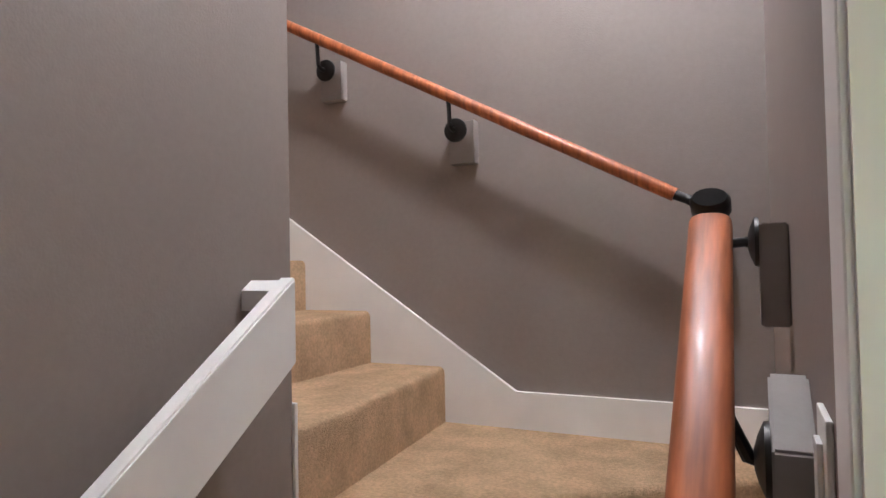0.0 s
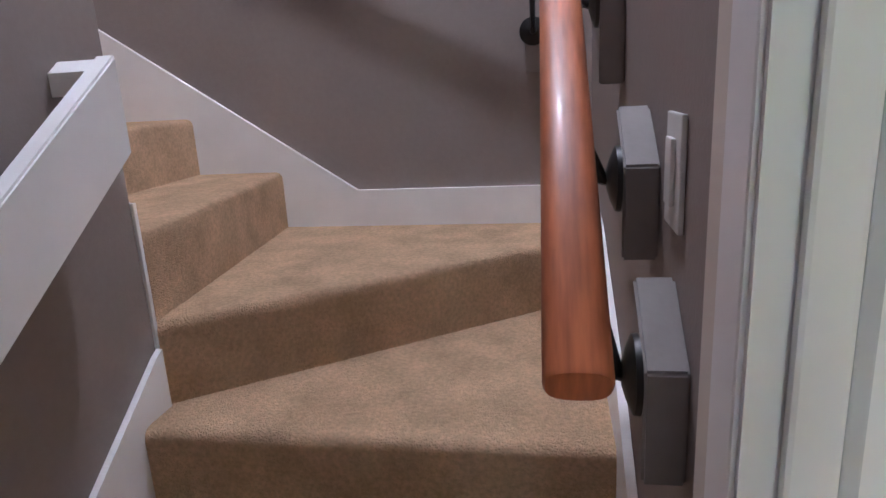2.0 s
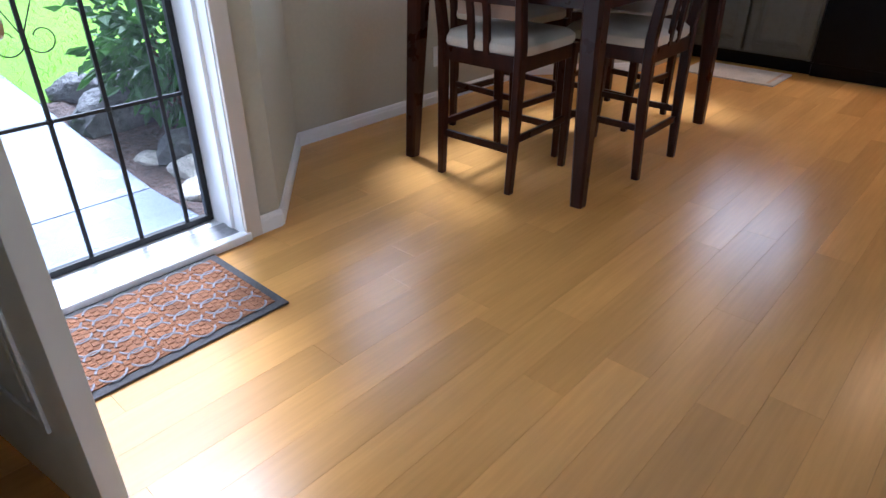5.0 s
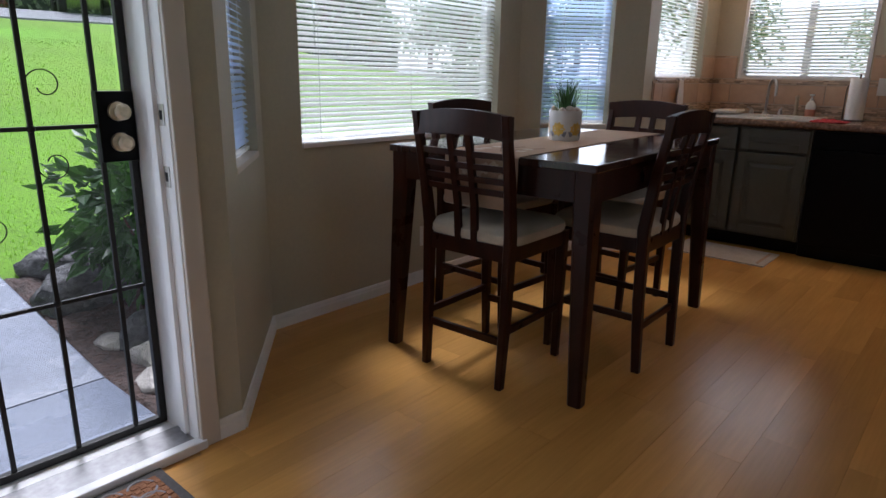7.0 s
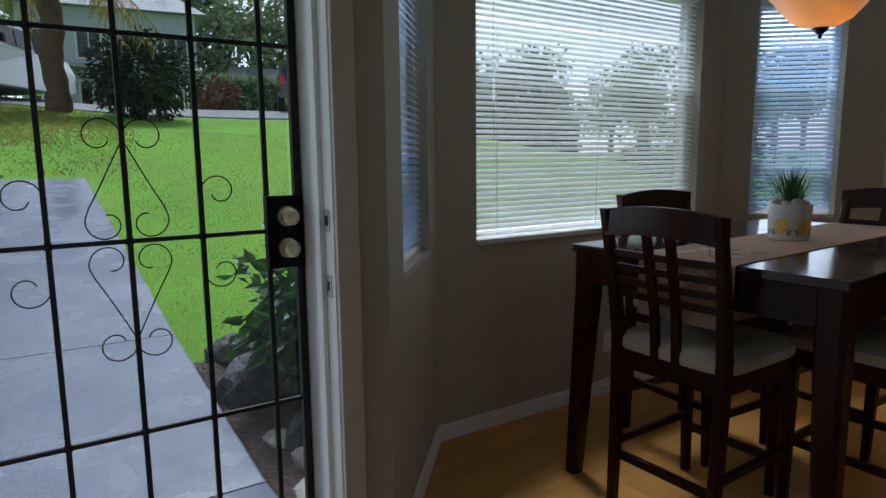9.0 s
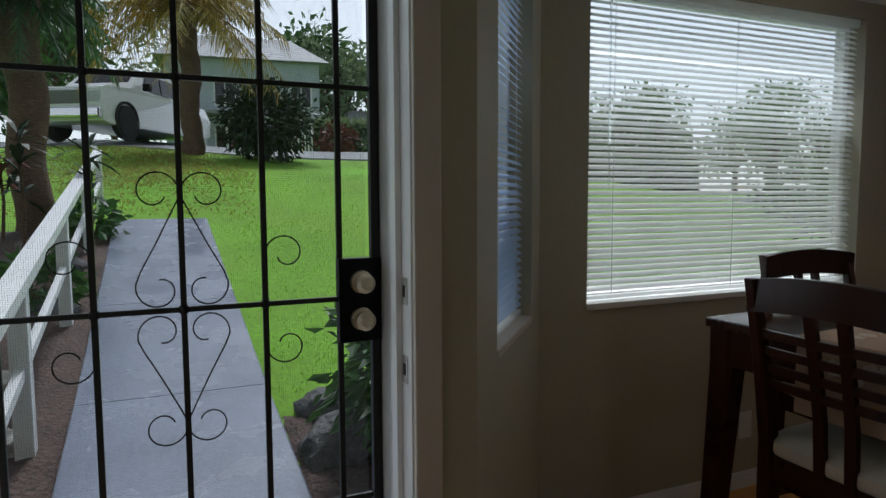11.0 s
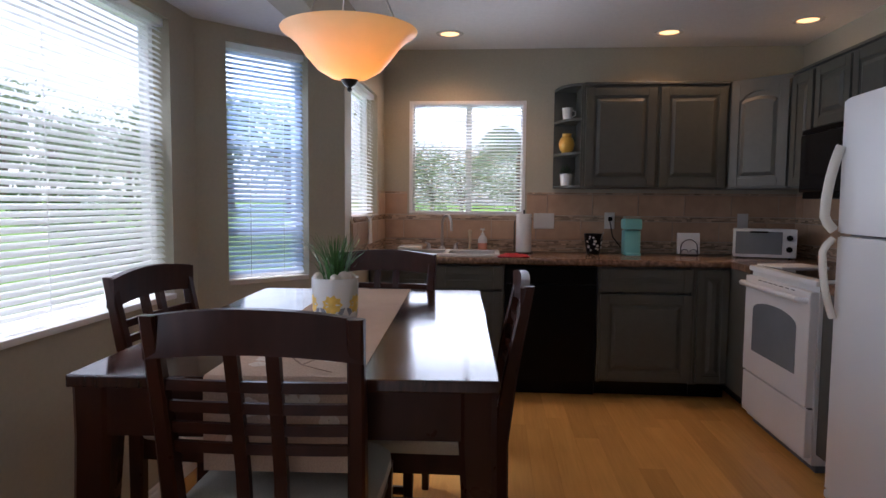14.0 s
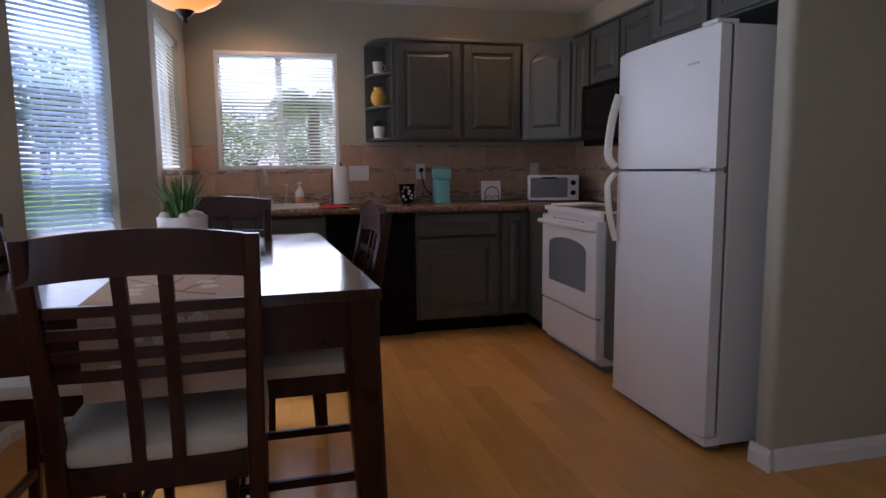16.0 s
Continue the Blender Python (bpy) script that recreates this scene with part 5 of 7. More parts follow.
part("plug", B(0.168, 0.184, 0.10, 0.13, 0.232, 0.262, 0.004), "black", cm)

nh = thing("napkin_holder", "black wire napkin holder with white napkins", "napkin holder", pose(5.60, 0.015, ZC + 0.0006, 0, 0, -4))
part("napkin", B(-0.012, 0.012, -0.075, 0.075, 0.012, 0.16, 0.002), "paper", nh, "", False, pose(0, 0, 0, 0, 6, 0))
for x in (-0.024, 0.024):
    pts = [(x, -0.055, 0.004), (x, -0.055, 0.06)] + [(x, -0.055 * math.cos(a), 0.06 + 0.055 * math.sin(a)) for a in (k * math.pi / 8 for k in range(1, 8))] + [(x, 0.055, 0.06), (x, 0.055, 0.004)]
    part("wire", tube(bmesh.new(), pts, 0.003, 6), "iron", nh)
part("wire_base", B(-0.026, 0.026, -0.058, 0.058, 0.0, 0.006), "iron", nh)
for s in (-1, 1):
    part("wire_curl", tube(bmesh.new(), [(-0.024, s * 0.028 + 0.022 * math.cos(a), 0.026 + 0.02 * math.sin(a)) for a in (k * math.pi / 8 for k in range(9))], 0.0025, 6), "iron", nh)

to = thing("toaster_oven", "white toaster oven with glass door and black knobs", "toaster oven", pose(5.44, -0.43, ZC + 0.0006, 0, 0, -108))
part("body", B(-0.185, 0.185, 0.02, 0.25, 0.012, 0.195, 0.008), "enamel_side", to, "white metal casing")
part("front", B(-0.19, 0.19, 0.0, 0.02, 0.008, 0.2, 0.006), "enamel", to)
part("glass_door", B(-0.175, 0.105, -0.006, 0.0, 0.03, 0.18, 0.003), "oven_glass", to, "pale reflective glass door")
part("door_handle", B(-0.09, 0.02, -0.026, -0.006, 0.172, 0.184, 0.004), "black", to)
for z in (0.14, 0.065):
    part("knob", lathe(bmesh.new(), [(0.001, 0), (0.02, 0), (0.017, 0.014), (0.001, 0.015)], 16), "black", to, "", True, pose(0.148, 0.0, z, 90))
for x in (-0.16, 0.16):
    part("foot", lathe(bmesh.new(), [(0.01, 0), (0.012, 0.012)], 10, (x, 0.05)), "black", to)
    part("foot", lathe(bmesh.new(), [(0.01, 0), (0.012, 0.012)], 10, (x, 0.21)), "black", to)

# ---------------------------------------------------------------- wall cabinets
ZU0, ZU1, XU = 1.37, 2.065, 5.51


def wall_unit(y1, y0, label):
    u = thing("wall_cabinet", label, "cabinet", group="wall cabinets")
    part("carcass", B(XU, X_BACK - 0.003, y0 + 0.001, y1 - 0.001, ZU0, ZU1), "cabinet", u)
    part("crown", B(XU - 0.022, X_BACK - 0.003, y0 + 0.001, y1 - 0.001, ZU1, ZU1 + 0.018, 0.004), "cabinet", u)
    door_panel(u, y1 - y0 - 0.03, ZU1 - ZU0 - 0.03, facing_west(XU - 0.001, y1 - 0.015) @ Matrix.Translation((0, 0, ZU0 + 0.012)))
    return u


wall_unit(0.768, 0.272, "dark grey-brown painted wall cabinet with a panel door")
wall_unit(0.272, -0.19, "dark grey-brown painted wall cabinet with a panel door")
# open end shelves
sh = thing("corner_shelf", "dark painted open end shelf unit with rounded shelves", "shelf")
part("back", B(X_BACK - 0.018, X_BACK - 0.003, 0.769, 0.94, ZU0, ZU1 + 0.018), "cabinet", sh)
part("side", B(XU, X_BACK - 0.018, 0.769, 0.782, ZU0, ZU1 + 0.018), "cabinet", sh)
for z in (ZU0, 1.60, 1.83, ZU1):
    outl = [(X_BACK - 0.018, 0.782), (XU + 0.01, 0.782)] + [(X_BACK - 0.018 - 0.29 * math.cos(a), 0.782 + 0.158 * math.sin(a)) for a in (k * math.pi / 16 for k in range(1, 9))]
    part("shelf", prism(bmesh.new(), outl, z, z + 0.018), "cabinet", sh)
for z, kind in ((1.388, "planter"), (1.618, "vase"), (1.848, "cup")):
    mm = pose(5.66, 0.862, z + 0.0006)
    if kind == "vase":
        o = thing("vase", "small round yellow glazed vase on the shelf", "vase", mm)
        part("vase_body", lathe(bmesh.new(), [(0.001, 0), (0.03, 0), (0.05, 0.03), (0.056, 0.065), (0.045, 0.10), (0.03, 0.115), (0.034, 0.135), (0.028, 0.135), (0.001, 0.11)], 28), "yellow", o, "", True)
    elif kind == "cup":
        o = thing("cup", "small white cup on the shelf", "cup", mm)
        part("cup_body", lathe(bmesh.new(), [(0.001, 0), (0.03, 0), (0.038, 0.085), (0.035, 0.085), (0.03, 0.02), (0.001, 0.015)], 24), "white", o, "", True)
        part("handle", tube(bmesh.new(), [(0, -0.035, 0.07), (0, -0.056, 0.06), (0, -0.056, 0.035), (0, -0.033, 0.022)], 0.005, 8), "white", o, "", True)
    else:
        o = thing("small_planter", "white pot with a dark little plant on the shelf", "potted plant", mm)
        part("pot", lathe(bmesh.new(), [(0.001, 0), (0.036, 0), (0.045, 0.085), (0.041, 0.085), (0.036, 0.07), (0.001, 0.068)], 24), "white", o, "", True)
        bm = bmesh.new()
        for k in range(60):
            a, e = random.uniform(0, 6.28), random.uniform(0.1, 1.2)
            L_ = random.uniform(0.04, 0.09)
            c0 = Vector((0.02 * math.cos(a), 0.02 * math.sin(a), 0.07))
            tip = c0 + Vector((L_ * math.cos(a) * math.sin(e), L_ * math.sin(a) * math.sin(e), L_ * math.cos(e)))
            sd = Vector((-math.sin(a), math.cos(a), 0)) * 0.007
            mid = (c0 + tip) / 2
            bm.faces.new([bm.verts.new(p) for p in (c0, mid + sd, tip, mid - sd)])
        tagged(part("foliage", bm, "darkleaf", o), kind="stuff")
# diagonal corner cabinet with an arched door
dg = thing("wall_cabinet", "dark grey painted corner wall cabinet with an arched door", "cabinet", group="wall cabinets")
outl = [(XU, -0.191), (X_BACK - 0.003, -0.191), (X_BACK - 0.003, Y_STOVE + 0.003), (5.215, Y_STOVE + 0.003), (5.215, -0.48)]
part("carcass", prism(bmesh.new(), outl, ZU0, ZU1), "cabinet", dg)
part("crown", prism(bmesh.new(), outl, ZU1, ZU1 + 0.018), "cabinet", dg)
dl = math.hypot(5.51 - 5.215, 0.29)
door_panel(dg, dl - 0.05, ZU1 - ZU0 - 0.03, pose(XU - 0.018, -0.2085, ZU0 + 0.012, 0, 0, -135.5), arch=True)
for z in (1.45, 1.98):
    part("hinge", B(5.222, 5.232, -0.485, -0.478, z - 0.03, z + 0.03), "iron", dg)


def south_unit(x1, x0, z0, z1, yf, label, doors):
    """A wall cabinet on the stove wall, its front looking to +y; doors: x from, x to."""
    u = thing("wall_cabinet", label, "cabinet", group="wall cabinets")
    part("carcass", B(x0 + 0.001, x1 - 0.001, Y_STOVE + 0.003, yf, z0, z1), "cabinet", u)
    part("crown", B(x0 + 0.001, x1 - 0.001, Y_STOVE + 0.003, yf + 0.02, z1, z1 + 0.018, 0.004), "cabinet", u)
    for a, b in doors:
        door_panel(u, a - b, z1 - z0 - 0.025, pose(a, yf + 0.001, z0 + 0.01, 0, 0, 180))


south_unit(5.214, 4.935, ZU0, ZU1, -0.48, "narrow dark grey painted wall cabinet", [(5.20, 4.95)])
south_unit(4.935, 4.155, 1.70, ZU1, -0.48, "dark grey painted wall cabinet above the microwave", [(4.92, 4.555), (4.535, 4.17)])
south_unit(4.155, 3.865, ZU0, ZU1, -0.48, "dark grey painted wall cabinet beside the fridge", [(4.14, 3.88)])
south_unit(3.865, 2.97, 1.775, ZU1 + 0.03, -0.28, "dark green-grey painted deep cabinet above the fridge", [(3.855, 3.44), (3.40, 2.985)])

mw = thing("microwave", "black over-range microwave with a glass door", "microwave")
part("body", B(4.165, 4.925, Y_STOVE + 0.003, -0.42, 1.30, 1.695), "black", mw)
part("door", B(4.36, 4.922, -0.42, -0.395, 1.335, 1.66, 0.006), "blackglass", mw, "black glass door")
part("control_panel", B(4.168, 4.352, -0.42, -0.397, 1.335, 1.66, 0.005), "black", mw)
part("vent_grille", B(4.168, 4.922, -0.42, -0.40, 1.664, 1.692, 0.003), "black", mw)
part("handle", tube(bmesh.new(), [(4.385, -0.36, 1.38), (4.385, -0.36, 1.62)], 0.009, 8), "black", mw, "", True)

# ---------------------------------------------------------------- stove
sv = thing("stove", "white electric range with oven window and lower drawer", "stove")
SX0, SX1, SY = 4.092, 4.862, -0.135
part("body", B(SX0, SX1, Y_STOVE + 0.01, SY, 0.04, 0.885, 0.004), "enamel_side", sv)
part("cooktop", B(SX0 - 0.004, SX1 + 0.004, Y_STOVE + 0.01, SY + 0.02, 0.8855, 0.915, 0.008), "enamel", sv, "white enamel cooktop frame")
part("glass_top", B(SX0 + 0.03, SX1 - 0.03, -0.72, SY - 0.03, 0.9155, 0.919, 0.001), "blackglass", sv, "black glass cooktop")
part("back_guard", B(SX0, SX1, Y_STOVE + 0.012, -0.72, 0.916, 1.06, 0.01), "enamel", sv)
od = part("oven_door", B(SX0 + 0.006, SX1 - 0.006, SY, SY + 0.038, 0.315, 0.86, 0.006), "enamel", sv, "white oven door")
outl = [(4.22, 0.445), (4.735, 0.445), (4.735, 0.68)] + [(4.4775 + 0.2575 * math.cos(a), 0.68 + 0.055 * math.sin(a)) for a in (k * math.pi / 10 for k in range(1, 10))] + [(4.22, 0.68)]
part("oven_window", slab_xz(bmesh.new(), outl, SY + 0.0375, SY + 0.0405), "oven_glass", od, "grey oven window")
part("door_handle", tube(bmesh.new(), [(SX0 + 0.03, SY + 0.036, 0.815), (SX0 + 0.05, SY + 0.078, 0.82), (4.477, SY + 0.083, 0.822), (SX1 - 0.05, SY + 0.078, 0.82), (SX1 - 0.03, SY + 0.036, 0.815)], 0.015, 10), "enamel", od, "white tubular handle", True)
for k in range(7):
    part("vent_slot", B(4.25 + 0.065 * k, 4.29 + 0.065 * k, SY + 0.037, SY + 0.0392, 0.846, 0.851), "seal", od)
part("drawer", B(SX0 + 0.006, SX1 - 0.006, SY, SY + 0.034, 0.075, 0.305, 0.006), "enamel", sv, "white storage drawer")
part("kick", B(SX0 + 0.02, SX1 - 0.02, Y_STOVE + 0.03, SY - 0.03, 0.0, 0.04), "seal", sv)
for k in range(2):
    part("drawer_gap", B(SX0 + 0.008, SX1 - 0.008, SY + 0.002, SY + 0.02, 0.3052 + k * 0.004, 0.3088 + k * 0.004), "seal", sv)
pp = thing("white_paper", "folded white paper on the stove corner", "paper", pose(4.74, -0.30, 0.9195, 0, 0, 12))
part("sheet", B(-0.11, 0.11, -0.14, 0.14, 0, 0.008, 0.001), "paper", pp)

# ---------------------------------------------------------------- fridge
fg = thing("refrigerator", "white top-freezer refrigerator with cream handles", "refrigerator")
FX0, FX1, FY = 3.06, 3.80, -0.032
part("cabinet_body", B(FX0, FX1, -0.78, FY - 0.08, 0.03, 1.69, 0.006), "enamel_side", fg)
part("gasket", B(FX0 + 0.008, FX1 - 0.008, FY - 0.08, FY - 0.064, 0.07, 1.685), "seal", fg, "dark door gasket")


def fridge_door(z0, z1, name):
    bm = bmesh.new()
    n = 10
    ring = []
    for z in (z0, z1):
        pts = [(FX0, FY - 0.064), (FX1, FY - 0.064)]
        for k in range(n + 1):
            f = k / n
            x = FX1 - (FX1 - FX0) * f
            edge = min(f, 1 - f)
            pts.append((x, FY - 0.012 + 0.012 * min(1, (edge / 0.06)) ** 0.5 + 0.006 * math.sin(math.pi * f) - 0.006))
        ring.append([(x, y, z) for x, y in pts])
    loft(bm, ring)
    bmesh.ops.bevel(bm, geom=[e for e in bm.edges if abs(e.verts[0].co.z - e.verts[1].co.z) < 1e-6], offset=0.006, segments=2, affect="EDGES")
    return part(name, bm, "enamel", fg, "white textured door", True)


up_ = fridge_door(1.148, 1.688, "freezer_door")
lo_ = fridge_door(0.065, 1.136, "fridge_door")
for d_, z0, z1, za in ((up_, 1.16, 1.50, 1.16), (lo_, 0.80, 1.125, 1.125)):
    pts = []
    for k in range(13):
        f = k / 12
        z = z0 + (z1 - z0) * f
        g = f if d_ is up_ else 1 - f
        pts.append((FX1 - 0.03, FY + 0.002 + 0.052 * (1 - g ** 2.4) * min(1, 0.25 + 6 * g if g < 0.12 else 1), z))
    part("handle", tube(bmesh.new(), pts, 0.0135, 10, flat=1.5), "handle", d_, "curved cream plastic handle", True)
part("hinge_cap", B(FX0 + 0.005, FX0 + 0.10, FY - 0.10, FY - 0.005, 1.690, 1.706, 0.005), "enamel", fg)
part("hinge", B(FX0 + 0.004, FX0 + 0.06, FY - 0.06, FY + 0.003, 1.1365, 1.1475), "steel", fg)
part("toe_grille", B(FX0 + 0.01, FX1 - 0.01, FY - 0.10, FY - 0.03, 0.012, 0.06, 0.003), "seal", fg)
part("toe_edge", B(FX0 - 0.002, FX1, FY - 0.09, FY - 0.015, 0.03, 0.062, 0.004), "enamel", fg)
for x in (FX0 + 0.05, FX1 - 0.05):
    for y in (-0.13, -0.72):
        part("foot", lathe(bmesh.new(), [(0.018, 0.0), (0.016, 0.032)], 12, (x, y)), "seal", fg)
part("badge", B(FX0 + 0.10, FX0 + 0.17, FY + 0.0, FY + 0.0035, 1.555, 1.563), "steel", up_, "small silver badge")

# ---------------------------------------------------------------- backsplash tiles
back = tagged(thing("backsplash", "tan tiled backsplash with mosaic bands", "backsplash"), kind="structure")
part("grout_bed", B(X_BACK - 0.007, X_BACK - 0.001, Y_STOVE + 0.001, 2.199, ZC + 0.001, 1.16), "grout", back)
part("grout_bed", B(X_BACK - 0.007, X_BACK - 0.001, Y_STOVE + 0.001, 1.13, 1.16, 1.345), "grout", back)
part("grout_bed", B(X_BACK - 0.007, X_BACK - 0.001, 2.02, 2.199, 1.16, 1.345), "grout", back)
part("grout_bed", B(4.70, X_BACK - 0.008, 2.193, 2.199, ZC + 0.001, 1.15), "grout", back)
part("grout_bed", B(5.56, X_BACK - 0.008, 2.193, 2.199, 1.15, 1.345), "grout", back)
part("grout_bed", B(3.83, X_BACK - 0.008, Y_STOVE + 0.001, Y_STOVE + 0.007, ZC + 0.001, 1.345), "grout", back)
tile_mesh = {}


def tile_at(axis, a, b, z0, z1):
    """A wall tile from a to b along its wall; axis: which wall it lies on."""
    w, h = round(b - a - 0.004, 4), round(z1 - z0 - 0.004, 4)
    if w < 0.02:
        return
    key = (w, h)
    if key not in tile_mesh:
        bm = B(-w / 2, w / 2, -0.006, 0.0, -h / 2, h / 2)
        for v in bm.verts:
            if v.co.y < -0.003:
                v.co.x *= 1 - 0.004 / w
                v.co.z *= 1 - 0.004 / h
        me = bpy.data.meshes.new("tile")
        bmesh.ops.recalc_face_normals(bm, faces=bm.faces)
        bm.to_mesh(me)
        bm.free()
        me.materials.append(M["tile"])
        tile_mesh[key] = me
    ob = new("tile", tile_mesh[key])
    ob.parent = back
    c, z = (a + b) / 2, (z0 + z1) / 2
    ob.matrix_basis = {"back": pose(X_BACK - 0.007, c, z, 0, 0, -90), "front": pose(c, 2.193, z), "stove": pose(c, Y_STOVE + 0.007, z, 0, 0, 180)}[axis]


def tiles(axis, lo, hi, z0, z1, width=0.33, off=0.0):
    a = lo
    b = lo + (off or width)
    while a < hi - 0.01:
        tile_at(axis, a, min(b, hi), z0, z1)
        a, b = min(b, hi), b + width


tiles("back", Y_STOVE + 0.008, 2.192, 0.99, 1.135, off=0.2)
tiles("back", Y_STOVE + 0.008, 1.13, 1.172, 1.33, off=0.12)
tiles("back", 2.02, 2.192, 1.172, 1.33)
tiles("front", 4.71, X_BACK - 0.014, 0.99, 1.135, off=0.14)
tiles("front", 5.57, X_BACK - 0.014, 1.172, 1.33)
tiles("stove", 3.84, X_BACK - 0.014, 0.99, 1.135, off=0.14)
tiles("stove", 3.84, X_BACK - 0.014, 1.172, 1.33, off=0.22)
random.seed(5)
bm = bmesh.new()
for z0, rows, lo, hi in ((1.138, 3, Y_STOVE + 0.01, 2.19), (0.935, 5, Y_STOVE + 0.01, 2.19), (0.909, 2, Y_STOVE + 0.01, 2.19), (1.332, 1, Y_STOVE + 0.01, 1.12), (1.332, 1, 2.03, 2.19)):
    for r_ in range(rows):
        y = lo
        while y < hi:
            w = random.choice([0.02, 0.035, 0.05, 0.075])
            box(bm, X_BACK - 0.0125 - random.uniform(0, 0.0015), X_BACK - 0.007, y, min(y + w - 0.002, hi), z0 + r_ * 0.0105, z0 + r_ * 0.0105 + 0.0088)
            y += w
tagged(part("mosaic", bm, "mosaic", back, "thin brown and cream mosaic strips"), kind="stuff")
bm = bmesh.new()
for z0, rows in ((1.138, 3), (0.935, 5), (0.909, 2)):
    for r_ in range(rows):
        x = 3.84
        while x < X_BACK - 0.02:
            w = random.choice([0.02, 0.035, 0.05, 0.075])
            box(bm, x, min(x + w - 0.002, X_BACK - 0.014), Y_STOVE + 0.007, Y_STOVE + 0.0125, z0 + r_ * 0.0105, z0 + r_ * 0.0105 + 0.0088)
            if x > 4.72:
                box(bm, x, min(x + w - 0.002, X_BACK - 0.014), 2.1875, 2.193, z0 + r_ * 0.0105, z0 + r_ * 0.0105 + 0.0088)
            x += w
tagged(part("mosaic", bm, "mosaic", back, "thin brown and cream mosaic strips"), kind="stuff")
# scrubbing brush holder / hook by the window corner
hk = thing("hand_towel", "pale crumpled towel hung beside the sink window", "towel", pose(5.12, 2.17, 1.0))
bm = bmesh.new()
bmesh.ops.create_grid(bm, x_segments=8, y_segments=10, size=0.5)
for v in bm.verts:
    x, y = v.co.x, v.co.y
    v.co = Vector((x * 0.13 * (0.7 - 0.5 * y), -0.012 * abs(math.sin(9 * x)) + 0.004, 0.08 + y * 0.17))
bmesh.ops.solidify(bm, geom=list(bm.faces), thickness=0.004)
part("cloth", bm, "paper", hk, "", True)
part("hook", tube(bmesh.new(), [(0, 0.019, 0.165), (0, -0.02, 0.16), (0, -0.022, 0.18)], 0.004, 6), "steel", hk)


# ---------------------------------------------------------------- outdoors
def land(x, y):
    """Height of the sloping front garden."""
    f = max(0.0, min(1.0, (y - 3.3) / 15.0))
    rise = 2.36 - min(1.6, 0.15 * max(0.0, x - 10.5))
    z = -0.10 + rise * f
    z += 0.05 * noise.noise((x * 0.5, y * 0.5, 3.0)) * min(1, max(0, (y - 4) / 3)) * (1 if y < 18 else 0.3)
    m = math.exp(-(((x - 1.3) / 1.6) ** 2 + ((y - 13.0) / 2.0) ** 2))
    z += 0.6 * max(0.0, min(1.0, (y - 18.8) / 5.0))
    hill = 0.25 * math.exp(-((x + 0.6) / 2.8) ** 2) * max(0.0, min(1.0, (y - 11.0) / 7.0))
    return z + 0.20 * m + hill


bm = bmesh.new()
xs = [-900, -200, -60, -25] + [-12 + k * 0.75 for k in range(49)] + [30, 45, 80, 220, 900]
ys = [-900, -200, -40, -8, 0, 2.26] + [2.6 + k * 0.6 for k in range(36)] + [26, 32, 45, 80, 220, 900]
grid = [[bm.verts.new((x, y, land(x, y) if y > 2.3 else -0.13)) for x in xs] for y in ys]
for a, b in zip(grid, grid[1:]):
    for i in range(len(xs) - 1):
        bm.faces.new((a[i], a[i + 1], b[i + 1], b[i]))
tagged(part("ground", bm, "ground", smooth=True), "bright green sloping front lawn", "lawn", kind="structure")

# concrete walk, in slabs that follow the slope
walkway = tagged(thing("pavement", "wet grey concrete garden walk in slabs", "walkway"), kind="structure")
edges = [2.36, 2.92, 4.6, 6.3, 8.0, 9.8]
for a, b in zip(edges, edges[1:]):
    bm = bmesh.new()
    za, zb = (-0.10 + 2.36 * max(0, (y - 3.3) / 15.0) + 0.055 for y in (a, b))
    loft(bm, [[(x0, y, z - 0.2), (x1, y, z - 0.2), (x1, y, z - 0.006), (x1 - 0.008, y, z), (x0 + 0.008, y, z), (x0, y, z - 0.006)] for x0, x1, y, z in ((0.47 - 0.029 * a, 1.375 - 0.01 * a, a + 0.006, za), (0.47 - 0.029 * b, 1.375 - 0.01 * b, b - 0.006, zb))])
    part("slab", bm, "concrete", walkway)


def bed(name, outline, label, mat="soil"):
    bm = bmesh.new()
    n = 26
    xs_, ys_ = [p[0] for p in outline], [p[1] for p in outline]
    gx0, gx1, gy0, gy1 = min(xs_), max(xs_), min(ys_), max(ys_)
    g = [[bm.verts.new((gx0 + (gx1 - gx0) * i / n, gy0 + (gy1 - gy0) * j / n, 0)) for i in range(n + 1)] for j in range(n + 1)]
    for row in g:
        for v in row:
            e = min(v.co.x - gx0, gx1 - v.co.x, v.co.y - gy0, gy1 - v.co.y)
            v.co.z = land(v.co.x, v.co.y) - 0.06 + 0.09 * min(1, e / 0.12) + 0.03 * noise.noise((v.co.x * 9, v.co.y * 9, 1))
    for a, b in zip(g, g[1:]):
        for i in range(n):
            bm.faces.new((a[i], a[i + 1], b[i + 1], b[i]))
    return tagged(part(name, bm, mat, smooth=True), label, "garden bed", kind="structure")


bed("bed_right", [(1.27, 2.35), (2.7, 4.35)], "dark wet soil bed beside the walk")
bed("bed_left", [(-2.2, 2.35), (0.42, 9.6)], "brown mulch bed along the railing")


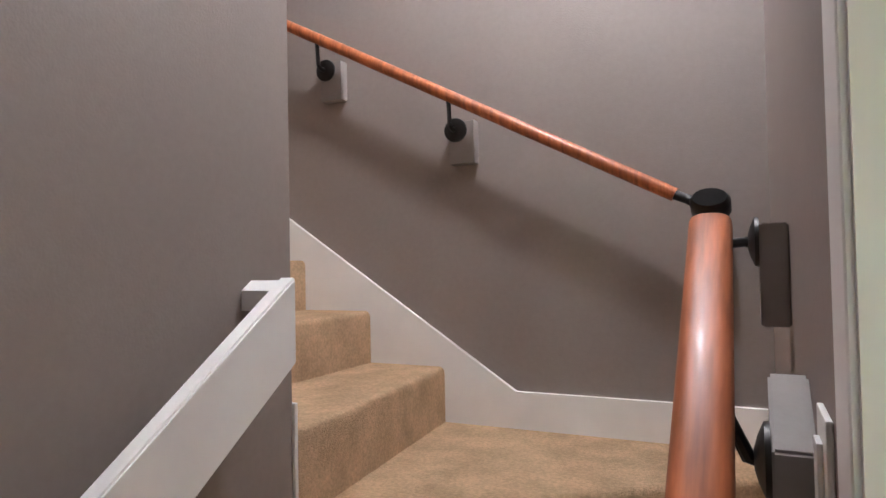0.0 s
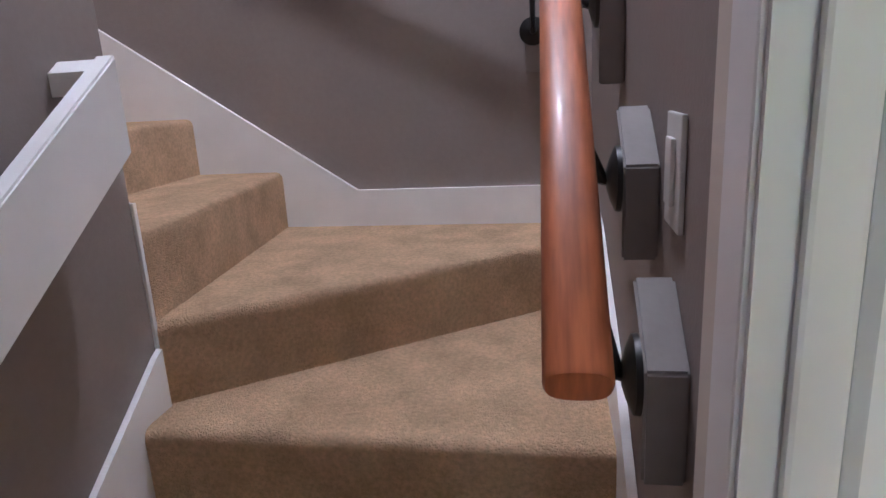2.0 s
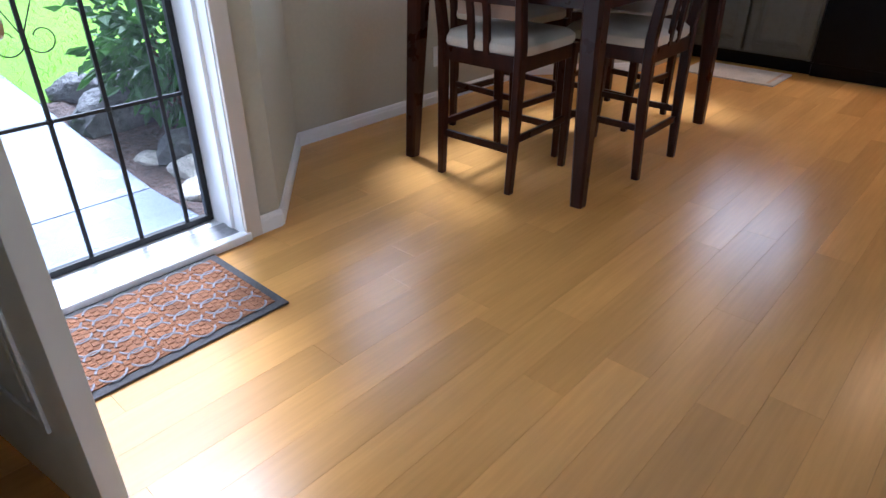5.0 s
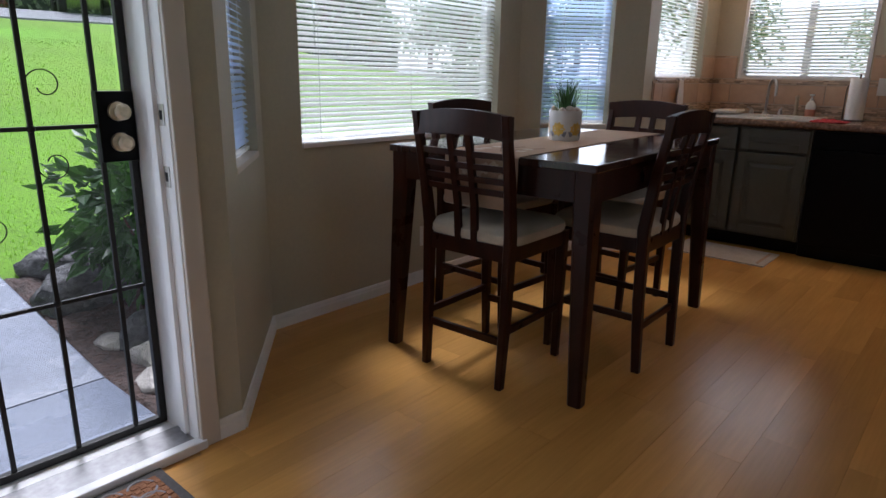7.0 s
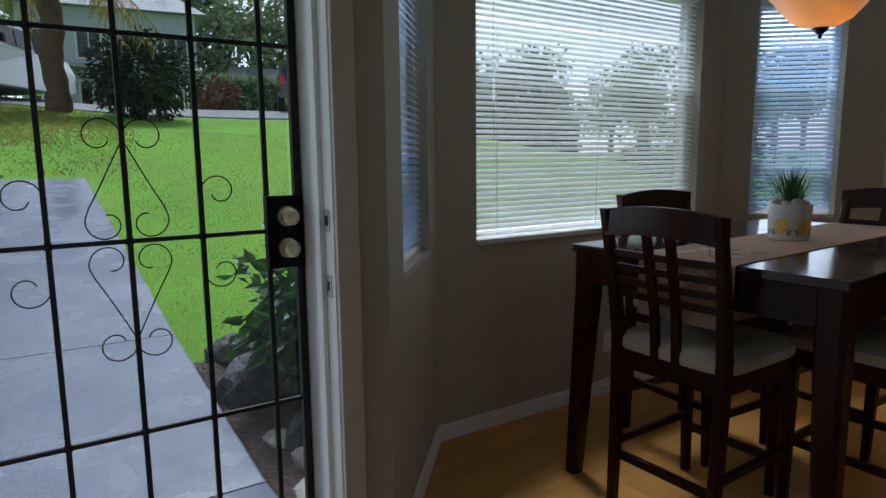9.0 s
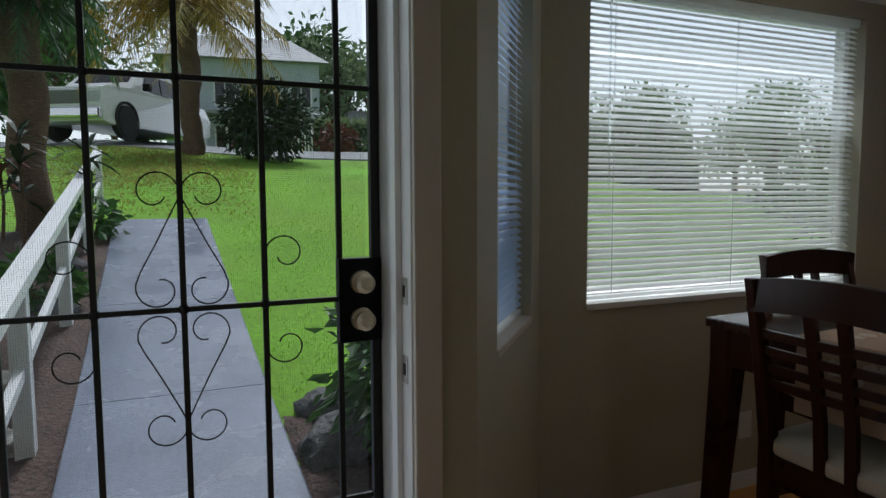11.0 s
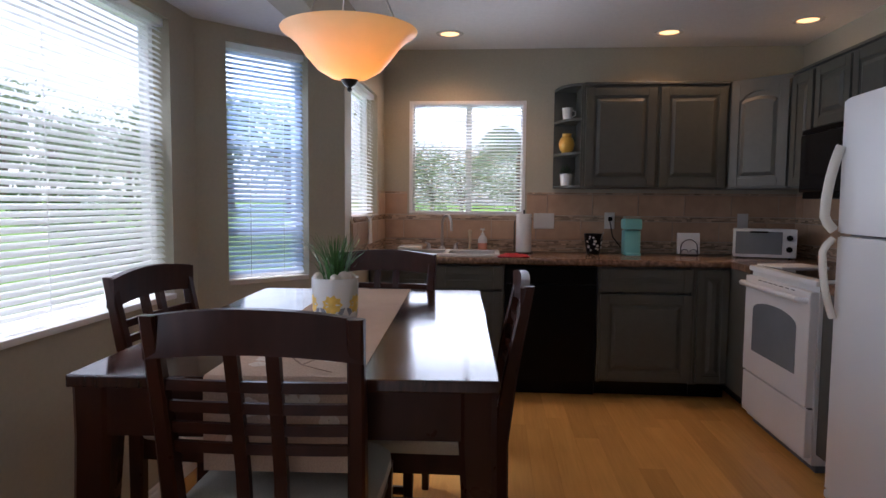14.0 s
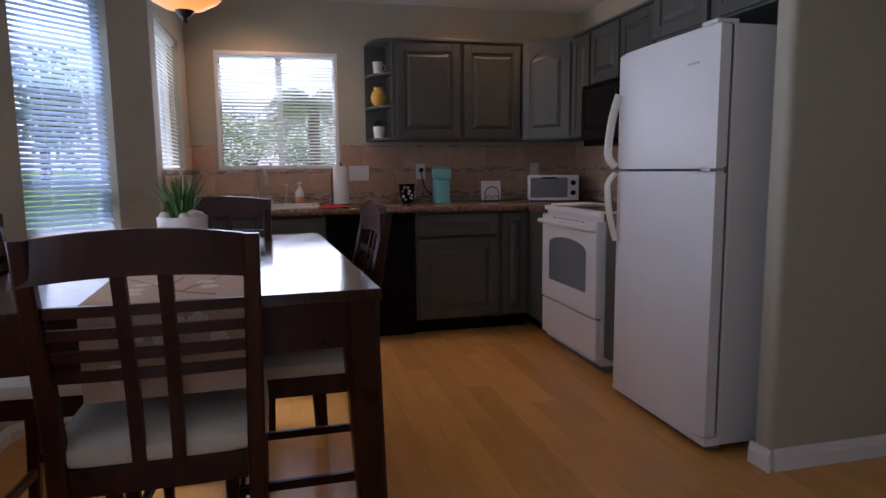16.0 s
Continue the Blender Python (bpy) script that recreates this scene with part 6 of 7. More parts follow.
def rock(x, y, r, mat, flat=0.7):
    o = thing("garden_rock", "dark wet lava rock in the bed" if mat == "rock" else "pale weathered rock edging the walk", "rock", pose(x, y, land(x, y) + r * flat * 0.35, 0, 0, random.uniform(0, 360)), "garden rocks")
    bm = bmesh.new()
    bmesh.ops.create_icosphere(bm, subdivisions=3, radius=r)
    s = random.uniform(0, 50)
    for v in bm.verts:
        d_ = v.co.normalized()
        v.co *= 1 + 0.28 * noise.noise(d_ * 1.6 + Vector((s, 0, 0))) + 0.12 * noise.noise(d_ * 4 + Vector((0, s, 0)))
        v.co.z *= flat
        v.co.x *= 1.25
    part("stone", bm, mat, o, "", True)


random.seed(21)
for x, y, r, mt in ((1.56, 2.52, 0.10, "palerock"), (1.50, 2.78, 0.09, "palerock"), (1.60, 3.02, 0.11, "palerock"), (1.53, 3.3, 0.08, "palerock"), (1.72, 3.25, 0.16, "rock"), (1.62, 3.85, 0.20, "rock"), (1.98, 4.15, 0.22, "rock"), (1.6, 4.25, 0.15, "rock"), (2.3, 3.0, 0.18, "rock"), (-0.25, 3.6, 0.16, "rock"), (-0.45, 4.3, 0.14, "rock"), (0.05, 4.3, 0.13, "palerock"), (-0.05, 5.0, 0.12, "palerock"), (0.02, 6.3, 0.13, "rock"), (-0.05, 7.6, 0.15, "rock")):
    rock(x, y, r, mt)


def leaves(bm, c, radii, n, size, hollow=0.35, seed=0, droop=0.3):
    """Many small pointed leaves scattered through an uneven crown."""
    rnd = random.Random(seed)
    c = Vector(c)
    for _ in range(n):
        d_ = Vector((rnd.gauss(0, 1), rnd.gauss(0, 1), rnd.gauss(0, 1))).normalized()
        f = (hollow + (1 - hollow) * rnd.random()) * (1 + 0.35 * noise.noise(d_ * 2.2 + Vector((seed, 0, 0))))
        p = c + Vector((d_.x * radii[0], d_.y * radii[1], d_.z * radii[2])) * f
        out = (d_ + Vector((rnd.gauss(0, 0.5), rnd.gauss(0, 0.5), rnd.gauss(0, 0.4) - droop))).normalized()
        sd = out.cross(Vector((rnd.gauss(0, 1), rnd.gauss(0, 1), rnd.gauss(0, 1)))).normalized()
        s = size * rnd.uniform(0.6, 1.3)
        nrm = out.cross(sd) * (0.12 * s)
        vs = [bm.verts.new(q) for q in (p, p + out * s * 0.45 + sd * s * 0.24 - nrm, p + out * s, p + out * s * 0.45 - sd * s * 0.24 - nrm)]
        bm.faces.new(vs)


def shrub(name, label, c, radii, n, size, mat, seed, group=""):
    g = land(c[0], c[1])
    o = thing(name, label, "shrub", pose(c[0], c[1], g), group)
    bm = bmesh.new()
    rnd = random.Random(seed)
    for k in range(6):
        a = k * 1.05 + rnd.random()
        tube(bm, [(0, 0, -0.03), (0.3 * radii[0] * math.cos(a), 0.3 * radii[1] * math.sin(a), c[2] * 0.6), (0.65 * radii[0] * math.cos(a), 0.65 * radii[1] * math.sin(a), c[2] * 1.1)], [0.03 * radii[0] + 0.006, 0.02 * radii[0] + 0.004, 0.004], 6)
    part("stems", bm, "bark", o)
    bm = bmesh.new()
    leaves(bm, (0, 0, c[2]), radii, n, size, seed=seed)
    tagged(part("foliage", bm, mat, o), kind="stuff")
    return o


shrub("garden_shrub", "leafy green garden shrub beside the walk", (1.93, 3.62, 0.50), (0.46, 0.5, 0.45), 1500, 0.11, "leaf", 3)
shrub("garden_shrub", "leafy green garden shrub under the bay window", (2.75, 3.75, 0.38), (0.5, 0.4, 0.36), 800, 0.1, "leaf", 5)
shrub("round_shrub", "large dark round shrub on the lawn edge", (3.1, 17.4, 1.0), (1.15, 1.1, 1.02), 3800, 0.17, "darkleaf", 7)
shrub("low_plant", "low green plant by the railing", (0.0, 8.9, 0.22), (0.35, 0.4, 0.25), 300, 0.14, "leaf", 9)
shrub("low_plant", "low green plant by the railing", (-0.1, 6.6, 0.2), (0.3, 0.4, 0.25), 260, 0.14, "leaf", 10)
shrub("red_shrub", "red-leaved shrub beside the hedge", (7.2, 27.0, 0.75), (1.0, 0.8, 0.7), 700, 0.2, "redleaf", 12)
shrub("red_shrub", "low reddish shrubs before the pale house", (4.6, 27.5, 0.5), (1.6, 0.6, 0.4), 500, 0.2, "redleaf", 13)


def ti_plant(x, y, h, seed, mat="redleaf"):
    rnd = random.Random(seed)
    o = thing("ti_plant", "reddish long-leaved garden plant in the mulch bed", "plant", pose(x, y, land(x, y)), "ti plants")
    part("stem", tube(bmesh.new(), [(0, 0, -0.03), (0.03, 0.02, h * 0.5), (0.0, 0.03, h)], [0.02, 0.016, 0.01], 7), "bark", o, "", True)
    bm = bmesh.new()
    for k in range(34):
        a, e = rnd.uniform(0, 6.283), rnd.uniform(0.3, 1.6)
        L_, w = rnd.uniform(0.25, 0.45), rnd.uniform(0.03, 0.05)
        base = Vector((0.01, 0.02, h * rnd.uniform(0.55, 1.02)))
        o_ = Vector((math.cos(a), math.sin(a), 0))
        sd = Vector((-math.sin(a), math.cos(a), 0))
        prev = None
        for f in (0, 0.3, 0.65, 1.0):
            p = base + o_ * (L_ * math.sin(e) * f) + Vector((0, 0, L_ * (math.cos(e) * f - 0.45 * f * f)))
            ww = w * (0.3 + 2.2 * f - 2.45 * f * f) + 0.001
            cur = (bm.verts.new(p - sd * ww), bm.verts.new(p + sd * ww))
            if prev:
                bm.faces.new((prev[0], prev[1], cur[1], cur[0]))
            prev = cur
    tagged(part("foliage", bm, mat, o), kind="stuff")


for k, (x, y, h) in enumerate(((-0.55, 5.4, 1.25), (-0.9, 4.6, 0.9), (-0.35, 7.3, 1.3), (-1.2, 6.4, 1.5), (-0.8, 8.8, 0.9), (0.1, 7.9, 1.15))):
    ti_plant(x, y, h, 30 + k, "redleaf" if k not in (2, 5) else "darkleaf")


def palm(x, y, h, r, seed, label, mat="frond"):
    rnd = random.Random(seed)
    o = thing("palm_tree", label, "tree", pose(x, y, land(x, y)), "palm trees")
    bm = bmesh.new()
    pts = [(0.04 * math.sin(k), 0.03 * math.cos(k * 1.3), -0.1 + (h + 0.1) * k / 14) for k in range(15)]
    tube(bm, pts, [0.30 - 0.06 * min(1, k / 2) + (0.015 if k % 2 else -0.015) for k in range(15)] if r > 1.5 else [0.2] * 15, 12)
    part("trunk", bm, "bark", o, "", True)
    bm = bmesh.new()
    for k in range(44):
        a = rnd.uniform(0, 6.283)
        e = rnd.uniform(-0.5, 1.25)
        spine = []
        for j in range(9):
            f = j / 8
            rad = r * (f * math.cos(e * 0.6))
            spine.append(Vector((math.cos(a) * rad, math.sin(a) * rad, h + r * (0.75 * math.sin(e) * f - 0.62 * f * f))))
        tube(bm, spine, [0.03 * (1 - 0.8 * j / 8) for j in range(9)], 4)
        for j in range(1, 9):
            for s in (-1, 1):
                for q in (0.0, 0.25, 0.5, 0.75):
                    p = spine[j - 1].lerp(spine[j], q)
                    d_ = (spine[j] - spine[j - 1]).normalized()
                    sd = Vector((-math.sin(a), math.cos(a), 0)) * s
                    L_ = r * 0.26 * (1 - 0.6 * abs(j / 8 - 0.4))
                    tip = p + (sd * rnd.uniform(0.4, 0.9) + d_ * rnd.uniform(0.4, 0.8) + Vector((0, 0, -rnd.uniform(0.5, 1.1)))).normalized() * L_ * rnd.uniform(0.9, 1.5)
                    wv = d_ * 0.024
                    bm.faces.new([bm.verts.new(v) for v in (p - wv, p + wv, tip)])
    tagged(part("crown", bm, mat, o, "drooping yellow-green fronds"), kind="stuff")


palm(1.38, 17.9, 3.6, 2.5, 41, "palm tree with brown trunk and drooping yellow fronds")
palm(-0.62, 9.4, 2.7, 1.0, 42, "small shaggy palm behind the mulch bed", "leaf")
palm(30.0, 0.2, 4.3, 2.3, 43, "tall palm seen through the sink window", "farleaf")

# white railing along the walk
rl = thing("garden_railing", "white painted two-rail railing along the walk", "railing")
gz = lambda y: -0.10 + 2.36 * max(0, (y - 3.3) / 15.0)
rail_x = lambda y: 0.20 - 0.034 * (y - 4.0)
for y in (2.6, 4.2, 6.0, 8.2, 10.4):
    part("post", B(rail_x(y) - 0.04, rail_x(y) + 0.04, y - 0.04, y + 0.04, gz(y) - 0.05, gz(y) + 0.80, 0.006), "fence", rl)
for dz0, dz1, hw in ((0.80, 0.86, 0.05), (0.40, 0.45, 0.02)):
    bm = loft(bmesh.new(), [[(rail_x(y) - hw, y, gz(y) + dz0), (rail_x(y) + hw, y, gz(y) + dz0), (rail_x(y) + hw, y, gz(y) + dz1), (rail_x(y) - hw, y, gz(y) + dz1)] for y in (2.5, 3.3, 10.45)])
    part("rail", bm, "fence", rl)

# driveway, road and what stands there
bm = bmesh.new()
def road_ring(x):
    y0 = 18.6 + 0.10 * max(0, x)
    near, far = land(x, y0) + 0.05, land(x, y0 + 4.0) + 0.05
    return [(x, y0, near - 0.3), (x, y0, near), (x, y0 + 4.0, far), (x, y0 + 4.0, far - 0.3)]


loft(bm, [road_ring(x) for x in [-60, -20] + [-12 + 1.5 * k for k in range(26)] + [30, 60]])
tagged(part("road", bm, "asphalt"), "pale wet concrete driveway across the lawn", "road", kind="structure")


def wheel(parent, x, y, z, r, w=0.24):
    t = part("wheel", lathe(bmesh.new(), [(r * 0.6, -w / 2), (r * 0.93, -w / 2), (r, -w / 2 + 0.03), (r, w / 2 - 0.03), (r * 0.93, w / 2), (r * 0.6, w / 2)], 26), "tyre", parent, "", True, pose(x, y, z, 90))
    part("rim", lathe(bmesh.new(), [(0.001, -w * 0.42), (r * 0.2, -w * 0.46), (r * 0.58, -w * 0.3), (r * 0.62, -w * 0.48), (r * 0.62, w * 0.48), (r * 0.58, w * 0.3), (0.001, w * 0.4)], 20), "chrome", t, "", True)


def car_body(bm, side, half, z):
    """side: outline of (along, up); half: half width below the waist line z, tucked in above it."""
    rows = []
    for f in (-1, -0.92, 0.92, 1):
        ring = []
        for x, zz in side:
            tuck = 1.0 if zz < z else 0.84
            inset = 0.03 if abs(f) == 1 else 0
            ring.append((x, f * half * tuck, zz - (inset if zz > z else -inset * 0.3)))
        rows.append(ring)
    return loft(bm, rows)


tk = thing("pickup_truck", "white crew-cab pickup truck parked by the lawn", "truck", pose(-0.1, 21.0, land(-0.1, 20.4) + 0.06, 0, 0, 241))
side = [(-2.75, 0.42), (-2.3, 0.32), (2.4, 0.28), (2.72, 0.34), (2.8, 0.75), (2.74, 1.12), (2.5, 1.2), (1.55, 1.27), (0.85, 1.86), (-0.75, 1.9), (-1.0, 1.32), (-2.72, 1.3), (-2.8, 0.9)]
part("body", car_body(bmesh.new(), side, 0.98, 1.3), "carwhite", tk)
for s in (-1, 1):
    for x0, x1 in ((0.05, 0.95), (-0.72, -0.02)):
        bm = loft(bmesh.new(), [[(x0, s * 0.90, 1.34), (x1, s * 0.90, 1.34), (min(x1, 0.62), s * 0.846, 1.78), (x0, s * 0.846, 1.78)], [(x0, s * 0.93, 1.34), (x1, s * 0.93, 1.34), (min(x1, 0.62), s * 0.87, 1.78), (x0, s * 0.87, 1.78)]])
        part("side_window", bm, "blackglass", tk)
    for x in (-1.75, 1.75):
        wheel(tk, x, s * 0.90, 0.40, 0.42)
        part("wheel_arch", lathe(bmesh.new(), [(0.44, -0.03), (0.5, -0.03), (0.5, 0.03), (0.44, 0.03)], 24, closed=False), "tyre", tk, "", True, pose(x, s * 0.97, 0.42, 90))
    part("mirror", B(0.85, 1.0, s * 1.06 - 0.1, s * 1.06 + 0.1, 1.3, 1.5, 0.03), "black", tk)
    part("door_handle", B(-0.35, -0.2, s * 0.985 - 0.012, s * 0.985 + 0.012, 1.18, 1.21, 0.004), "chrome", tk)
part("windscreen", loft(bmesh.new(), [[(1.5, -0.78, 1.24), (1.5, 0.78, 1.24), (0.9, 0.7, 1.82), (0.9, -0.7, 1.82)], [(1.54, -0.78, 1.24), (1.54, 0.78, 1.24), (0.94, 0.7, 1.84), (0.94, -0.7, 1.84)]]), "blackglass", tk)
part("bumper", B(2.72, 2.92, -0.97, 0.97, 0.40, 0.66, 0.05), "chrome", tk)
part("grille", B(2.74, 2.83, -0.55, 0.55, 0.74, 1.06, 0.03), "seal", tk, "dark slotted grille")
for s in (-1, 1):
    part("headlight", B(2.7, 2.82, s * 0.76 - 0.17, s * 0.76 + 0.17, 0.78, 1.02, 0.04), "jar", tk)
part("rear_bumper", B(-2.95, -2.76, -0.95, 0.95, 0.55, 0.75, 0.04), "seal", tk)

sv2 = thing("suv", "dark blue-black SUV with a rear spare wheel", "car", pose(9.9, 25.2, land(9.9, 25.2), 0, 0, 75))
side = [(-2.0, 0.5), (2.1, 0.45), (2.15, 0.85), (1.1, 1.02), (0.55, 1.62), (-1.85, 1.68), (-2.0, 1.1)]
part("body", car_body(bmesh.new(), side, 0.9, 1.1), "cardark", sv2)
part("rear_window", B(-2.02, -1.9, -0.62, 0.62, 1.14, 1.56, 0.03), "blackglass", sv2)
wt = part("spare_wheel", lathe(bmesh.new(), [(0.001, -0.1), (0.33, -0.1), (0.36, -0.07), (0.36, 0.07), (0.33, 0.1), (0.001, 0.1)], 26), "tyre", sv2, "", True, pose(-2.12, -0.05, 0.98, 0, 90, 0))
part("spare_rim", lathe(bmesh.new(), [(0.001, -0.125), (0.06, -0.13), (0.2, -0.11), (0.24, -0.105), (0.24, -0.1)], 10), "chrome", wt)
for s in (-1, 1):
    part("tail_light", B(-2.06, -1.96, s * 0.78 - 0.1, s * 0.78 + 0.1, 0.95, 1.3, 0.03), "lights", sv2, "red tail light")
    for x in (-1.3, 1.35):
        wheel(sv2, x, s * 0.8, 0.36, 0.36)
part("number_plate", B(-2.04, -1.99, -0.7, -0.4, 0.62, 0.76), "plastic", sv2)


def house(x, y, w, d_, h, rh, rot, label, wallmat="siding", wins=3, floors=2):
    o = thing("house", label, "house", pose(x, y, land(x, y) - 0.1, 0, 0, rot))
    part("wall", B(-w / 2, w / 2, -d_ / 2, d_ / 2, 0, h), wallmat, o)
    bm = loft(bmesh.new(), [[(-w / 2 - 0.5, s * (d_ / 2 + 0.5), h - 0.1), (w / 2 + 0.5, s * (d_ / 2 + 0.5), h - 0.1), (w / 2 - 1.2, s * 0.01, h + rh), (-w / 2 + 1.2, s * 0.01, h + rh)] for s in (-1, 1)])
    part("roof", bm, "roof", o, "grey pitched roof")
    for f in range(floors):
        z = 0.8 + 2.2 * f
        for k in range(wins):
            cx = -w / 2 + w * (k + 0.5) / wins
            wn_ = part("window", B(cx - 0.55, cx + 0.55, -d_ / 2 - 0.05, -d_ / 2 + 0.02, z, z + 1.25), "fence", o)
            part("pane", B(cx - 0.46, cx - 0.03, -d_ / 2 - 0.07, -d_ / 2 - 0.03, z + 0.08, z + 1.17), "blackglass", wn_)
            part("pane", B(cx + 0.03, cx + 0.46, -d_ / 2 - 0.07, -d_ / 2 - 0.03, z + 0.08, z + 1.17), "blackglass", wn_)
    for k in range(int(h / 0.24)):
        part("siding_board", B(-w / 2 - 0.004, w / 2 + 0.004, -d_ / 2 - 0.02, -d_ / 2, k * 0.24 + 0.01, k * 0.24 + 0.22), wallmat, o)
    return o


hs = house(4.8, 38.0, 7.4, 7.0, 5.4, 1.8, -6, "pale blue two-storey house behind the lawn", wins=4)
for k in range(5):
    part("porch_post", B(-3.9 + k * 1.0, -3.8 + k * 1.0, -4.5, -4.4, 0, 2.5), "fence", hs, "white porch post")
part("porch_roof", B(-4.2, 0.6, -4.8, -3.5, 2.5, 2.65), "roof", hs)
house(15.0, 42.0, 9.0, 7.0, 2.8, 2.0, 4, "grey-roofed low house beyond the hedge", wins=3, floors=1)
pr = thing("patio_parasol", "large grey-mauve patio parasol beyond the hedge", "parasol", pose(7.0, 36.0, land(7, 36)))
part("pole", tube(bmesh.new(), [(0, 0, 0), (0, 0, 3.1)], 0.04, 8), "fence", pr)
part("canopy", lathe(bmesh.new(), [(1.7, 2.35), (1.0, 2.75), (0.05, 3.2), (0.05, 3.15), (1.0, 2.68), (1.66, 2.33)], 8, closed=False), "canvas", pr)


def hedge(x0, x1, y, h, seed):
    o = thing("hedge", "clipped green hedge along the far lawn", "hedge")
    bm = bmesh.new()
    rnd = random.Random(seed)
    g = land((x0 + x1) / 2, y)
    for _ in range(2600):
        p = Vector((rnd.uniform(x0, x1), y + rnd.choice([-0.6, -0.55, -0.5, 0.0]) + rnd.gauss(0, 0.08), g + h * (1 - rnd.random() ** 1.5)))
        if rnd.random() < 0.3:
            p.y, p.z = y + rnd.uniform(-0.6, 0.6), g + h + rnd.gauss(0, 0.05)
        d_ = Vector((rnd.gauss(0, 1), -abs(rnd.gauss(0, 1)), rnd.gauss(0, 1) + 0.3)).normalized()
        sd = d_.cross(Vector((rnd.gauss(0, 1), rnd.gauss(0, 1), 1))).normalized()
        s = rnd.uniform(0.18, 0.34)
        bm.faces.new([bm.verts.new(q) for q in (p, p + d_ * s * 0.5 + sd * s * 0.3, p + d_ * s, p + d_ * s * 0.5 - sd * s * 0.3)])
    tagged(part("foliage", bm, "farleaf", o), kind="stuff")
    # dark solid filler; its colour puts shade between the hedge leaves
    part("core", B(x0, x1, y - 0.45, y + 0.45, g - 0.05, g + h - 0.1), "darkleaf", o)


hedge(5.2, 16.5, 30.5, 1.9, 61)
hedge(16.5, 30.0, 30.5, 2.2, 62)
# low picket fence by the driveway
pf = thing("picket_fence", "short white picket fence by the driveway", "fence")
for k in range(9):
    part("picket", B(4.6 + k * 0.12, 4.65 + k * 0.12, 23.9, 23.93, land(5, 23.9) - 0.05, land(5, 23.9) + 0.8), "fence", pf)
part("fence_rail", B(4.55, 5.66, 23.93, 23.96, land(5, 23.9) + 0.6, land(5, 23.9) + 0.66), "fence", pf)

# trees beyond
random.seed(77)
tree_no = 0


def tree(x, y, h, r, mat="farleaf", n=1500):
    global tree_no
    tree_no += 1
    rnd = random.Random(500 + tree_no)
    o = thing("tree", "tall leafy green tree in the distance", "tree", pose(x, y, land(x, y) - 0.1), "distant trees")
    bm = bmesh.new()
    tube(bm, [(0, 0, 0), (0.1, 0.05, h * 0.3), (0.0, 0.1, h * 0.7)], [0.035 * h, 0.026 * h, 0.012 * h], 8)
    lobes = []
    for k in range(9):
        a = rnd.uniform(0, 6.283)
        q = Vector((r * 0.6 * math.cos(a) * rnd.uniform(0.3, 1), r * 0.6 * math.sin(a) * rnd.uniform(0.3, 1), h * rnd.uniform(0.35, 0.92)))
        lobes.append(q)
        tube(bm, [(0, 0, h * 0.3), q * 0.6 + Vector((0, 0, h * 0.12)), q], [0.014 * h, 0.01 * h, 0.004 * h], 5)
    part("trunk", bm, "bark", o)
    bm = bmesh.new()
    for k, q in enumerate(lobes):
        s = rnd.uniform(0.4, 0.62) * r
        leaves(bm, q, (s, s, s * 0.75), n // 9, 0.055 * h, 0.2, seed=900 + tree_no * 10 + k)
    tagged(part("crown", bm, mat, o), kind="stuff")


for k in range(14):
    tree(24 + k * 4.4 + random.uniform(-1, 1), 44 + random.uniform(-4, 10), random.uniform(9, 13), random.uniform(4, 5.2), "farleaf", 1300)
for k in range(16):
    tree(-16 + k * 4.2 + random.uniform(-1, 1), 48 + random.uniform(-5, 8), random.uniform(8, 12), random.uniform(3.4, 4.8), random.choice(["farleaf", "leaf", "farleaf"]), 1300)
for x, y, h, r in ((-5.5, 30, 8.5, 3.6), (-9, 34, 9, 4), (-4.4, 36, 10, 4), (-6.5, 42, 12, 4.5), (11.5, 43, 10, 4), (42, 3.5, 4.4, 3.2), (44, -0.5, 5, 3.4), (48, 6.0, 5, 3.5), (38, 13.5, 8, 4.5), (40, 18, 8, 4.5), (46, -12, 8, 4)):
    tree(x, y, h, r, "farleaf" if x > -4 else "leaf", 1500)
for k, (x, y) in enumerate(((17.5, 1.0), (18.5, 4.2), (9.0, 6.2), (12, 9.5))):
    shrub("side_shrub", "green shrub in the side garden", (x, y, 0.6), (0.9, 0.9, 0.6), 700, 0.16, "leaf", 80 + k, "side shrubs")

# grass blades where the lawn is seen close
random.seed(99)
bm = bmesh.new()
for k in range(26000):
    y = 3.0 + 12.0 * random.random() ** 1.7
    x = random.uniform(1.45, 9.0) if random.random() < 0.8 else random.uniform(0.2, 3.5)
    if 0.12 < x < 1.36 and y < 9.85 or (1.34 < x < 2.7 and y < 4.35):
        continue
    z = land(x, y) - 0.01
    h = random.uniform(0.02, 0.042)
    w = random.uniform(0.003, 0.006) * (1 + y / 14)
    a = random.uniform(0, 6.283)
    dx, dy = math.cos(a) * w, math.sin(a) * w
    bm.faces.new([bm.verts.new(q) for q in ((x - dx, y - dy, z), (x + dx, y + dy, z), (x + random.gauss(0, 0.015), y + random.gauss(0, 0.015), z + h))])
gr = part("grass", bm, "grass")
tagged(gr, "short bright green lawn grass", "grass", kind="stuff")

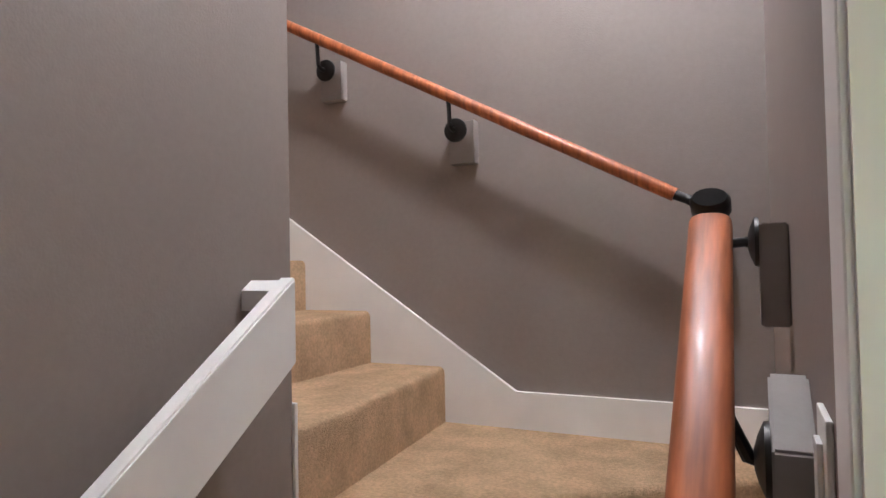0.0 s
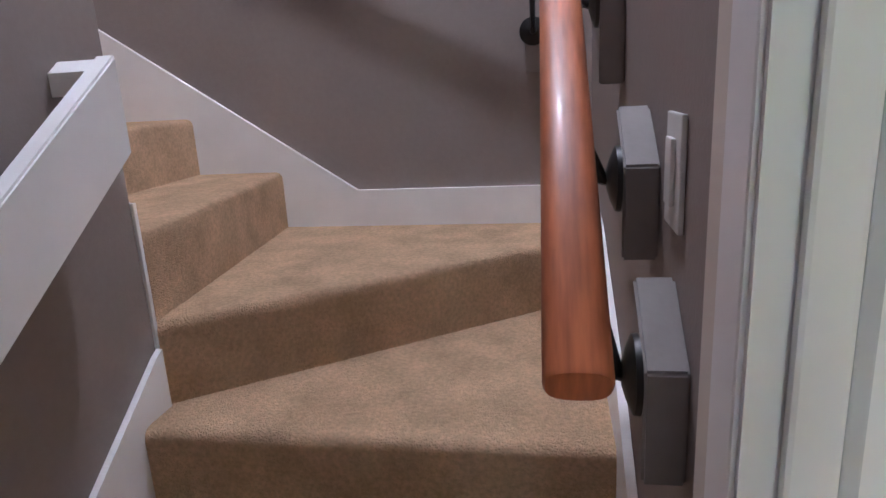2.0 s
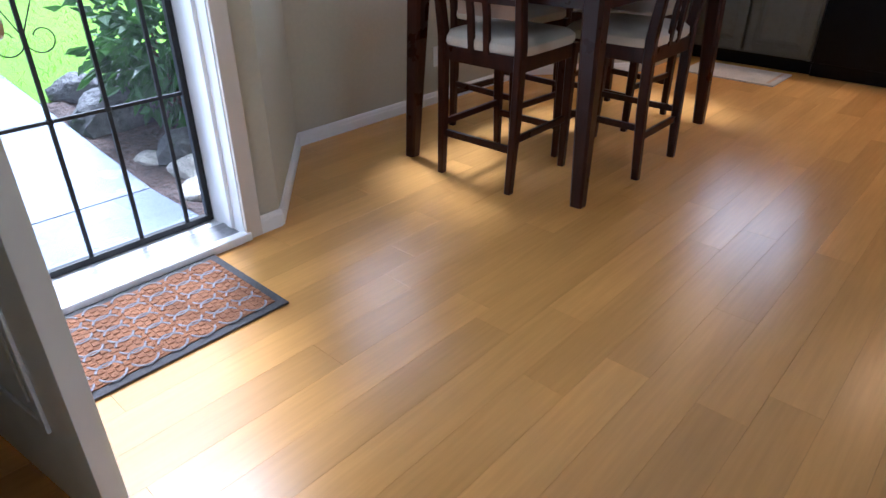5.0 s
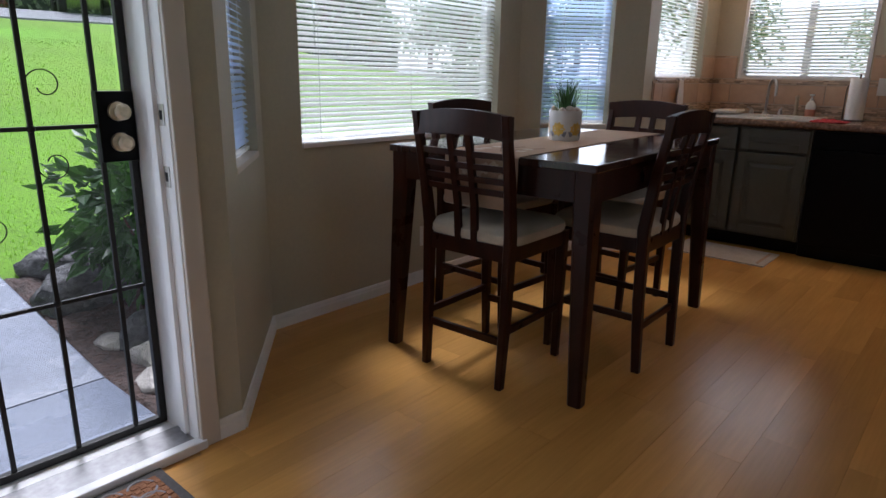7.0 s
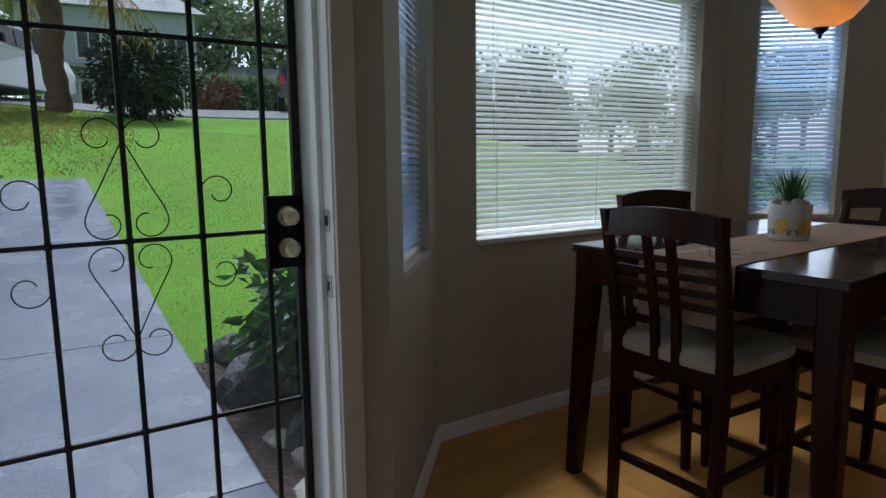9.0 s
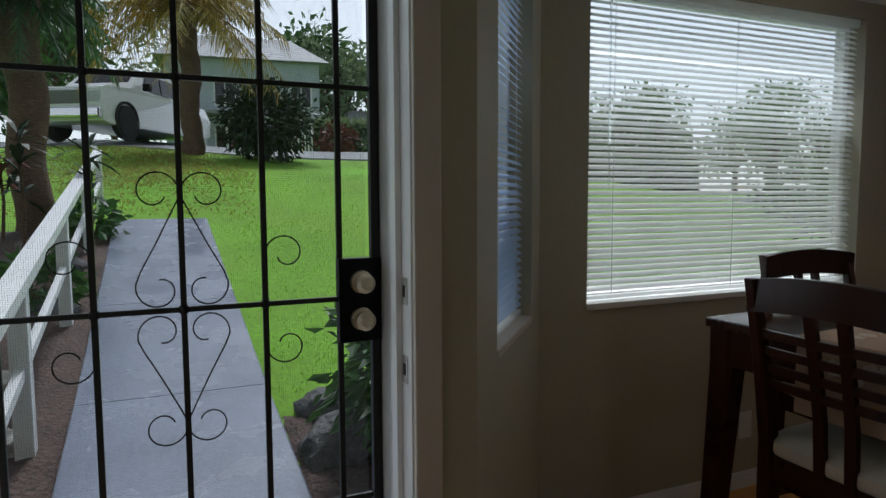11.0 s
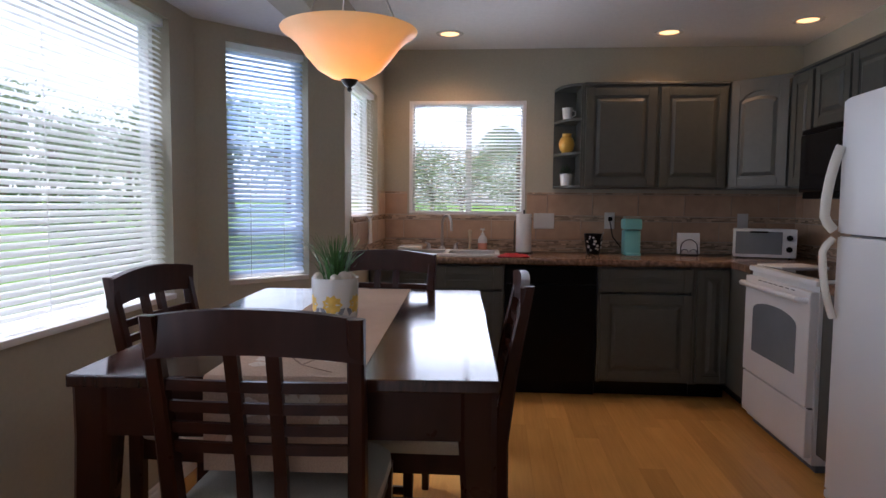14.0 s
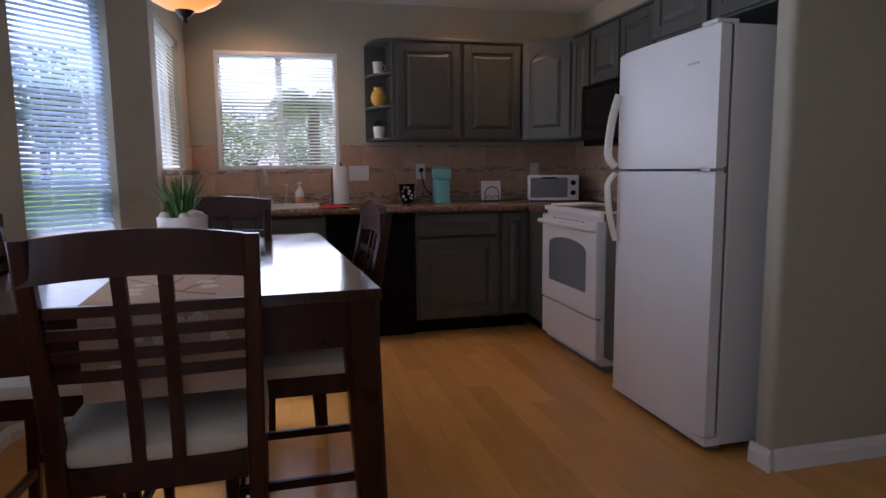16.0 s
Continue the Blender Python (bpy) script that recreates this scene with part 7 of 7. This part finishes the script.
bm = bmesh.new()
for k in range(9000):
    x, y = random.gauss(0.3, 1.3), random.uniform(10.2, 18.2)
    if x < -3 or x > 2.9 - 0.12 * (18 - y) or (y < 12 and random.random() < 0.5):
        continue
    z = land(x, y) - 0.01
    h = random.uniform(0.025, 0.06)
    dx = random.uniform(0.008, 0.018)
    bm.faces.new([bm.verts.new(q) for q in ((x - dx, y, z), (x + dx, y + random.gauss(0, 0.02), z), (x + random.gauss(0, 0.05), y + random.gauss(0, 0.04), z + h))])
tagged(part("grass", bm, "drygrass"), "rough brownish grass on the mound beyond the walk", "grass", kind="stuff")

# ---------------------------------------------------------------- floor planks, last
floor_ob = bpy.data.objects["floor"]
plank_mesh = {}
random.seed(3)
PW = 0.128
row, y = 0, -1.39
while y < 2.80:
    y1 = min(y + PW, 2.80)
    if y1 <= 2.12:
        lo, hi = 0.136, X_BACK - 0.002
    elif y < 2.2:
        lo, hi = 1.30, X_BACK - 0.002
    else:
        lo, hi = 1.36 + (y - 2.0) * 0.86, 4.70 - (y - 2.1)
    x = lo - random.uniform(0.0, 0.9)
    while x < hi:
        x1 = x + 1.02
        a, b = max(x, lo), min(x1, hi)
        if b - a > 0.03:
            key = (round(b - a, 2), round(y1 - y, 3))
            if key not in plank_mesh:
                w, d_ = b - a, y1 - y
                bm = B(-w / 2 + 0.0002, w / 2 - 0.0002, -d_ / 2 + 0.0002, d_ / 2 - 0.0002, -0.003, 0.0)
                for v in bm.verts:
                    if v.co.z > -0.001:
                        v.co.x *= 1 - 0.0003 / w
                        v.co.y *= 1 - 0.0003 / d_
                me = bpy.data.meshes.new("plank")
                bmesh.ops.recalc_face_normals(bm, faces=bm.faces)
                bm.to_mesh(me)
                bm.free()
                me.materials.append(M["plank"])
                plank_mesh[key] = me
            ob = new("plank", plank_mesh[key])
            ob.parent = floor_ob
            ob.location = ((a + b) / 2, (y + y1) / 2, 0)
        x = x1
    y = y1
    row += 1
bm = bmesh.new()
y = -6.48
while y < -1.40:
    x = 0.14 - random.uniform(0, 0.9)
    while x < X_BACK:
        a, b = max(x, 0.137), min(x + 1.02, X_BACK - 0.002)
        if b - a > 0.03:
            box(bm, a + 0.001, b - 0.001, y + 0.001, min(y + PW, -1.392) - 0.001, -0.003, 0.0)
        x += 1.02
    y += PW
tagged(part("far_planks", bm, "plank", floor_ob), kind="stuff")
